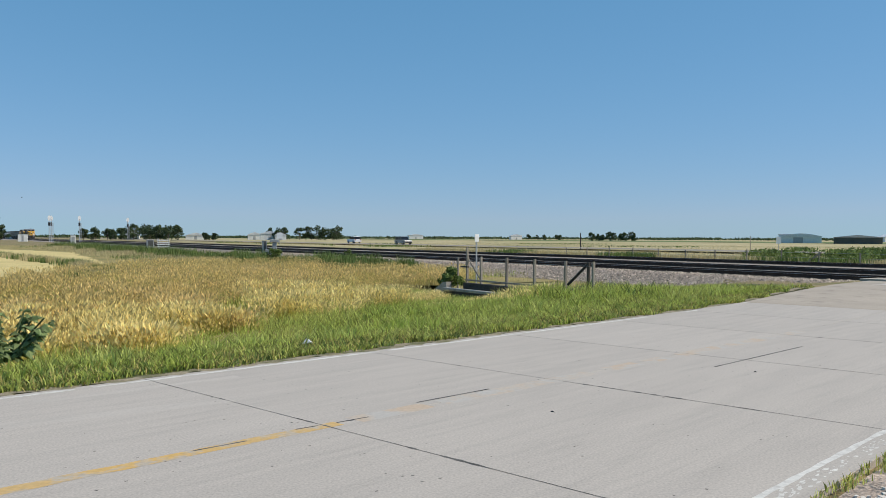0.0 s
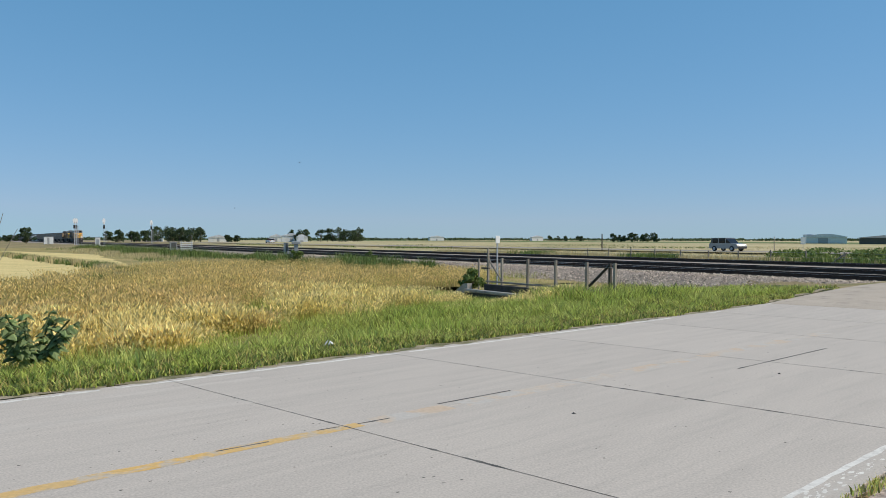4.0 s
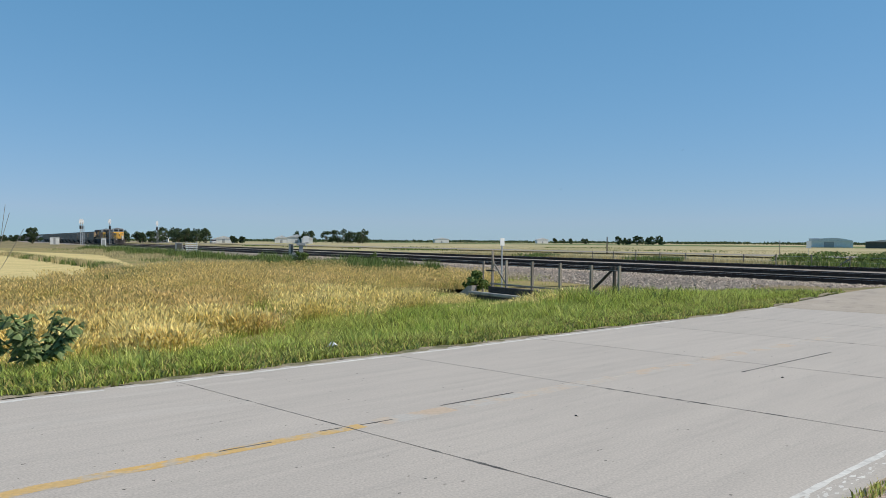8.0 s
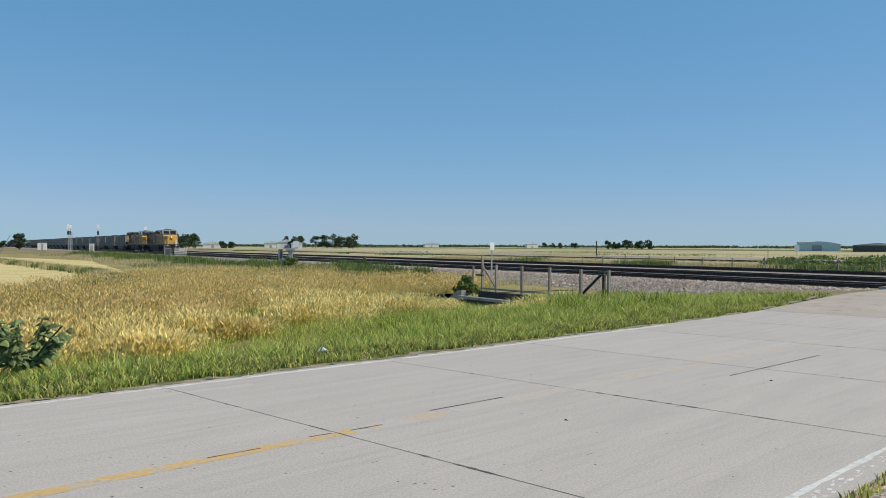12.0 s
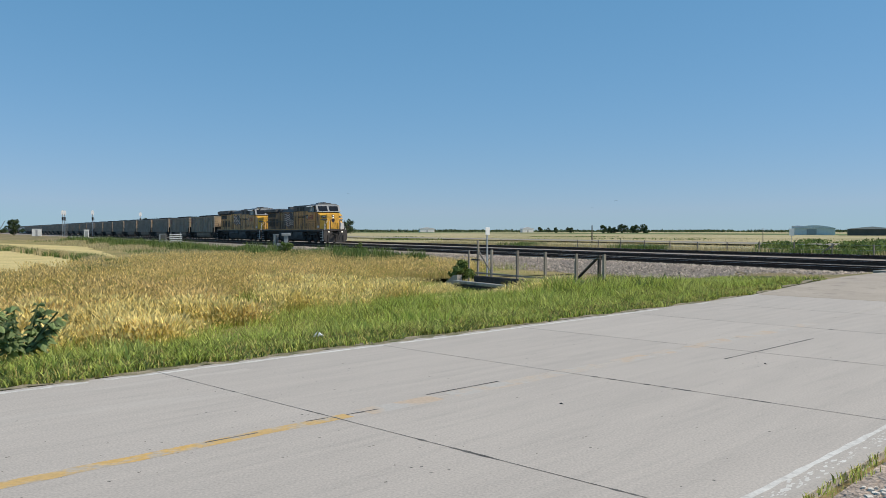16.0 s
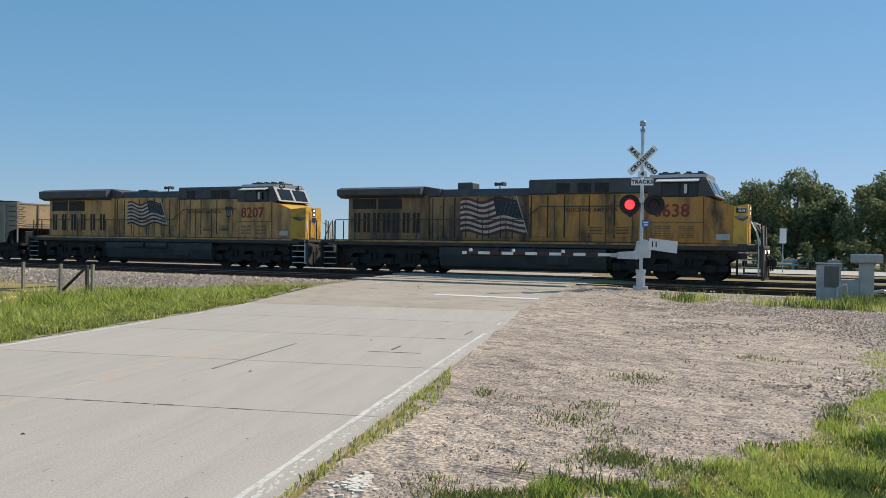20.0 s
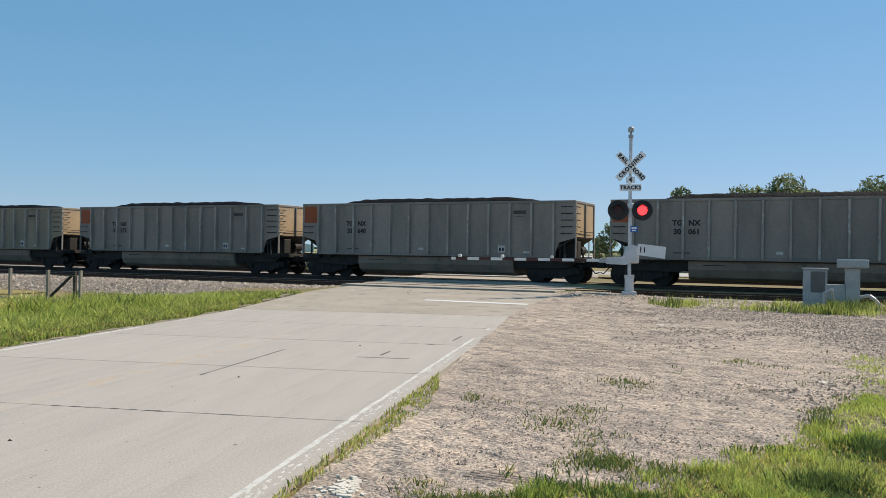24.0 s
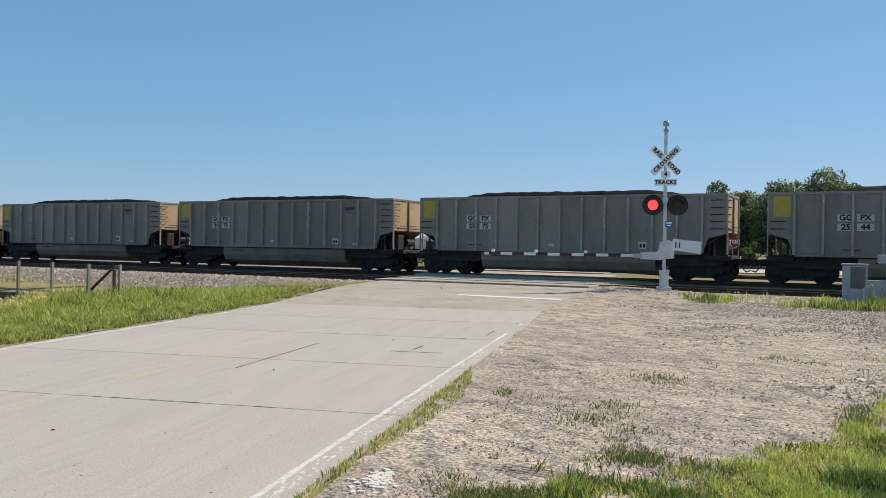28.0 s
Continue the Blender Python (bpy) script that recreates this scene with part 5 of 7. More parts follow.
lead = locomotive("6638", "grimy yellow and grey diesel locomotive leading the train", True)
second = locomotive("8207", "yellow and grey diesel locomotive coupled behind another", False)
CAR_LABEL = {"olive": "dusty olive grey coal gondola heaped with coal", "silver": "dusty aluminium coal gondola heaped with coal"}
olive_car = coal_car(olive_side, CAR_LABEL["olive"])
silver_car = coal_car(silver_side, CAR_LABEL["silver"])
STYLES = [("o", ("CI", "TX"), ("506", "813"), "red", True), ("o", ("CI", "TX"), ("506", "801"), "red", True), ("s", ("TG", "NX"), ("30", "061"), "orange", False),
          ("s", ("TG", "NX"), ("32", "640"), "orange", False), ("s", ("TG", "NX"), ("31", "273"), "orange", False), ("o", ("CI", "TX"), ("506", "799"), "red", True),
          ("o", ("CI", "TX"), ("506", "726"), "red", True), ("s", ("GG", "PX"), ("25", "44"), "yellow", True), ("s", ("GG", "PX"), ("25", "75"), "yellow", True),
          ("s", ("GG", "PX"), ("24", "73"), "yellow", True)]
CARS = []
for k in range(34):
    st = STYLES[k] if k < len(STYLES) else ("os"[(k * 7 // 3) % 2], None, None, ("red", "orange", "yellow", "")[k % 4], False)
    src = olive_car if st[0] == "o" else silver_car
    car = copy_thing(src, Matrix())
    PATCHES = {"red": ", two maroon panels", "orange": ", one orange panel", "yellow": ", one yellow panel", "": ""}
    car["label"] = CAR_LABEL["olive" if st[0] == "o" else "silver"] + PATCHES[st[3]]
    car_style(car, st[1], st[2], st[3], st[4])
    CARS.append(car)
for src in (olive_car, silver_car):
    for o in (*src.children_recursive, src):
        bpy.data.objects.remove(o)

# ---- crossing signals ----
LAMPS = []          # (lamp, is the left one of its pair)


def crossing_signal(label, at, writing):
    """A mast with crossbuck, two flashing lamps and a lowered gate arm; it faces local -y."""
    sg = thing("crossing_signal", label, "railroad signal", at, "crossing signals")
    part("mast", M().cyl((0, 0, 0.55), (0, 0, 5.35), 0.06, 14), aluminium, sg, "dull aluminium mast")
    part("mast_base", M().box(-0.24, 0.24, -0.24, 0.24, -0.05, 0.10, 0.02).cyl((0, 0, 0.10), (0, 0, 0.58), 0.15, 14).cyl((0, 0, 0.55), (0, 0, 0.66), 0.17, 14), aluminium, sg, "cast base of the mast")
    part("bell", M().cyl((0, 0, 5.30), (0, 0, 5.40), 0.085, 12).cyl((0, 0, 5.40), (0, 0, 5.50), 0.035, 8).cyl((0, 0, 5.50), (0, 0, 5.61), 0.10, 14).cyl((0, 0, 5.61), (0, 0, 5.67), 0.11, 14, 0.075), grey_case, sg, "grey bell on top")
    # without writing the faces are seen from behind: their shade is a dark colour
    face = sign_white if writing else under_grey
    for ang, words in ((-45, (("RAIL", -0.36), ("ROAD", 0.36))), (45, (("CROSSING", 0.0),))):
        off = -0.10 if ang < 0 else -0.115
        turn = Matrix.Translation((0, off, 4.33)) @ pose(0, 0, 0, 0, -ang, 0)
        bl = part("crossbuck_blade", M().box(-0.62, 0.62, -0.006, 0.006, -0.115, 0.115, 0.004), face, sg, "white crossbuck blade", turn)
        if writing:
            for w, x in words:
                letters(w, 0.185, sign_black, bl, Matrix.Translation((x, -0.009, 0)) @ pose(0, 0, 0, 90, 0, 0), "blade_lettering", "black lettering", bold=0.008, space=1.22 if len(w) > 4 else 1.08)
    pl = part("count_plate", M().box(-0.15, 0.15, -0.106, -0.094, 3.76, 3.98, 0.004), face, sg, "small white plate")
    tp = part("tracks_plate", M().box(-0.36, 0.36, -0.108, -0.094, 3.49, 3.72, 0.004), face, sg, "white plate for the track count")
    if writing:
        letters("4", 0.22, sign_black, pl, text_at(0, -0.110, 3.87), "digit", bold=0.008)
        letters("TRACKS", 0.175, sign_black, tp, text_at(0, -0.112, 3.605), "plate_lettering", bold=0.007, space=1.12)
    part("cross_arm", M().cyl((-0.42, 0, 2.98), (0.42, 0, 2.98), 0.04, 8).box(-0.1, 0.1, -0.1, 0.1, 2.90, 3.08, 0.02), aluminium, sg)
    for side in (-1, 1):
        x = side * 0.40
        hd = part("lamp_head", M().cyl((x, -0.10, 2.84), (x, -0.085, 2.84), 0.345, 28).cyl((x, -0.09, 2.84), (x, 0.12, 2.84), 0.2, 16, 0.15), black_metal, sg, "round black lamp target")
        rim = M()
        n = 20
        for i in range(n):
            t0, t1 = math.pi * (-0.12 + 1.24 * i / n), math.pi * (-0.12 + 1.24 * (i + 1) / n)
            r = 0.185
            d0, d1 = 0.36 * max(0.25, math.sin(t0) * 0.6 + 0.4), 0.36 * max(0.25, math.sin(t1) * 0.6 + 0.4)
            p = [(x + r * math.cos(t0), -0.10, 2.84 + r * math.sin(t0)), (x + r * math.cos(t1), -0.10, 2.84 + r * math.sin(t1)),
                 (x + r * math.cos(t1), -0.10 - d1, 2.84 + r * math.sin(t1)), (x + r * math.cos(t0), -0.10 - d0, 2.84 + r * math.sin(t0))]
            q = [(x + (v[0] - x) * 1.05, v[1], 2.84 + (v[2] - 2.84) * 1.05) for v in p]
            rim.add(p + q, [(0, 1, 2, 3), (7, 6, 5, 4), (2, 6, 7, 3)])
        part("hood", rim, black_metal, hd, "black visor over the lamp")
        part("lens", M().cyl((x, -0.125, 2.84), (x, -0.10, 2.84), 0.168, 24), lens_dark, hd, "dark red lens")
        glow = part("lamp", M().cyl((0, -0.006, 0), (0, 0.006, 0), 0.165, 24), lamp_red, sg, "glowing red flashing lamp", pose(x, -0.135, 2.84))
        LAMPS.append((glow, side < 0, x))
    bs = part("notice_plate", M().box(0.02, 0.26, -0.095, -0.085, 2.10, 2.32, 0.004), sign_blue, sg, "small blue notice plate")
    part("notice_bar", M().box(0.05, 0.22, -0.098, -0.096, 2.22, 2.27), sign_white, bs)
    part("notice_bar", M().box(0.07, 0.20, -0.098, -0.096, 2.14, 2.18), sign_white, bs)
    # gate mechanism, arm and counterweight
    part("gate_case", M().box(-0.16, 0.32, 0.0, 0.36, 1.05, 1.62, 0.04).cyl((0.08, -0.02, 1.42), (0.08, 0.4, 1.42), 0.26, 18), aluminium, sg, "cast gate mechanism case")
    ga = part("gate_bracket", M().prism([(0.22, 1.62), (-0.12, 1.52), (-0.22, 1.28), (-0.78, 1.24), (-0.78, 1.02), (-0.12, 1.0), (0.22, 1.2)], 'y', -0.16, -0.10), aluminium, sg, "cast arm bracket")
    part("bracket_plate", M().prism([(0.22, 1.62), (-0.12, 1.52), (-0.22, 1.28), (-0.6, 1.24), (-0.6, 1.02), (-0.12, 1.0), (0.22, 1.2)], 'y', 0.42, 0.47), aluminium, ga)
    cw = part("counterweight", M().prism([(0.26, 1.72), (1.18, 1.62), (1.15, 1.22), (0.24, 1.34)], 'y', -0.2, -0.14), white_paint, sg, "white counterweight plate")
    part("counterweight_mark", M().box(0.34, 0.38, -0.206, -0.202, 1.42, 1.62).box(0.46, 0.50, -0.206, -0.202, 1.42, 1.60), sign_black, cw)
    arm = part("gate_arm", M().box(-1.02, -0.72, -0.16, -0.10, 1.06, 1.2, 0.01), galvanised, sg, "white and dark red striped gate arm, lowered")
    x, k = -1.02, 0
    while x > -6.0:
        w = 0.41
        part("arm_stripe", M().box(max(x - w, -6.1), x, -0.155, -0.115, 1.09, 1.185, 0.008), white_paint if k % 2 == 0 else gate_red, arm)
        x -= w
        k += 1
    for lx in (-2.6, -4.3, -5.8):
        part("arm_lamp", M().cyl((lx, -0.135, 1.185), (lx, -0.135, 1.25), 0.06, 10).cyl((lx, -0.22, 1.24), (lx, -0.05, 1.24), 0.055, 10), white_paint, arm, "small arm lamp")
    part("cable", M().tube([(0.1, 0.1, 1.05), (-0.12, 0.05, 0.85), (-0.08, 0.02, 0.65)], 0.025, 6), black_metal, sg)
    return sg


SIGN_YAW = math.degrees(math.atan2(-RB.y, -RB.x))
crossing_signal("tall aluminium crossing signal with crossbuck, red lamps and lowered gate", pose(20.95, 20.1, 0.17, 0, 0, SIGN_YAW), True)
far_signal = crossing_signal("aluminium crossing signal across the tracks, seen from behind", pose(33.45, 48.8, 0.05, 0, 0, SIGN_YAW), False)
for o in list(far_signal.children_recursive):
    if o.name.split(".")[0] in ("gate_arm", "arm_stripe", "arm_lamp"):
        o.data = o.data.copy()
        o.data.transform(Matrix.Diagonal((-1, 1, 1, 1)))
    if o.name.split(".")[0] in ("count_plate", "tracks_plate", "bell"):
        o.data.transform(Matrix.Translation((0, 0, -0.42)))
    if o.name.split(".")[0] == "crossbuck_blade":
        o.matrix_basis = Matrix.Translation((0, 0, -0.42)) @ o.matrix_basis
    if o.name.split(".")[0] == "mast":
        o.data.transform(Matrix.Diagonal((1, 1, 4.93 / 5.35, 1)))


# ---- signal cases beside the tracks ----
case_dark = mat("dark case door", (0.10, 0.10, 0.095), (0.13, 0.125, 0.12), 3.0, 0.6, bump=0.05)


def signal_case(at, label, wide=0.62, deep=0.5, high=1.15):
    c = thing("signal_case", label, "equipment case", at, "signal cases")
    part("cabinet", M().box(-wide / 2, wide / 2, -deep / 2, deep / 2, 0.05, high, 0.02), grey_case, c)
    part("cabinet_door", M().box(-wide / 2 + 0.20, wide / 2 - 0.05, -deep / 2 - 0.02, -deep / 2, 0.52, high - 0.05, 0.008), case_dark, c, "dark grey door")
    part("meter", M().box(-wide / 2 + 0.04, -wide / 2 + 0.13, -deep / 2 - 0.05, -deep / 2, 0.3, 0.5, 0.01), galvanised, c)
    part("riser_pipe", M().cyl((-wide / 2 + 0.09, -deep / 2 - 0.04, -0.2), (-wide / 2 + 0.09, -deep / 2 - 0.04, 0.3), 0.03, 8), galvanised, c)
    part("lid", M().box(-wide / 2 - 0.03, wide / 2 + 0.03, -deep / 2 - 0.03, deep / 2 + 0.03, high, high + 0.04, 0.012), grey_case, c)
    part("foot", M().box(-wide / 2 + 0.03, wide / 2 - 0.03, -deep / 2 + 0.03, deep / 2 - 0.03, -0.25, 0.05), old_concrete, c)
    part("conduit", M().tube([(wide / 2 - 0.1, -deep / 2 - 0.08, -0.2), (wide / 2 - 0.1, -deep / 2 - 0.08, 0.5), (wide / 2 + 0.12, -deep / 2 - 0.06, 0.62), (wide / 2 + 0.16, -deep / 2 + 0.1, 0.3)], 0.035, 8), galvanised, c)
    return c


def pedestal_case(at, label, high=1.42):
    c = thing("pedestal_case", label, "equipment case", at, "signal cases")
    part("pedestal", M().box(-0.2, 0.2, -0.18, 0.18, 0.0, high - 0.26, 0.02), grey_case, c)
    part("cap", M().box(-0.42, 0.42, -0.3, 0.3, high - 0.26, high, 0.03), grey_case, c, "wide grey cap")
    part("low_case", M().box(-0.85, -0.2, -0.2, 0.2, 0.12, 0.66, 0.02), grey_case, c, "low side case")
    part("foot", M().box(-0.3, 0.3, -0.25, 0.25, -0.3, 0.0), old_concrete, c)
    part("hose", M().tube([(0.2, 0, 0.3), (0.45, 0, 0.36), (0.6, 0, 0.25), (0.75, -0.05, 0.05)], 0.05, 8), galvanised, c)
    return c


signal_case(pose(21.75, 13.8, 0.03, 0, 0, -57), "grey metal signal case standing in roadside grass")
pedestal_case(pose(23.95, 14.0, 0.05, 0, 0, -57), "grey pedestal case with a wide cap beside the tracks")
signal_case(pose(-16.9, 78.6, -0.25, 0, 0, 12), "grey signal case beside the tracks, among tall weeds", 0.45, 0.5, 1.45)
pedestal_case(pose(-15.9, 78.4, -0.25, 0, 0, 12), "grey pedestal case beside the far end of the tracks", 1.6)
signal_case(pose(-38.2, 108.4, -0.2, 0, 0, 18), "weathered signal case near the tracks", 0.9, 0.7, 1.3)
ws = thing("slatted_stand", "white slatted metal stand beside the tracks", "equipment stand", pose(-36.2, 107.6, -0.2, 0, 0, 18))
for k in range(5):
    part("slat", M().box(-0.8, 0.8, -0.05, 0.05, 0.15 + 0.26 * k, 0.27 + 0.26 * k, 0.01), white_paint, ws)
for x in (-0.6, 0.6):
    part("post", M().box(x - 0.05, x + 0.05, 0.05, 0.13, -0.2, 1.55), galvanised, ws)
for (x, y), w, h in (((-75.0, 168.5), 0.95, 2.0), ((-133.5, 264.0), 2.7, 2.3)):
    s = thing("trackside_shed", "small white metal equipment shed beside the tracks", "shed", pose(x, y, -0.25, 0, 0, 25), "trackside sheds")
    part("wall", M().box(-w / 2, w / 2, -w / 2, w / 2, 0, h, 0.03), white_paint, s)
    part("roof", M().box(-w / 2 - 0.06, w / 2 + 0.06, -w / 2 - 0.06, w / 2 + 0.06, h, h + 0.1, 0.02), galvanised, s)
    part("door", M().box(-0.3, 0.3, -w / 2 - 0.03, -w / 2, 0.1, h - 0.3, 0.01), grey_case, s)

# tall block signals up the line
for d, s in ((27.9, 256.5), (27.2, 255.0), (34.6, 252.0), (50.5, 268.0)):
    x, y = track_xy(d, s)
    b = thing("block_signal", "tall silver railway block signal beside the tracks", "railroad signal", pose(x, y, -0.2, 0, 0, 24), "block signals")
    part("mast", M().cyl((0, 0, 0), (0, 0, 6.5), 0.09, 8), galvanised, b)
    part("signal_head", M().box(-0.25, 0.25, -0.1, 0.1, 4.6, 5.6, 0.05), black_metal, b)
    part("head_shield", M().prism([(0.40 * math.cos(i * math.pi / 8), 6.75 + 0.78 * math.sin(i * math.pi / 8)) for i in range(16)], "y", -0.05, 0.08), sign_white, b, "bright oval signal shield")
    part("ladder", M().tube([(0.3, 0.1, 0), (0.3, 0.1, 5.4)], 0.03, 5).tube([(0.55, 0.1, 0), (0.55, 0.1, 5.4)], 0.03, 5), galvanised, b)

# ---- culvert headwall with its post railing ----
hw0, hwd = Vector((1.78, 27.62)), -TB
hwy = math.degrees(math.atan2(hwd.y, hwd.x))
cu = thing("culvert_headwall", "old concrete culvert headwall beside the ditch", "headwall", pose(hw0.x, hw0.y, 0, 0, 0, hwy))
part("wall", M().box(-1.9, 4.9, -0.10, 0.10, -0.75, 0.02, 0.02), dark_wood, cu, "dark culvert wall")
part("coping", M().box(-1.9, 1.6, -0.95, -0.75, -0.22, -0.12, 0.02), old_concrete, cu)
part("front_wall", M().box(-1.9, 1.6, -0.92, -0.78, -0.75, -0.225), dark_wood, cu, "dark culvert mouth")
part("wing_wall", M().prism([(-1.95, -0.7), (-1.95, 0.06), (-2.2, 0.04), (-3.1, -0.42), (-3.1, -0.7)], 'y', -0.75, -0.55), old_concrete, cu, "sloping concrete wing wall")
fe = thing("post_railing", "weathered grey wooden post railing along the culvert", "railing", pose(hw0.x, hw0.y, 0, 0, 0, hwy))
for i, (x, top) in enumerate(((-0.91, 0.94), (0.58, 0.94), (2.06, 0.93), (3.54, 0.91), (4.77, 0.92))):
    part("post", M().prism([(x - 0.036 + 0.012 * (i % 2), top), (x + 0.036 + 0.012 * (i % 2), top + 0.012), (x + 0.04, -0.6), (x - 0.04, -0.6)], 'y', -0.035, 0.035), weathered_wood, fe)
part("post", M().box(4.43, 4.51, 0.04, 0.12, -0.6, 0.90, 0.01), dark_wood, fe, "dark brace post")
part("post", M().prism([(-1.80, 1.28), (-1.76, 1.28), (-1.72, 0.9), (-1.75, -0.6), (-1.83, -0.6), (-1.80, 0.9)], 'y', -0.03, 0.03), weathered_wood, fe, "tall leaning end post")
part("brace", M().cyl((-1.76, 0.04, 0.85), (-0.98, 0.04, 0.15), 0.03, 6), weathered_wood, fe)
part("brace", M().cyl((4.45, 0.06, 0.84), (3.72, -0.06, 0.22), 0.04, 6), dark_wood, fe, "dark diagonal brace")
part("rail", M().box(-1.85, 2.2, -0.065, -0.04, 0.09, 0.15, 0.008), weathered_wood, fe)
part("rail", M().box(2.2, 4.3, -0.065, -0.04, 0.07, 0.12, 0.008), weathered_wood, fe)
part("cap_board", M().box(-2.15, -1.72, -0.05, 0.05, 0.55, 0.6, 0.008), dark_wood, fe)
part("wire", M().tube([(-1.8, 0, 0.8), (0.58, 0, 0.78), (4.77, 0, 0.8)], 0.005, 4), galvanised, fe)
sk = thing("stake", "short pale stake standing near the culvert", "stake", pose(*track_xy(18.2, 28.6), -0.45))
part("post", M().cyl((0, 0, 0), (0.02, 0, 1.25), 0.04, 6), weathered_wood, sk)


def post_sign(at, label, w, h, z, material, post=galvanised, name="post_sign", category="sign"):
    s = thing(name, label, category, at)
    part("post", M().box(-0.03, 0.03, -0.02, 0.02, -0.3, z + h / 2, 0.005), post, s)
    part("plate", M().box(-w / 2, w / 2, -0.034, -0.022, z - h / 2, z + h / 2, 0.004), material, s)
    return s


post_sign(pose(1.33, 33.0, -0.4, 0, 0, 30), "small white sign on a thin post by the tracks", 0.20, 0.30, 1.98, sign_white)
ms = post_sign(pose(40.9, 33.9, 0, 0, 0, -48), "red octagonal stop sign on a post", 0.02, 0.02, 2.0, sign_red, name="stop_sign")
oc = [(0.41 * math.cos(math.pi * (i + 0.5) / 4), 1.98 + 0.41 * math.sin(math.pi * (i + 0.5) / 4)) for i in range(8)]
part("face_border", M().prism(oc, 'y', -0.045, -0.036), sign_white, ms)
part("face", M().prism([(x * 0.93, 1.98 + (z - 1.98) * 0.93) for x, z in oc], 'y', -0.05, -0.046), sign_red, ms, "red octagonal face")
letters("STOP", 0.30, sign_white, ms, text_at(0, -0.053, 1.98), "sign_word", bold=0.01)
post_sign(pose(49.2, 34.6, 0, 0, 0, -52), "white rectangular sign on a steel post", 0.42, 1.0, 2.45, sign_white)
post_sign(pose(-28.5, 145.0, -0.2, 0, 0, 10), "white square sign standing across the tracks", 1.0, 1.0, 2.0, sign_white)
post_sign(pose(52.5, 130.0, -0.2, 0, 0, -20), "small white sign in the far field", 0.7, 1.1, 1.6, sign_white)
pp = thing("marker_post", "dark wooden post standing in the far field", "post", pose(23.5, 142.0, -0.25))
part("post", M().cyl((0, 0, -0.2), (0, 0, 2.75), 0.11, 8, 0.09), dark_wood, pp)
for (x, y), h in (((44.0, 119.0), 2.2), ((56.5, 66.5), 1.5)):
    pq = thing("utility_post", "thin grey utility post in the grass", "post", pose(x, y, -0.25))
    part("post", M().cyl((0, 0, -0.2), (0, 0, h), 0.06, 8), weathered_wood, pq)

# wire fence along the far side of the tracks
ff = thing("wire_fence", "low wire fence with grey wooden posts across the tracks", "fence", pose(*track_xy(54.0, 0), 0, 0, 0, math.degrees(TH)))
for k in range(17):
    y = 15 + 3.1 * k
    part("fence_post", M().cyl((0, y, -0.5), (0, y, 0.72 + 0.06 * math.sin(k * 5.0)), 0.055, 7), weathered_wood, ff)
for z in (0.25, 0.6):
    part("wire", M().tube([(0, 15, z), (0, 65, z)], 0.008, 4), galvanised, ff)
part("brace", M().cyl((0, 36.5, 0.65), (0, 38.0, -0.3), 0.06, 6), weathered_wood, ff)

# street lamp where the far road begins
sl = thing("street_lamp", "grey street lamp with one curved arm", "street lamp", pose(66.0, 70.0, 0, 0, 0, 133))
part("pole", M().cyl((0, 0, 0), (0, 0, 6.5), 0.09, 10, 0.06), galvanised, sl)
part("arm", M().tube([(0, 0, 6.45), (0.5, 0, 6.72), (1.3, 0, 6.86), (2.6, 0, 6.9)], 0.04, 8), galvanised, sl)
part("lamp_head", M().prism([(2.4, 6.86), (2.45, 6.98), (3.1, 6.96), (3.15, 6.86)], 'y', -0.13, 0.13), grey_case, sl)

# guard rail and a parked trailer under the trees
gr = thing("guard_rail", "white pipe guard rail beside the frontage road", "guard rail", pose(60.5, 40.5, 0, 0, 0, -52))
part("beam", M().cyl((-3.0, 0, 0.62), (3.0, 0, 0.62), 0.14, 10).cyl((-3.0, 0, 0.3), (3.0, 0, 0.3), 0.1, 10), white_paint, gr)
for x in (-2.9, -0.9, 1.1, 2.9):
    part("post", M().box(x - 0.1, x + 0.1, -0.1, 0.1, -0.2, 0.85, 0.02), white_paint, gr)
tl = thing("utility_trailer", "pale blue-grey trailer parked under trees", "trailer", pose(63.0, 55.5, 0, 0, 0, -45))
part("body", M().box(-2.2, 2.2, -1.0, 1.0, 0.55, 1.65, 0.06), grey_case, tl)
part("roof", M().box(-2.25, 2.25, -1.02, 1.02, 1.65, 1.72, 0.03), white_paint, tl)
for x in (-0.5, 0.5):
    part("wheel", M().cyl((x, -1.0, 0.35), (x, -0.8, 0.35), 0.34, 16), black_metal, tl)

# ---- far buildings ----
roof_white = mat("white metal roofing", (0.70, 0.71, 0.72), (0.62, 0.63, 0.65), 0.3, 0.5, 0.2, fine=3, bump=0.05)
wall_grey = mat("pale metal siding", (0.50, 0.50, 0.48), (0.44, 0.44, 0.43), 0.3, 0.7, fine=3, bump=0.05)
shed_green = mat("dark green siding", (0.06, 0.075, 0.065), (0.08, 0.09, 0.08), 0.4, 0.7, fine=3, bump=0.05)


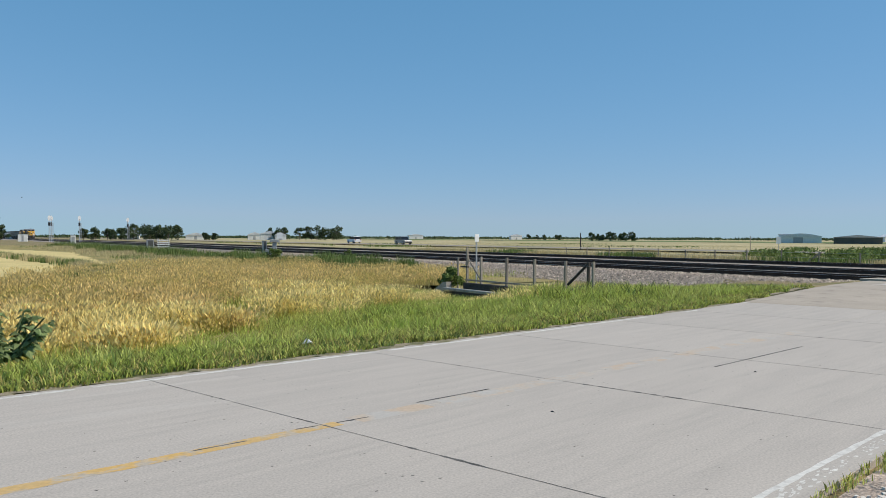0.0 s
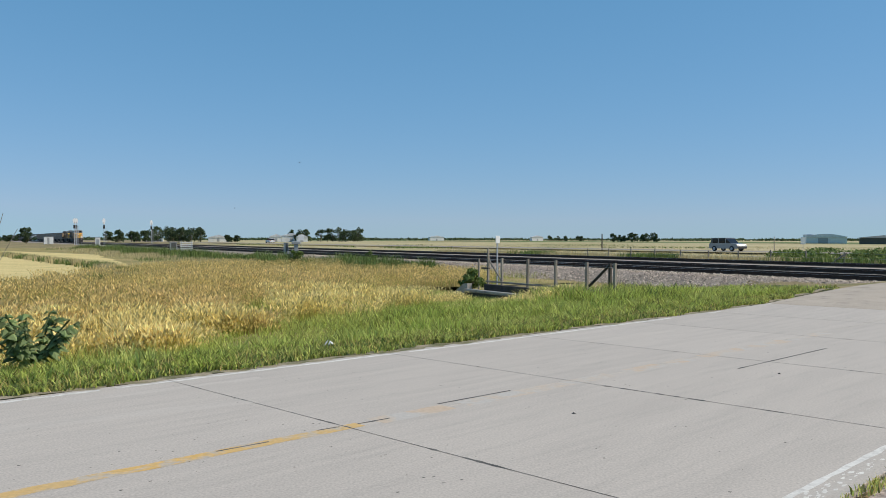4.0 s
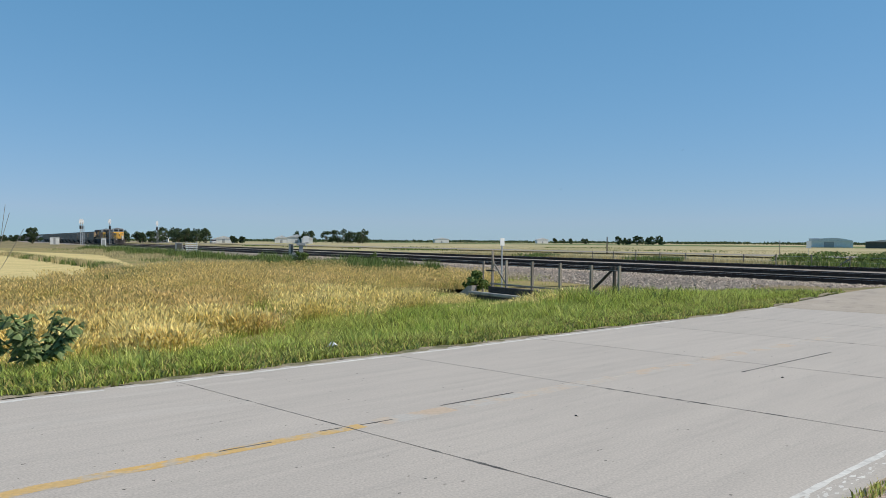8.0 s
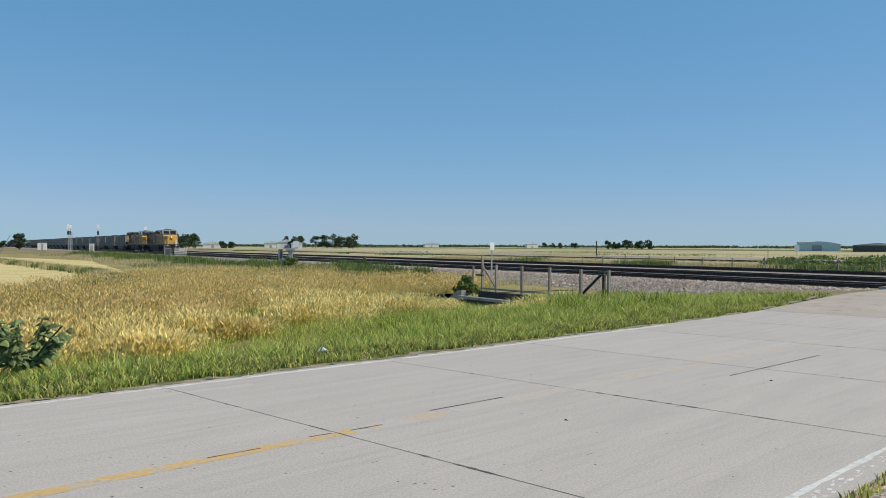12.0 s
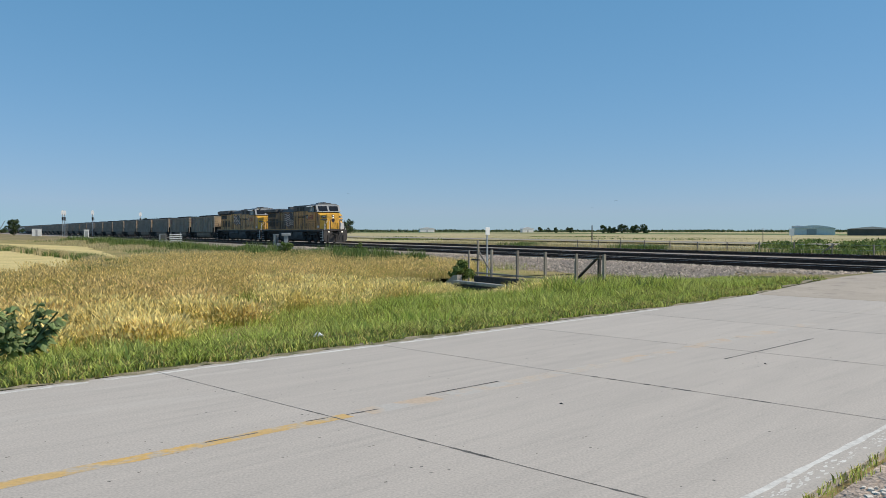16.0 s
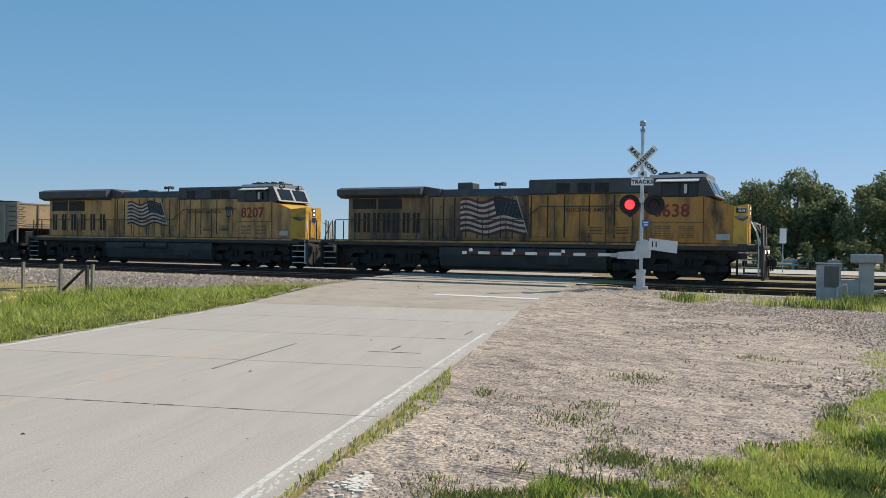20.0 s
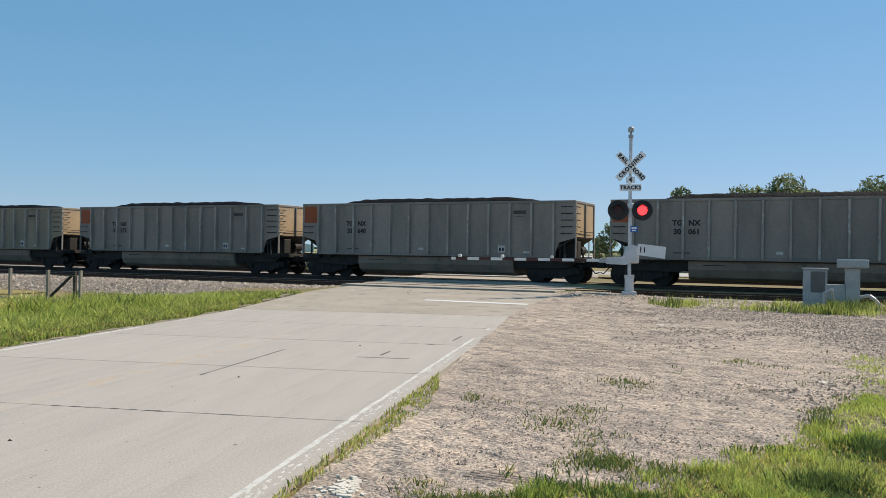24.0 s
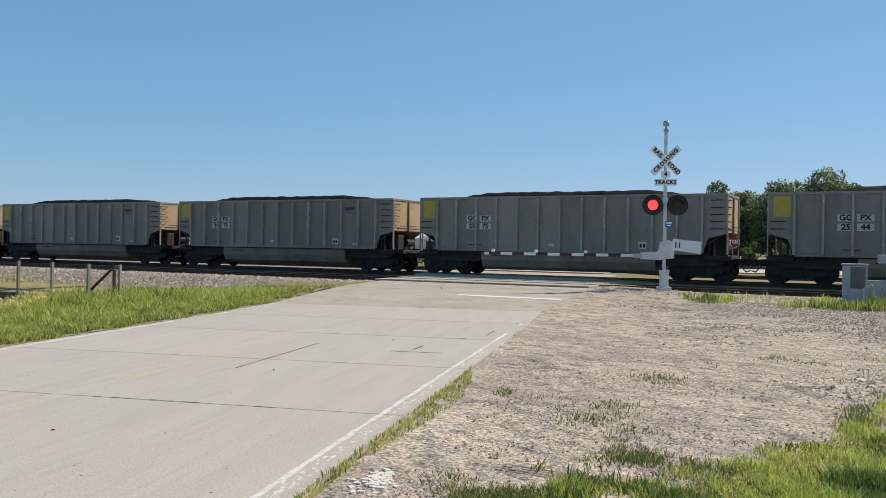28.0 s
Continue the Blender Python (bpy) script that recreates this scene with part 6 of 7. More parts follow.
def barn(at, w, dp, h, rise, wall, roof, label, doors=(), arch=False, name="farm_building"):
    b = thing(name, label, "building", at, "far buildings")
    part("wall", M().box(-w / 2, w / 2, -dp / 2, dp / 2, -0.5, h, 0.02), wall, b)
    n = 8 if arch else 2
    prof = [(-w / 2 - 0.3, h - 0.05)]
    for i in range(n + 1):
        t = i / n
        prof.append((-w / 2 - 0.3 + (w + 0.6) * t, h + 0.06 + rise * (math.sin(math.pi * t) if arch else 1 - abs(2 * t - 1))))
    prof.append((w / 2 + 0.3, h - 0.05))
    part("roof", M().prism(prof, 'y', -dp / 2 - 0.3, dp / 2 + 0.3), roof, b)
    for x0, x1, z1, mt in doors:
        part("door", M().box(x0, x1, -dp / 2 - 0.06, -dp / 2, 0.05, z1, 0.02), mt, b)
    return b


barn(pose(141, 233, -0.2, 0, 0, -22), 23, 16, 3.3, 1.7, wall_grey, roof_white, "wide pale metal hangar with a low arched roof", ((-7.5, -1.5, 2.7, black_metal), (-0.5, 9.5, 2.3, white_paint)), True)
barn(pose(161, 226, -0.2, 0, 0, -22), 5.5, 8, 3.6, 0.4, white_paint, roof_white, "small white metal building beside the hangar", ((-1, 1, 2.4, grey_case),))
barn(pose(161.0, 374.5, -0.3, 0, 0, -22), 17, 12, 3.0, 1.3, white_paint, roof_white, "low white farm building with an arched roof", ((-3, 1, 2.6, grey_case),), True)
barn(pose(154.5, 376.0, -0.3, 0, 0, -22), 5, 6, 3.9, 0.3, white_paint, roof_white, "narrow blue-grey building end beside a white one", ())
barn(pose(162.6, 326, -0.3, 0, 0, -25), 17, 10, 2.6, 0.9, shed_green, wall_grey, "low dark green shed with a pale roof", ())
for x, y, w, h, lb in ((-180, 480, 9, 2.8, "far white farmhouse among trees"), (-150, 505, 12, 2.6, "far white machine shed"), (-118, 520, 8, 3.2, "far white house with a pale roof"), (-100, 480, 11, 3.6, "far white barn with a pale roof"), (-92, 470, 6, 2.8, "far small white house"), (-240, 470, 12, 3.0, "far white shed beside a grove"), (-30, 900, 16, 4, "far pale farm building"), (300, 560, 12, 3.5, "far pale farm building"), (75, 860, 12, 4, "far pale farm building")):
    barn(pose(x, y, -0.3, 0, 0, 15), w, 7, h, 1.6, white_paint, roof_white, lb, ((-1, 0.6, 2.1, grey_case),))


# ---- trees ----
def leaf_cloud(rnd, blobs, count, size):
    """Many small leaf quads on and in a set of blobs (centre, radii)."""
    c = np.array([b[0] for b in blobs], float)
    r = np.array([b[1] for b in blobs], float)
    wgt = r.prod(1) ** 0.7
    k = rnd.choice(len(blobs), count, p=wgt / wgt.sum())
    v = rnd.normal(size=(count, 3))
    v /= np.linalg.norm(v, axis=1)[:, None]
    p = c[k] + v * r[k] * (rnd.uniform(0.25, 1.08, (count, 1)) ** 0.45)
    u = rnd.normal(size=(count, 3))
    u /= np.linalg.norm(u, axis=1)[:, None]
    w = np.cross(u, rnd.normal(size=(count, 3)))
    w /= np.linalg.norm(w, axis=1)[:, None]
    s = size * rnd.uniform(0.6, 1.3, (count, 1))
    q = np.stack([p - u * s, p + w * s * 0.45, p + u * s, p - w * s * 0.45], 1).reshape(-1, 3)
    return q, np.arange(count * 4).reshape(-1, 4)


def tree(at, h, label, seed, leaves=2600, size=0.16, material=None, spread=0.36, cedar=False):
    rnd = np.random.RandomState(seed)
    t = thing("tree", label, "tree", at, "trees")
    tr = M()
    tr.cyl((0, 0, -0.3), (0.05 * h * rnd.uniform(-1, 1), 0.05 * h * rnd.uniform(-1, 1), h * 0.45), h * 0.028, 8, h * 0.014)
    blobs = []
    n = 16
    for i in range(n):
        f = rnd.uniform(0.16, 0.95)
        wide = spread * h * (math.sin(math.pi * min(1, f * 0.8 + 0.15)) if not cedar else (1.05 - f))
        a = rnd.uniform(0, 2 * math.pi)
        rr = wide * rnd.uniform(0.3, 1.0)
        cpos = (rr * math.cos(a), rr * math.sin(a), f * h * 0.93)
        br = h * rnd.uniform(0.08, 0.17)
        blobs.append((cpos, (br * 1.15, br * 1.15, br * 0.9)))
        tr.cyl((0, 0, h * min(0.4, f * 0.6)), cpos, h * 0.009, 5, h * 0.003)
    part("trunk", tr, bark, t)
    q, f = leaf_cloud(rnd, blobs, leaves, size)
    part("crown", np_mesh("crown", q, [f]), material or leaf, t, "uneven green crown")
    return t


rt = random.Random(11)
for i, (yaw, dist, h) in enumerate(((46.5, 96, 5.6), (48.2, 86, 7.0), (49.8, 80, 8.0), (51.0, 84, 8.4), (52.6, 78, 8.0), (54.0, 83, 8.2), (55.6, 77, 8.6), (57.2, 82, 7.8), (58.8, 76, 8.0), (60.5, 80, 8.3), (62.5, 77, 7.6), (65, 80, 8), (50.4, 92, 7.4), (53.4, 92, 8.6), (56.5, 92, 8.8), (60, 92, 8.2))):
    a = radians(yaw)
    tree(pose(math.sin(a) * dist, math.cos(a) * dist, -0.05, 0, 0, rt.uniform(0, 360)), h, "leafy green roadside tree in a dense row", 100 + i, 5200, 0.19, spread=0.33)
for i, (yaw, dist, h) in enumerate(((49, 74, 2.6), (51.5, 72, 2.2), (54, 71, 2.8), (56.5, 71, 2.4), (59, 70, 2.6), (61.5, 70, 2.4))):
    a = radians(yaw)
    s = tree(pose(math.sin(a) * dist, math.cos(a) * dist, -0.05, 0, 0, rt.uniform(0, 360)), h, "dark green shrub below the trees", 130 + i, 1300, 0.13, spread=0.6)
    s.name = "shrub"
    s["category"] = "shrub"
for i, (x, y, h) in enumerate(((82.2, 83.0, 6.0), (87.0, 79.0, 5.0), (125.5, 172, 5.6), (93.5, 96.8, 4.2))):
    tree(pose(x, y, -0.1), h, "lone green tree beyond the railway", 150 + i, 1500, 0.2, spread=0.3)
# groves on the horizon, tree by tree
for i, (x0, x1, dist, h0, h1, n) in enumerate(((-0.575, -0.545, 520, 3, 4.5, 5), (-0.435, -0.395, 420, 5, 7, 5), (-0.392, -0.345, 470, 6, 10, 10), (-0.35, -0.315, 455, 6, 8.5, 8), (-0.29, -0.27, 480, 4, 6, 3), (-0.21, -0.185, 470, 6, 8, 4), (-0.175, -0.12, 500, 6, 10, 9), (0.175, 0.235, 560, 5, 7, 9), (0.10, 0.15, 800, 5, 6, 5))):
    for k in range(n):
        f = (k + rt.uniform(0.1, 0.9)) / n
        tx = x0 + (x1 - x0) * f
        dd = dist * rt.uniform(0.94, 1.06)
        tree(pose(tx * dd, dd, -0.4, 0, 0, rt.uniform(0, 360)), rt.uniform(h0, h1), "distant dark green tree of a farm grove", 200 + i * 20 + k, 420, 0.6, leaf_far, spread=0.42)
tree(pose(-164.8, 308.9, -0.4), 6.4, "round dark green tree standing alone in the field", 199, 1600, 0.34, leaf_far, spread=0.5)
rnd = np.random.RandomState(4)
blobs = []
for k in range(900):
    yaw = radians(rnd.uniform(-40, 75))
    dist = rnd.uniform(1000, 1700)
    if rnd.uniform() < 0.4:
        continue
    w = rnd.uniform(8, 26)
    hh = rnd.uniform(0.4, 1.5) * (dist / 1200)
    blobs.append(((math.sin(yaw) * dist, math.cos(yaw) * dist, hh * 0.8), (w, w, hh)))
q, f = leaf_cloud(rnd, blobs, 22000, 2.2)
tagged(part("far_woods", np_mesh("far_woods", q, [f]), leaf_far), "thin dark tree line along the horizon", "woods", kind="stuff")


def wave(p, scale, seed):
    return np.array([noise.noise((float(x) * scale, float(y) * scale, seed)) for x, y in p])


# ---- grass and weeds ----
def blades(name, xy, height, width, material, label, seed, lean=0.35, sink=0.02, heads=None, category="grass", z_of=ground_z, lump=0.0, grow=None, slim=False, head=(1.25, 0.22)):
    """Bent grass blades; heads: material of a seed head on each tip; grow: height factor of each; slim: one face a blade."""
    rnd = np.random.RandomState(seed)
    n = len(xy)
    x, y = xy[:, 0], xy[:, 1]
    z = z_of(x, y) - sink
    h = height * rnd.uniform(0.55, 1.25, n)
    if lump:
        h = h * np.clip(0.95 + 1.3 * wave(xy, lump, 3.3) + 1.0 * wave(xy, lump * 3, 6.6), 0.4, 1.35)
    if grow is not None:
        h = h * grow
    a = rnd.uniform(0, 2 * np.pi, n)
    dx, dy = np.cos(a), np.sin(a)
    b = rnd.uniform(0, 2 * np.pi, n)
    le = lean * h * rnd.uniform(0.2, 1.2, n)
    lx, ly = np.cos(b) * le, np.sin(b) * le
    w = width * rnd.uniform(0.6, 1.4, n) / 2
    p0 = np.stack([x - dx * w, y - dy * w, z], -1)
    p1 = np.stack([x + dx * w, y + dy * w, z], -1)
    p2 = np.stack([x + lx * 0.35 + dx * w * 0.8, y + ly * 0.35 + dy * w * 0.8, z + h * 0.6], -1)
    p3 = np.stack([x + lx * 0.35 - dx * w * 0.8, y + ly * 0.35 - dy * w * 0.8, z + h * 0.6], -1)
    p4 = np.stack([x + lx, y + ly, z + h], -1)
    if slim:
        me = np_mesh(name, np.stack([p0, p1, p4], 1).reshape(-1, 3), [np.arange(n * 3).reshape(-1, 3)])
    else:
        i = np.arange(n)[:, None] * 5
        me = np_mesh(name, np.stack([p0, p1, p2, p3, p4], 1).reshape(-1, 3), [i + np.array([[0, 1, 2, 3]]), i + np.array([[3, 2, 4]])])
    ob = part(name, me, material)
    tagged(ob, label, category, kind="stuff")
    if heads:
        hw = width * head[0]
        t = np.stack([x + lx, y + ly, z + h], -1)
        up = np.stack([lx * 0.5, ly * 0.5, h * head[1]], -1)
        e = np.stack([dx * hw, dy * hw, 0 * h], -1)
        verts = np.stack([t - up * 0.2, t + up * 0.35 + e, t + up, t + up * 0.35 - e], 1).reshape(-1, 3)
        oh = part("seed_head", np_mesh("seed_head", verts, [np.arange(n * 4).reshape(-1, 4)]), heads, ob, "pale seed heads")
        tagged(oh, kind="stuff")
    return ob


gr_rnd = np.random.RandomState(21)


def scatter(n, a0, a1, b0, b1, clump=5, spread=0.07, near=None):
    """Points in road coordinates, in clumps; denser towards b0 if near is set."""
    m = n // clump
    a = gr_rnd.uniform(a0, a1, m)
    t = gr_rnd.uniform(0, 1, m)
    b = b0 + (b1 - b0) * (t ** near if near else t)
    p = np.stack([a * RA.x + b * RB.x, a * RA.y + b * RB.y], -1)
    p = np.repeat(p, clump, 0) + gr_rnd.normal(0, spread, (m * clump, 2))
    return p


def along(p):
    return p @ np.array(RA), p @ np.array(RB), p @ np.array(TN), p @ np.array(TB)


def verge_edge(a):
    """How far the mown green verge reaches from the road."""
    return 11.3 + 0.41 * np.clip(a, 0, 22) + 0.5 * np.sin(a * 0.7) - 0.35 * np.cos(a * 1.9)


p = scatter(230000, -9, 27, 8.98, 20.5, 6, 0.06, 1.25)
a, b, d, s = along(p)
fade = 1 - 0.75 * smooth(a, 21.5, 25.5)
p = p[(b < verge_edge(a)) & (d < 24.5 - 0.5 * np.sin(s)) & ~((d > 14.6) & (b > 15.2)) & (b > 9.05 + 0.12 * np.sin(a * 3.1) + 0.5 * smooth(a, 20, 25)) & (gr_rnd.uniform(0, 1, len(p)) < fade)]
a, b, d, s = along(p)
blades("verge_grass", p, 0.13, 0.022, grass_green, "short green grass verge beside the road", 31, 0.9, -0.012, lump=1.6, grow=(0.75 + 0.75 * smooth(b, 9.3, 12.5)) * (1 - 0.6 * smooth(d, 11.5, 13.5) * smooth(b, 12.5, 14.0)))
# dark leaves add painted shade in the gaps of the verge grass
blades("verge_undergrowth", p[::3] + 0.02, 0.09, 0.018, grass_dark, "low leaves under the verge grass, darkened for shade", 131, 1.0, -0.012)
blades("verge_dry_blades", p[::6] - 0.02, 0.12, 0.015, grass_brown, "dry straw blades in the verge", 132, 0.9, -0.012)
p = scatter(70000, -9, 24, 10.0, 20.0, 9, 0.10, 1.0)
a, b, d, s = along(p)
p = p[(b < verge_edge(a) + 0.4) & (d < 23.5) & ~((d > 11.8) & (b > 13.6)) & (wave(p, 0.5, 2.0) > -0.12)]
blades("verge_tall_grass", p, 0.23, 0.021, grass_lime, "taller green grass tufts in the verge", 32, 0.7, 0.0, lump=1.2)
p = scatter(24000, 14, 27, 9.3, 15.5, 8, 0.10)
a, b, d, s = along(p)
p = p[(d < 24.6) & (d > 13.5) & (b > 9.5 + 0.9 * smooth(a, 19, 24)) & (a < 24.6)]
a, b, d, s = along(p)
grow = (0.55 + 0.75 * smooth(b, 9.8, 12.5)) * (1 - 0.65 * smooth(a, 20.5, 24.5))
blades("bank_lime_grass", p[::3] + 0.03, 0.27, 0.018, grass_lime, "bright lime grass on the bank near the crossing", 133, 0.6, lump=0.9, grow=grow[::3])
blades("bank_grass", p, 0.27, 0.026, grass_green, "lush green grass on the bank near the crossing", 33, 0.55, lump=0.9, grow=grow)
p = scatter(9000, 14, 22, 10.2, 14.5, 8, 0.12)
a, b, d, s = along(p)
p = p[(d > 15.5) & (d < 22.5) & (b > 11.6) & (wave(p, 0.45, 5.0) > -0.1)]
blades("dark_weeds", p, 0.42, 0.032, grass_dark, "dark green weeds on the bank", 34, 0.5, lump=0.9)


def golden(n, d0, d1, y0, y1, clump, spread):
    """Points in the open field left of the road, within a fan seen from the road."""
    m = n // clump
    r = np.exp(gr_rnd.uniform(np.log(d0), np.log(d1), m))
    yaw = np.radians(gr_rnd.uniform(y0, y1, m))
    p = np.stack([-np.sin(yaw) * r, np.cos(yaw) * r], -1)
    return np.repeat(p, clump, 0) + gr_rnd.normal(0, 1, (m * clump, 2)) * spread * np.repeat(r, clump)[:, None]


def in_field(p, margin=0.0):
    a, b, d, s = along(p)
    inside = (b > verge_edge(a) - 0.3 + margin) & (d < 25.5) & ~((d > 13.5) & (s < 30.5)) & ~((d > 11.6) & (s < 28.0))
    cut = (p[:, 0] < -19.2 - 0.02 * p[:, 1]) & (p[:, 1] > 30.5)
    return inside & ~(cut & (p[:, 1] < 60 - 1.6 * (p[:, 0] + 20)))


def pale_reach(p):
    """How far from the road corner the pale golden stalks reach before the tawny ones take over."""
    yaw = np.degrees(np.arctan2(-p[:, 0], p[:, 1]))
    return 33 - 0.42 * np.clip(yaw, 0, 40) + 5 * wave(p, 0.12, 2.5) + 3 * wave(p, 0.5, 7.5)


p = golden(260000, 12.0, 40, -4, 34, 5, 0.006)
p = p[in_field(p)]
p = p[(np.hypot(p[:, 0], p[:, 1]) < pale_reach(p)) & (wave(p, 0.22, 9.0) > -0.30)]
blades("golden_grass", p, 0.36, 0.014, straw_green, "ripe golden grass with pale seed heads", 35, 0.28, heads=seed_mat, lump=0.9, slim=True, head=(1.5, 0.19))
p2 = golden(230000, 16.0, 66, -2, 36, 5, 0.006)
p2 = p2[in_field(p2)]
r2 = np.hypot(p2[:, 0], p2[:, 1])
p2 = p2[(r2 > pale_reach(p2) - 2.5) | (wave(p2, 0.2, 4.0) > 0.42)]
blades("brown_grass", p2, 0.36, 0.016, grass_brown, "dry tawny grass in the field", 36, 0.32, heads=tawny_seed, lump=0.8, slim=True, head=(1.3, 0.18))
p3 = golden(90000, 12.0, 46, -5, 36, 6, 0.008)
p3 = p3[in_field(p3, -0.6)]
w = wave(p3, 0.3, 6.0) - 0.012 * np.maximum(np.hypot(p3[:, 0], p3[:, 1]) - 22, 0)
blades("field_green", p3[w > -0.22], 0.34, 0.014, grass_green, "green grass growing among the golden stalks", 37, 0.45, lump=0.8)
p4 = golden(40000, 44.0, 190, 3, 42, 5, 0.004)
p4 = p4[in_field(p4)]
w = wave(p4, 0.06, 6.0)
blades("far_field_grass", p4[w > -0.15], 0.42, 0.05, pale_straw, "dry tan grass in the far part of the field", 137, 0.45, slim=True)
blades("far_field_green", p4[w <= -0.15], 0.42, 0.05, grass_dark, "green weeds in the far part of the field", 138, 0.45, slim=True)
# weeds along the foot of the ballast and the ditch
m = 4200
s = 44 + 140 * gr_rnd.uniform(0, 1, m) ** 1.4
d = gr_rnd.uniform(18.5, 26.4, m)
p = np.repeat(np.stack([d * TN.x + s * TB.x, d * TN.y + s * TB.y], -1), 8, 0) + gr_rnd.normal(0, 0.3, (m * 8, 2))
dd = p @ np.array(TN)
w = wave(p, 0.12, 11.0) + 0.5 * wave(p, 0.45, 3.0) + 0.34 - 0.2 * np.abs(dd - 23.2)
blades("ditch_weeds", p[w > 0.0], 0.72, 0.05, grass_dark, "dark weeds along the ditch below the tracks", 38, 0.4, lump=0.25)
blades("ditch_green", p[(w > 0.1)][::3] + 0.05, 0.5, 0.04, straw_green, "green weeds along the ditch below the tracks", 338, 0.4, lump=0.25, slim=True)
blades("ditch_grass", p[w <= 0.0], 0.32, 0.035, pale_straw, "dry grass along the ditch below the tracks", 39, 0.45, slim=True)


blobs = []
for k in range(70):
    sb, db = 46 + 85 * gr_rnd.uniform() ** 1.3, gr_rnd.normal(23.2, 0.9)
    x, y = track_xy(db, sb)
    rr = gr_rnd.uniform(0.4, 1.0)
    blobs.append(((x, y, float(ground_z(x, y)) + 0.15), (rr, rr, gr_rnd.uniform(0.3, 0.65))))
q, f = leaf_cloud(np.random.RandomState(72), blobs, 9000, 0.10)
tagged(part("ditch_brush", np_mesh("ditch_brush", q, [f]), grass_dark), "low dark green brush along the ditch below the tracks", "weeds", kind="stuff")


def bed_z(x, y):
    """Height of the ballast shoulder beside the near track."""
    return -0.7 + 0.67 * np.clip((x * TN.x + y * TN.y - 26.0) / 2.9, 0, 1)


m = 3400
s = 36 + 170 * gr_rnd.uniform(0, 1, m) ** 1.3
d = gr_rnd.uniform(25.6, 28.3, m) - 0.9 * (1 - smooth(s, 36, 55))
p = np.repeat(np.stack([d * TN.x + s * TB.x, d * TN.y + s * TB.y], -1), 6, 0) + gr_rnd.normal(0, 0.25, (m * 6, 2))
w = wave(p, 0.2, 41.0)
blades("shoulder_grass", p[w > -0.15], 0.2, 0.035, pale_straw, "short dry grass on the ballast shoulder", 141, 0.6, z_of=bed_z, slim=True)
blades("shoulder_weeds", p[w <= -0.15], 0.2, 0.035, grass_green, "short olive weeds on the ballast shoulder", 142, 0.6, z_of=bed_z, slim=True)
m = 900
s = gr_rnd.uniform(13, 29, m)
d = gr_rnd.uniform(17.5, 25.5, m)
p = np.repeat(np.stack([d * TN.x + s * TB.x, d * TN.y + s * TB.y], -1), 8, 0) + gr_rnd.normal(0, 0.2, (m * 8, 2))
a, b, dd, ss = along(p)
blades("bank_olive_grass", p[b > 13.0][::2] + 0.05, 0.12, 0.02, grass_green, "olive grass between the culvert and the ballast", 140, 0.6)
blades("dry_bank_grass", p[b > 13.0][1::2], 0.12, 0.02, grass_gold, "dry grass between the culvert and the ballast", 40, 0.5)
# a hedge of weeds along the far side of the cut stubble
hp = []
for (x0, y0), (x1, y1), k in (((-16.6, 41.5), (-26, 58), 260), ((-26, 58), (-58, 102), 420), ((-17.5, 32.5), (-16.6, 41.5), 60)):
    t = gr_rnd.uniform(0, 1, k)
    hp.append(np.stack([x0 + (x1 - x0) * t, y0 + (y1 - y0) * t], -1) + gr_rnd.normal(0, 0.35, (k, 2)))
hp = np.concatenate(hp)
p = np.repeat(hp, 12, 0) + gr_rnd.normal(0, 0.22, (len(hp) * 12, 2))
w = wave(p, 0.3, 31.0)
blades("stubble_hedge", p[w > 0.05], 0.5, 0.05, grass_dark, "dark weeds along the edge of the cut field", 61, 0.45)
blades("stubble_dry_hedge", p[w <= 0.05], 0.5, 0.04, pale_straw, "dry weeds along the edge of the cut field", 62, 0.5)
# tall dry and green weeds in front of the culvert railing
m = 2200
s = gr_rnd.uniform(17.5, 29.0, m)
d = 11.3 + gr_rnd.uniform(0, 1, m) * 4.1
p = np.repeat(np.stack([d * TN.x + s * TB.x, d * TN.y + s * TB.y], -1), 8, 0) + gr_rnd.normal(0, 0.12, (m * 8, 2))
a, b, dd, ss = along(p)
w = wave(p, 0.5, 21.0)
ok = (dd < 15.7) & (b > 10.6)
grow = 0.7 + 0.25 * smooth(dd, 12.4, 14.8) + 0.9 * smooth(-ss, -21.0, -18.5) * smooth(dd, 13, 14.5)
blades("culvert_weeds", p[ok & (w > -0.05)], 0.25, 0.014, grass_gold, "tall dry weeds below the culvert railing", 51, 0.6, heads=seed_mat, grow=grow[ok & (w > -0.05)], head=(0.9, 0.2))
blades("culvert_grass", p[ok & (w <= 0.12)], 0.22, 0.016, grass_lime, "tall green grass below the culvert railing", 52, 0.4)
# right side: strip before the tracks, slab edge, corner patch
m = 4200
s = gr_rnd.uniform(-40, 6.3, m)
d = 24.0 + gr_rnd.uniform(0, 1, m) * 3.6 - 0.02 * s
p = np.repeat(np.stack([d * TN.x + s * TB.x, d * TN.y + s * TB.y], -1), 9, 0) + gr_rnd.normal(0, 0.12, (m * 9, 2))
w = wave(p, 0.35, 3.0)
a, b, dd, ss = along(p)
ok = (b < -2.3 + 1.2 * w) & (w > -0.6 + 0.45 * (dd < 24.6))
blades("trackside_grass", p[ok & (w > -0.35)], 0.21, 0.016, grass_green, "green grass strip in front of the tracks", 41, 0.5, -0.02, lump=0.8)
blades("trackside_weeds", p[ok & (w > 0.02)][::2], 0.30, 0.02, grass_dark, "taller green weeds in front of the tracks", 42, 0.45, -0.02, lump=0.6)
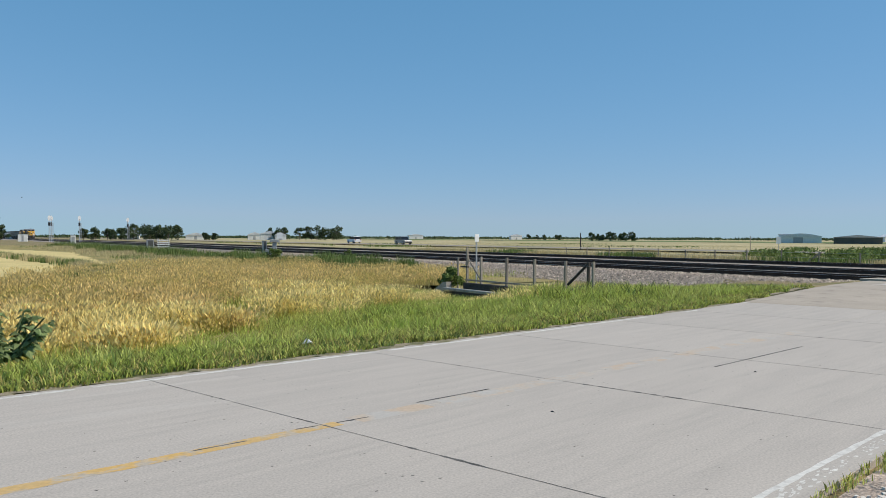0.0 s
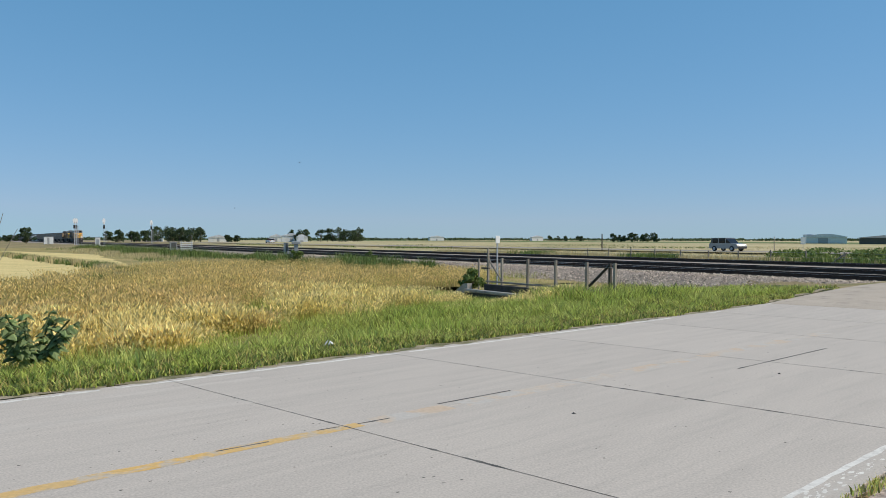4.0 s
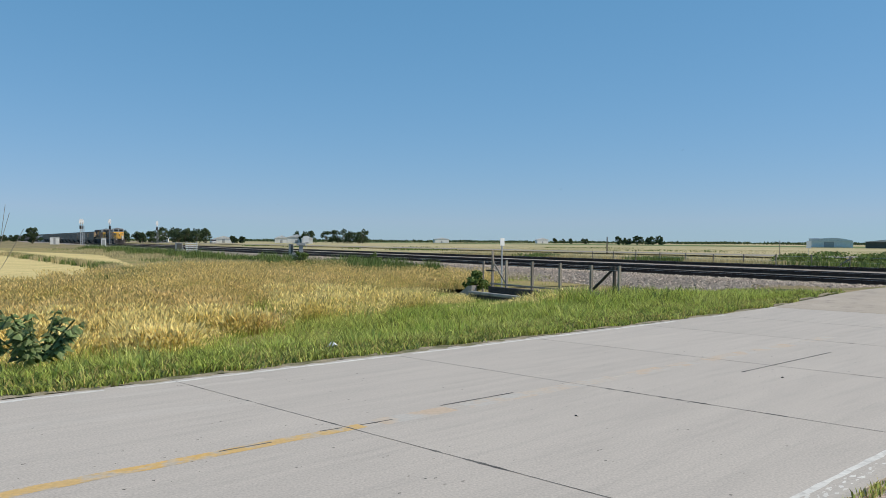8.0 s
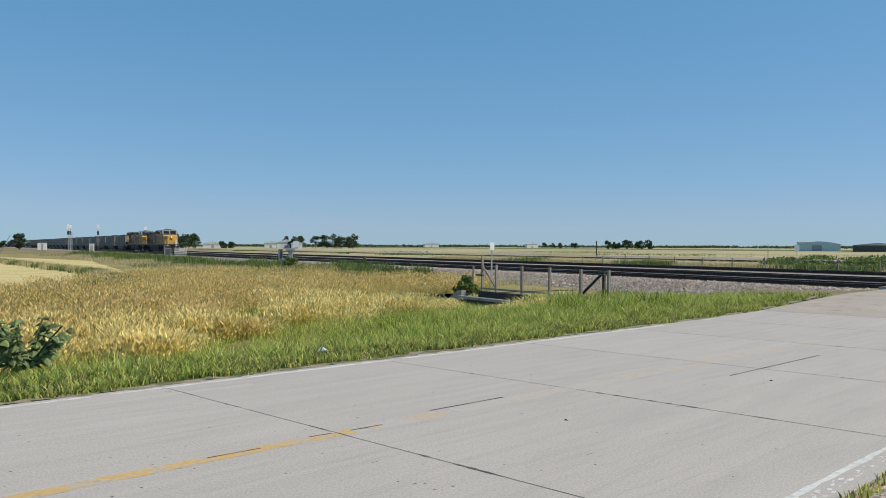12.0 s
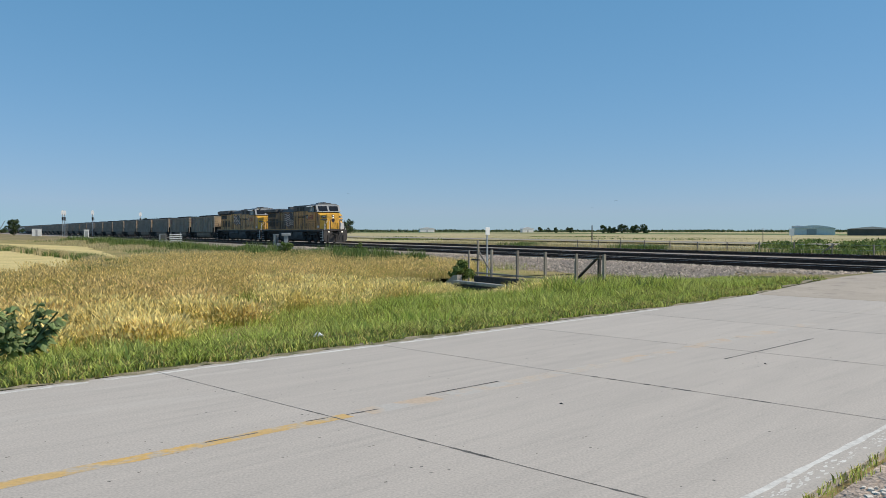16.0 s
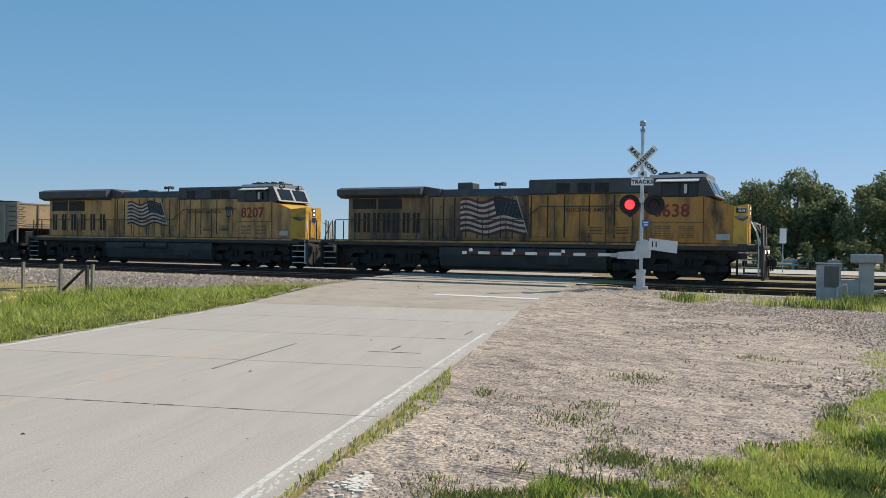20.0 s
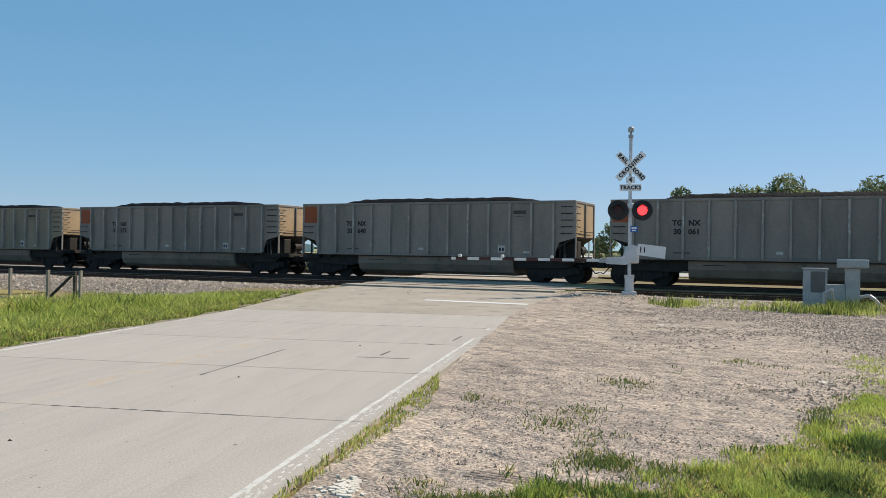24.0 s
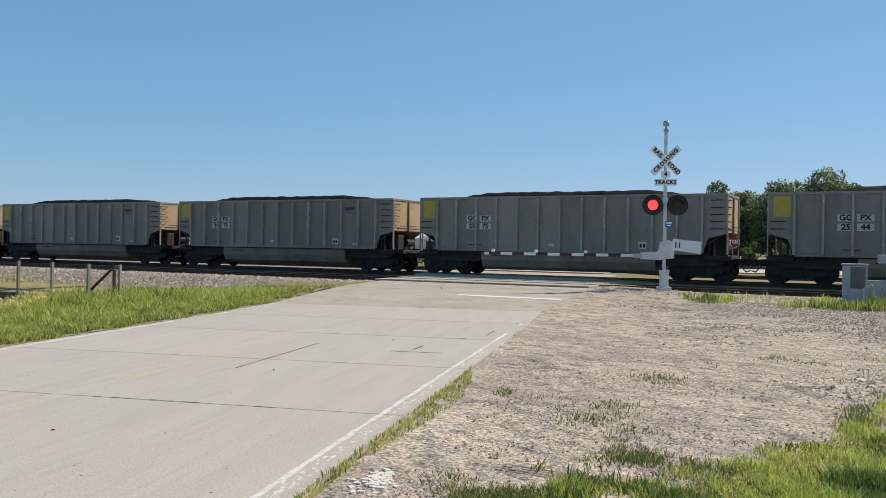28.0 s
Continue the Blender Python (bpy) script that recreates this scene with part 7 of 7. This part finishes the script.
blades("trackside_lime", p[ok][::4] + 0.04, 0.20, 0.014, grass_lime, "bright grass tips in front of the tracks", 342, 0.6, -0.02, lump=0.8)
p = scatter(9000, -6, 12.5, 1.35, 1.95, 6, 0.05)
a, b, dd, ss = along(p)
p = p[(b < 1.9) & (b > 1.62 - 0.16 * np.sin(a * 0.9) + 0.05 * np.clip(a - 6, 0, 9)) & (a < 11)]
blades("slab_edge_grass", p, 0.05, 0.010, grass_green, "short grass along the slab edge", 43, 0.6, -0.03)
blades("slab_edge_dry_grass", p[::2] + 0.02, 0.05, 0.008, grass_brown, "dry grass along the slab edge", 44, 0.7, -0.03)
m = 16000
x = np.exp(gr_rnd.uniform(np.log(2.9), np.log(13), m))
y = np.where(gr_rnd.uniform(0, 1, m) < 0.78, gr_rnd.uniform(2.5, 5.2, m), gr_rnd.uniform(4.5, 8.2, m))
p = np.repeat(np.stack([x, y], -1), 7, 0) + gr_rnd.normal(0, 0.06, (m * 7, 2))
edge = 4.22 + 0.06 * (p[:, 0] - 5) + 0.5 * wave(p, 0.9, 7.0) + 0.45 * wave(p, 3.0, 2.0) + gr_rnd.normal(0, 0.1, len(p))
dense = p[:, 1] < edge - 0.12
dark = wave(p, 1.1, 12.0) + gr_rnd.normal(0, 0.12, len(p)) > 0.16
blades("corner_grass", p[dense & ~dark], 0.075, 0.009, grass_lime, "green grass patch at the corner of the gravel lot", 45, 0.7, -0.034, lump=2.2)
blades("corner_weeds", p[dense & dark], 0.085, 0.011, grass_dark, "darker weeds in the corner grass patch", 145, 0.7, -0.034, lump=2.2)
blades("corner_dry_grass", p[dense][::5] + 0.02, 0.05, 0.009, grass_brown, "dry blades in the corner grass patch", 146, 0.8, -0.034)
side = (~dense) & (p[:, 0] > 8.6 + (p[:, 1] - 5.0) * 1.75 + 0.8 * wave(p, 0.8, 3.0))
blades("lot_side_grass", p[side], 0.045, 0.010, grass_lime, "thin yellowish grass at the side of the lot", 147, 0.7, -0.034, lump=1.8)
near = np.abs(p[:, 1] - edge) < 0.5
thin = (~dense) & (~side) & (p @ np.array(RB) < 1.3) & (wave(p, 1.3, 4.4) + gr_rnd.normal(0, 0.16, len(p)) > np.where(near, 0.22, 0.50))
blades("lot_grass", p[thin], 0.045, 0.009, grass_dark, "sparse low weeds in the gravel lot", 46, 0.9, -0.034)
blades("lot_dry_grass", p[thin][::2] + 0.03, 0.03, 0.009, grass_brown, "sparse dry grass tufts in the gravel lot", 148, 0.9, -0.034)
# far side of the tracks
m = 5200
s = gr_rnd.uniform(-2, 95, m)
d = gr_rnd.uniform(53.0, 61, m)
p = np.repeat(np.stack([d * TN.x + s * TB.x, d * TN.y + s * TB.y], -1), 5, 0) + gr_rnd.normal(0, 0.3, (m * 5, 2))
a, b, dd, ss = along(p)
ok = (b > 11.2) | ((b > 8.5) & (a > 60) & (a < 70))
w = wave(p, 0.09, 13.0)
blades("far_dry_grass", p[ok & (w < 0.3)], 0.30, 0.03, pale_straw, "dry grass on the far side of the tracks", 47, 0.4)
blades("far_weeds", p[ok & (w >= 0.26)], 0.4, 0.05, grass_dark, "green weeds on the far side of the tracks", 48, 0.35)
m = 5000
s = gr_rnd.uniform(-40, 220, m)
d = gr_rnd.uniform(96, 175, m)
p = np.repeat(np.stack([d * TN.x + s * TB.x, d * TN.y + s * TB.y], -1), 3, 0) + gr_rnd.normal(0, 0.8, (m * 3, 2))
w = wave(p, 0.03, 17.0)
blades("prairie_grass", p[w < 0.3], 0.22, 0.06, pale_straw, "tall dry prairie grass far away", 49, 0.4)
blades("prairie_weeds", p[w >= 0.3], 0.3, 0.2, grass_dark, "dark patches of prairie weeds", 50, 0.4)

m = 2600
s = gr_rnd.uniform(-60, 260, m)
d = gr_rnd.uniform(74, 83.5, m)
p = np.repeat(np.stack([d * TN.x + s * TB.x, d * TN.y + s * TB.y], -1), 4, 0) + gr_rnd.normal(0, 0.6, (m * 4, 2))
a, b, dd, ss = along(p)
w = wave(p, 0.05, 27.0)
ok = (b > 10) | (b < -3)
blades("roadside_prairie", p[ok & (w > -0.1)], 0.24, 0.05, pale_straw, "dry grass beside the far highway", 53, 0.4)
blades("roadside_weeds", p[ok & (w < -0.28)], 0.4, 0.12, grass_dark, "weeds beside the far highway", 54, 0.4)

# low green thicket in front of the hangar
blobs = []
for k in range(90):
    yaw, dist = radians(gr_rnd.uniform(21, 33)), gr_rnd.uniform(84, 125)
    if math.degrees(yaw) < 25 and gr_rnd.uniform() < 0.6:
        continue
    rr = gr_rnd.uniform(0.8, 2.4)
    blobs.append(((math.sin(yaw) * dist, math.cos(yaw) * dist, 0.0), (rr, rr, gr_rnd.uniform(0.2, 0.65))))
q, f = leaf_cloud(np.random.RandomState(71), blobs, 12000, 0.2)
tagged(part("thicket", np_mesh("thicket", q, [f]), grass_dark), "low green thicket of weeds beyond the railway", "weeds", kind="stuff")

# shrubs
for i, (x, y, h, lb) in enumerate(((0.35, 30.9, 0.6, "dark bush beside the culvert wing wall"), (-12.6, 62.0, 0.9, "green bush in the ditch"), (-7.5, 66.0, 0.8, "green bush in the ditch"), (34.0, 62.5, 1.2, "green shrub across the tracks"), (38.0, 60.5, 1.0, "green shrub across the tracks"), (47.0, 79.0, 1.5, "green shrub across the tracks"), (60, 92, 2.2, "green shrub beyond the tracks"), (70, 108, 2.4, "green shrub beyond the tracks"), (54, 86, 1.6, "green shrub beyond the tracks"))):
    s = tree(pose(x, y, -0.4), h + 0.3, lb, 300 + i, 700, 0.09, grass_dark, spread=0.55)
    s.name = "bush"
    s["category"] = "bush"

# broad-leaved weed on the verge
wd = thing("broad_weed", "tall dark green broad-leaved weed on the verge", "weed", pose(-5.75, 10.9, -0.05) @ Matrix.Diagonal((1.02, 1.05, 1.0, 1)))
rw = random.Random(8)
stem = M()
lm = []
for k in range(14):
    a = rw.uniform(0, 6.28)
    top = (0.72 * math.cos(a) * rw.uniform(0.3, 1), 0.72 * math.sin(a) * rw.uniform(0.3, 1), rw.uniform(0.4, 0.72))
    stem.tube([(0.05 * math.cos(a), 0.05 * math.sin(a), 0), (top[0] * 0.6, top[1] * 0.6, top[2] * 0.6), top], 0.012, 5)
    for j in range(24):
        f = rw.uniform(0.04, 1.0)
        lm.append((top[0] * f ** 0.5, top[1] * f ** 0.5, top[2] * f + 0.02))
part("stem", stem, weed_leaf, wd)
for c in lm:
    a, t, r = rw.uniform(0, 6.28), rw.uniform(-0.5, 0.35), rw.uniform(0.065, 0.15)
    u = Vector((math.cos(a), math.sin(a), t)).normalized()
    v = Vector((-math.sin(a), math.cos(a), rw.uniform(-0.3, 0.3))).normalized()
    c = Vector(c)
    dn = Vector((0, 0, -0.25 * r))
    part("leaf", M().add([c, c + u * r * 0.5 + v * r * 0.52 + dn * 0.5, c + u * r * 1.25 + dn * 2, c + u * r * 0.5 - v * r * 0.52 + dn * 0.5, c + u * r * 0.6 + Vector((0, 0, 0.02))], [(0, 1, 4), (1, 2, 4), (2, 3, 4), (3, 0, 4)]), weed_leaf, wd)

ds = thing("dry_stalk", "tall bare dry weed stalk with thin branches", "weed", pose(-6.78, 11.3, -0.55))
tw = M().tube([(0, 0, 0), (0.03, 0, 1.2), (0.0, 0, 2.0)], 0.012, 5)
for (x0, z0), (x1, z1), (x2, z2) in (((0.02, 1.5), (0.28, 2.05), (0.42, 2.5)), ((0.02, 1.8), (0.3, 2.2), (0.36, 2.62)), ((0.02, 1.3), (0.34, 1.8), (0.62, 2.28)), ((0.0, 2.0), (0.1, 2.5), (0.25, 2.8))):
    tw.tube([(x0, 0, z0), (x1, 0.03, z1), (x2, 0.02, z2)], 0.0035, 4)
part("stem", tw, weathered_wood, ds)

# ---- loose stones ----
def stones(name, xy, size, material, label, seed, lift=0.0):
    rnd = np.random.RandomState(seed)
    base = np.array([(1, 0, 0), (0, 1, 0), (-1, 0, 0), (0, -1, 0), (0, 0, 0.75)], float)
    n = len(xy)
    v = base[None] * rnd.uniform(0.55, 1.3, (n, 5, 1)) * size * rnd.uniform(0.5, 1.5, (n, 1, 1))
    a = rnd.uniform(0, 6.28, n)
    c, s = np.cos(a)[:, None], np.sin(a)[:, None]
    v = np.stack([v[..., 0] * c - v[..., 1] * s, v[..., 0] * s + v[..., 1] * c, v[..., 2]], -1)
    v[..., 0] += xy[:, :1]
    v[..., 1] += xy[:, 1:]
    v[..., 2] += (ground_z(xy[:, 0], xy[:, 1]) + lift)[:, None]
    v[:, :4, 2] -= 0.15 * size
    f = np.array([(0, 1, 4), (1, 2, 4), (2, 3, 4), (3, 0, 4)])
    return tagged(part(name, np_mesh(name, v.reshape(-1, 3), [(np.arange(n)[:, None, None] * 5 + f[None]).reshape(-1, 3)]), material), label, "stones", kind="stuff")


dirt_stone = mat("pinkish gravel", (0.50, 0.41, 0.35), (0.36, 0.29, 0.245), 3.0, 0.95, fine=30, grain=0.2, island=0.4)
n = 130000
r = np.exp(gr_rnd.uniform(np.log(4.0), np.log(27), n))
yaw = np.radians(gr_rnd.uniform(14, 72, n))
p = np.stack([np.sin(yaw) * r, np.cos(yaw) * r], -1)
a, b, d, s = along(p)
p = p[(b < 1.35) & (d < 27)]
w = wave(p, 0.8, 1.5) + 0.5 * wave(p, 2.5, 5.0) + 0.3 * gr_rnd.normal(0, 1, len(p))
big = p[(w > 0.02)][::3]
p = p[w > -0.2]
stones("lot_pebbles", big, 0.0125, dark_pebble, "larger grey pebbles in the lot", 66, 0.036)
stones("lot_gravel", p, 0.009, dirt_stone, "loose gravel scattered over the lot", 61, 0.036)
n = 9000
s = gr_rnd.uniform(-40, 7.6, n)
d = 27.3 + gr_rnd.normal(0, 0.8, n)
stones("ballast_spill", np.stack([d * TN.x + s * TB.x, d * TN.y + s * TB.y], -1), 0.035, stone_mat, "grey ballast stones spilled beside the tracks", 62, 0.05)
n = 80000
x = gr_rnd.uniform(5, 26, n)
y = gr_rnd.uniform(4, 19, n)
p = np.stack([x, y], -1)
a, b, d, s = along(p)
u = (x - 13.8) * 0.863 - (y - 13.0) * 0.505
g = wave(p, 0.3, 8.0) + 0.7 * wave(p, 1.1, 2.0) + gr_rnd.normal(0, 0.22, n)
p = p[(b < 0.6) & (d < 25.4) & (g > 0.40 - 0.24 * np.clip(u, -1, 4))]
stones("grey_gravel", p, 0.021, dark_pebble, "dark grey gravel spread on the lot", 63, 0.036)
p = np.array([20.95, 20.1]) + gr_rnd.normal(0, 1, (2600, 2)) * (1.3, 0.8)
a, b, d, s = along(p)
stones("mast_gravel", p[(b < 1.2) & (d < 28.5)], 0.034, stone_mat, "grey ballast heaped round the signal mast", 67, 0.045)
n = 16000
s = gr_rnd.uniform(18.0, 80, n)
d = gr_rnd.uniform(26.3, 30.2, n)
p = np.stack([d * TN.x + s * TB.x, d * TN.y + s * TB.y], -1)
ob = stones("ballast_stone", p, 0.05, stone_mat, "rough grey ballast stones along the track shoulder", 64)
me = ob.data
co = np.empty(len(me.vertices) * 3, np.float32)
me.vertices.foreach_get("co", co)
co = co.reshape(-1, 3)
dv = co[:, 0] * TN.x + co[:, 1] * TN.y
centre = np.repeat(ground_z(p[:, 0], p[:, 1]), 5)
top = np.where(dv < 28.7, -0.62 + (dv - 26.2) / 2.5 * 0.6, -0.02)
co[:, 2] += top - centre + 0.02
me.vertices.foreach_set("co", co.ravel())
# tyre tread marks pressed into the lot
for cx, cy, ang, ln, nn in ((3.92, 4.62, 118, 0.75, 4), (8.6, 5.9, 60, 1.0, 4), (7.2, 8.9, 75, 0.9, 3), (10.4, 10.8, 80, 1.2, 3)):
    tt = thing("tyre_rut", "tyre tread marks pressed into the dirt", "tyre tracks", pose(cx, cy, float(ground_z(cx, cy)) + 0.0395, 0, 0, ang), "tyre tracks")
    for k in range(nn):
        m = M()
        for i in range(8):
            q0, q1 = -ln / 2 + ln * i / 8, -ln / 2 + ln * (i + 1) / 8
            o0, o1 = k * 0.055 + 0.012 * math.sin(q0 * 5), k * 0.055 + 0.012 * math.sin(q1 * 5)
            h = 0.006 + 0.008 * abs(noise.noise((cx + i * 0.7, k, 0.5)))
            m.add([(q0, o0 - h, 0), (q1, o1 - h, 0), (q1, o1 + h, 0), (q0, o0 + h, 0)], [(0, 1, 2, 3)])
        part("tread_line", m, rut, tt)
# white crumbled paint on the ground
chalk = mat("chalky white crumbs", (0.74, 0.69, 0.61), (0.62, 0.56, 0.48), 9.0, 0.9, fine=60, grain=0.2)
for x, y, k, sz in ((2.74, 5.0, 120, 1.25), (9.9, 6.1, 9, 0.9), (14.2, 12.6, 5, 1.3)):
    wp = thing("white_debris", "crumbled white paint flakes on the gravel", "debris", pose(x, y, float(ground_z(x, y)) + 0.036, 0, 0, 50))
    rk = random.Random(k)
    pts = []
    for i in range(22):
        q = i * 2 * math.pi / 22
        r = 0.55 + 0.75 * rk.random()
        pts.append((0.15 * sz * r * math.cos(q), (0.055 + 0.03 * math.cos(q)) * sz * r * math.sin(q)))
    part("smear", M().prism(pts, 'z', -0.01, 0.0028), chalk, wp)
    for j in range(k):
        cx, cy, r = rk.gauss(0, 0.085) * sz, rk.gauss(0, 0.035) * sz, rk.uniform(0.008, 0.026) * sz
        if rk.random() < 0.3:
            cx, cy = cx * 1.7, cy * 1.9
        pts = [(cx + r * rk.uniform(0.5, 1.4) * math.cos(i * 1.05), cy + r * rk.uniform(0.5, 1.4) * math.sin(i * 1.05)) for i in range(6)]
        part("flake", M().prism(pts, 'z', -0.012, 0.003 + 0.0001 * j), chalk, wp)
lt = thing("litter", "crumpled white scrap lying on the verge", "litter", Matrix.Translation((-2.0, 12.25, -0.015)) @ Matrix.Diagonal((0.8, 0.8, 0.7, 1)))
part("scrap", M().add([(-0.09, -0.05, 0.06), (0.08, -0.07, 0.10), (0.11, 0.06, 0.07), (-0.05, 0.08, 0.13), (0.0, 0.0, 0.17), (0.02, 0.01, 0.03)], [(0, 1, 4), (1, 2, 4), (2, 3, 4), (3, 0, 4), (1, 0, 5), (2, 1, 5), (3, 2, 5), (0, 3, 5)]), white_paint, lt)
for x, y in ((1.01, 7.62), (3.75, 9.95), (6.6, 12.2)):
    cb = thing("clod", "small dark clod lying on the concrete road", "clod", pose(x, y, 0.0))
    part("lump", M().add([(-0.022, 0, 0.0), (0.022, -0.01, 0.0), (0.015, 0.015, 0.0), (0, 0, 0.015)], [(0, 1, 3), (1, 2, 3), (2, 0, 3), (0, 2, 1)]), black_metal, cb)


# ---- vehicles on the far highway ----
def suv(label, paint, at=None):
    c = thing("car", label, "car", at, "cars on the highway")
    part("body", M().prism([(-2.35, 0.35), (-2.4, 0.95), (-2.2, 1.05), (1.0, 1.08), (2.2, 0.95), (2.38, 0.7), (2.35, 0.35)], 'y', -0.92, 0.92), paint, c)
    part("cabin", M().prism([(-2.25, 1.04), (-1.95, 1.68), (0.35, 1.72), (1.15, 1.06)], 'y', -0.82, 0.82), glass, c, "dark glazed cabin")
    part("roof", M().prism([(-2.0, 1.66), (-1.9, 1.74), (0.3, 1.78), (0.45, 1.68)], 'y', -0.8, 0.8), paint, c)
    for x in (-1.95, -0.8, 0.35):
        part("pillar", M().box(x - 0.05, x + 0.05, -0.835, -0.815, 1.05, 1.7), paint, c)
    for x in (-1.45, 1.45):
        for y in (-0.86, 0.86):
            w = part("wheel", M().cyl((0, -0.11, 0), (0, 0.11, 0), 0.35, 18), black_metal, c, at=pose(x, y, 0.35))
            part("rim", M().cyl((0, -0.125, 0), (0, 0.125, 0), 0.2, 10), galvanised, w)
    for y in (-0.68, 0.68):
        part("headlamp", M().box(2.28, 2.38, y - 0.16, y + 0.16, 0.72, 0.86, 0.02), white_paint, c)
        part("tail_lamp", M().box(-2.42, -2.34, y - 0.12, y + 0.12, 0.8, 1.02, 0.02), sign_red, c)
    part("bumper", M().box(2.25, 2.44, -0.88, 0.88, 0.38, 0.58, 0.04), black_metal, c)
    return c


silver_paint = mat("silver car paint", (0.30, 0.31, 0.32), (0.27, 0.28, 0.29), 1.0, 0.3, 0.6, bump=0, grain=0.03)
white_car_paint = mat("white car paint", (0.75, 0.76, 0.77), (0.7, 0.71, 0.72), 1.0, 0.3, 0.0, bump=0, grain=0.03)
silver_suv = suv("grey sport utility car driving on the highway", silver_paint)
white_suv = suv("white car driving away on the highway", white_car_paint)


# ---- birds ----
bird_mat = mat("dark bird feathers", (0.03, 0.028, 0.026), (0.05, 0.045, 0.04), 8.0, 0.7, bump=0)
BIRDS = []
for k in range(5):
    bd = thing("bird", "small dark bird in flight", "bird", group="birds")
    part("body", M().cyl((-0.11, 0, 0), (0.09, 0, 0), 0.022, 8, 0.03).cyl((0.09, 0, 0), (0.14, 0, 0.01), 0.03, 8, 0.008), bird_mat, bd)
    part("tail", M().prism([(-0.11, 0.015), (-0.22, 0.05), (-0.20, 0.0), (-0.22, -0.05), (-0.11, -0.015)], 'z', -0.004, 0.004), bird_mat, bd)
    wings = [part("wing", M().prism([(0.05, 0), (0.03, 0.18), (-0.10, 0.30), (-0.04, 0.12), (-0.05, 0)], 'z', -0.003, 0.003), bird_mat, bd, at=pose(0, 0.02, 0.01, 35, 0, 0)),
             part("wing", M().prism([(0.05, 0), (0.03, -0.18), (-0.10, -0.30), (-0.04, -0.12), (-0.05, 0)], 'z', -0.003, 0.003), bird_mat, bd, at=pose(0, -0.02, 0.01, -35, 0, 0))]
    for o in bd.children:
        o.data.transform(Matrix.Scale(0.5, 4))
    BIRDS.append((bd, wings))


# ---- what moves ----
FLIP, HALF = 19.43, 0.6       # when the left lamps light up, and for how long each side glows


def lamp_rows(x, left):
    """The glowing lamp stands in its lens while lit and sinks into the housing while dark."""
    rows, t = [], FLIP - HALF * 33
    k = -33
    while t < 28.7:
        lit = (k % 2 == 0) == left
        y = -0.135 if lit else -0.06
        for e in (t + 0.034, t + HALF):
            if 0.0 <= e <= 28.0:
                rows.append((e, pose(x, y, 2.84)))
        t += HALF
        k += 1
    first, last = rows[0][1], rows[-1][1]
    return [(0.0, first)] + [r for r in rows if 0.05 < r[0] < 27.95] + [(28.0, last)]


def rolled(t):
    """How far the train has rolled by t seconds."""
    return float(np.interp(t, [r[0] for r in RUN], [RUN[0][1] - r[1] for r in RUN]))


def wheel_rows(w):
    """The turning of one wheelset, key by key, about its own axle."""
    x, r = w.location.x, w["radius"]
    rows = []
    for k in range(28 * FPS + 1):
        t = k / FPS
        rows.append((t, Matrix.Translation((x, 0, r)) @ Matrix.Rotation(rolled(t) / r, 4, 'Y')))
    return rows


def flight(points, heading):
    return [(t, pose(x, y, z, 0, -8, heading)) for t, x, y, z in points]


def motions():
    walk(lead, run_rows(11.15))
    walk(second, run_rows(11.15 + 22.4))
    for k, car in enumerate(CARS):
        walk(car, run_rows(45.3 + HB + 16.18 * k))
    for engine in (lead, second):
        for part_of in list(engine.children_recursive):
            if part_of.name.startswith("wheelset"):
                walk(part_of, wheel_rows(part_of))
    walk(silver_suv, [(t, pose(*track_xy(88.0, 160.7 - 21.0 * t), 0.03, 0, 0, TRAIN_YAW)) for t in (0.0, 14.0, 28.0)])
    walk(white_suv, [(t, pose(*track_xy(92.3, 195.0 + 21.2 * t), 0.03, 0, 0, TRAIN_YAW + 180)) for t in (0.0, 14.0, 28.0)])
    for lamp, left, x in LAMPS:
        walk(lamp, lamp_rows(x, left))
    ways = [([(0.0, 60, 330, 14), (12.0, 30, 150, 8), (16.0, 14, 72, 4.2), (17.5, 8.65, 44.1, 3.25), (18.0, 7.5, 35.2, 3.25), (19.0, 4.4, 19.4, 4.1), (19.5, 1.8, 12.7, 4.2), (20.2, -4, 2, 5.5), (24.0, -40, -60, 20), (28.0, -80, -130, 30)], -108),
            ([(0.0, 80, 340, 16), (12.0, 36, 170, 9), (17.0, 11.5, 70, 3.5), (17.5, 9.9, 59.1, 3.4), (18.0, 7.7, 47.4, 4.0), (18.5, 6.6, 39.1, 4.5), (20.0, -2, 16, 8), (24.0, -50, -50, 25), (28.0, -90, -120, 35)], -105),
            ([(0.0, -60, 260, 14), (12.0, -30, 150, 8), (17.5, -8.6, 59.3, 4.0), (18.0, -9.9, 50, 3.6), (20.0, -22, 20, 6), (24.0, -70, -40, 20), (28.0, -120, -100, 30)], -115),
            ([(0.0, -31.6, 62.4, 4.5), (3.0, -18.1, 57.0, 6.4), (5.0, -4, 60, 7.5), (9.0, 30, 90, 12), (16.0, 120, 190, 30), (28.0, 260, 330, 50)], 30),
            ([(0.0, -40, 75, 3.2), (3.0, -24.1, 65.7, 3.6), (6.0, -6, 75, 5.5), (10.0, 30, 110, 10), (16.0, 110, 200, 25), (28.0, 250, 340, 45)], 25)]
    for (bird, wings), (points, heading) in zip(BIRDS, ways):
        walk(bird, flight(points, heading))
        for side, wing in zip((1, -1), wings):
            walk(wing, [(k * 0.2, pose(0, 0.02 * side, 0.01, side * (38 if k % 2 else -18), 0, 0)) for k in range(141)])


motions()
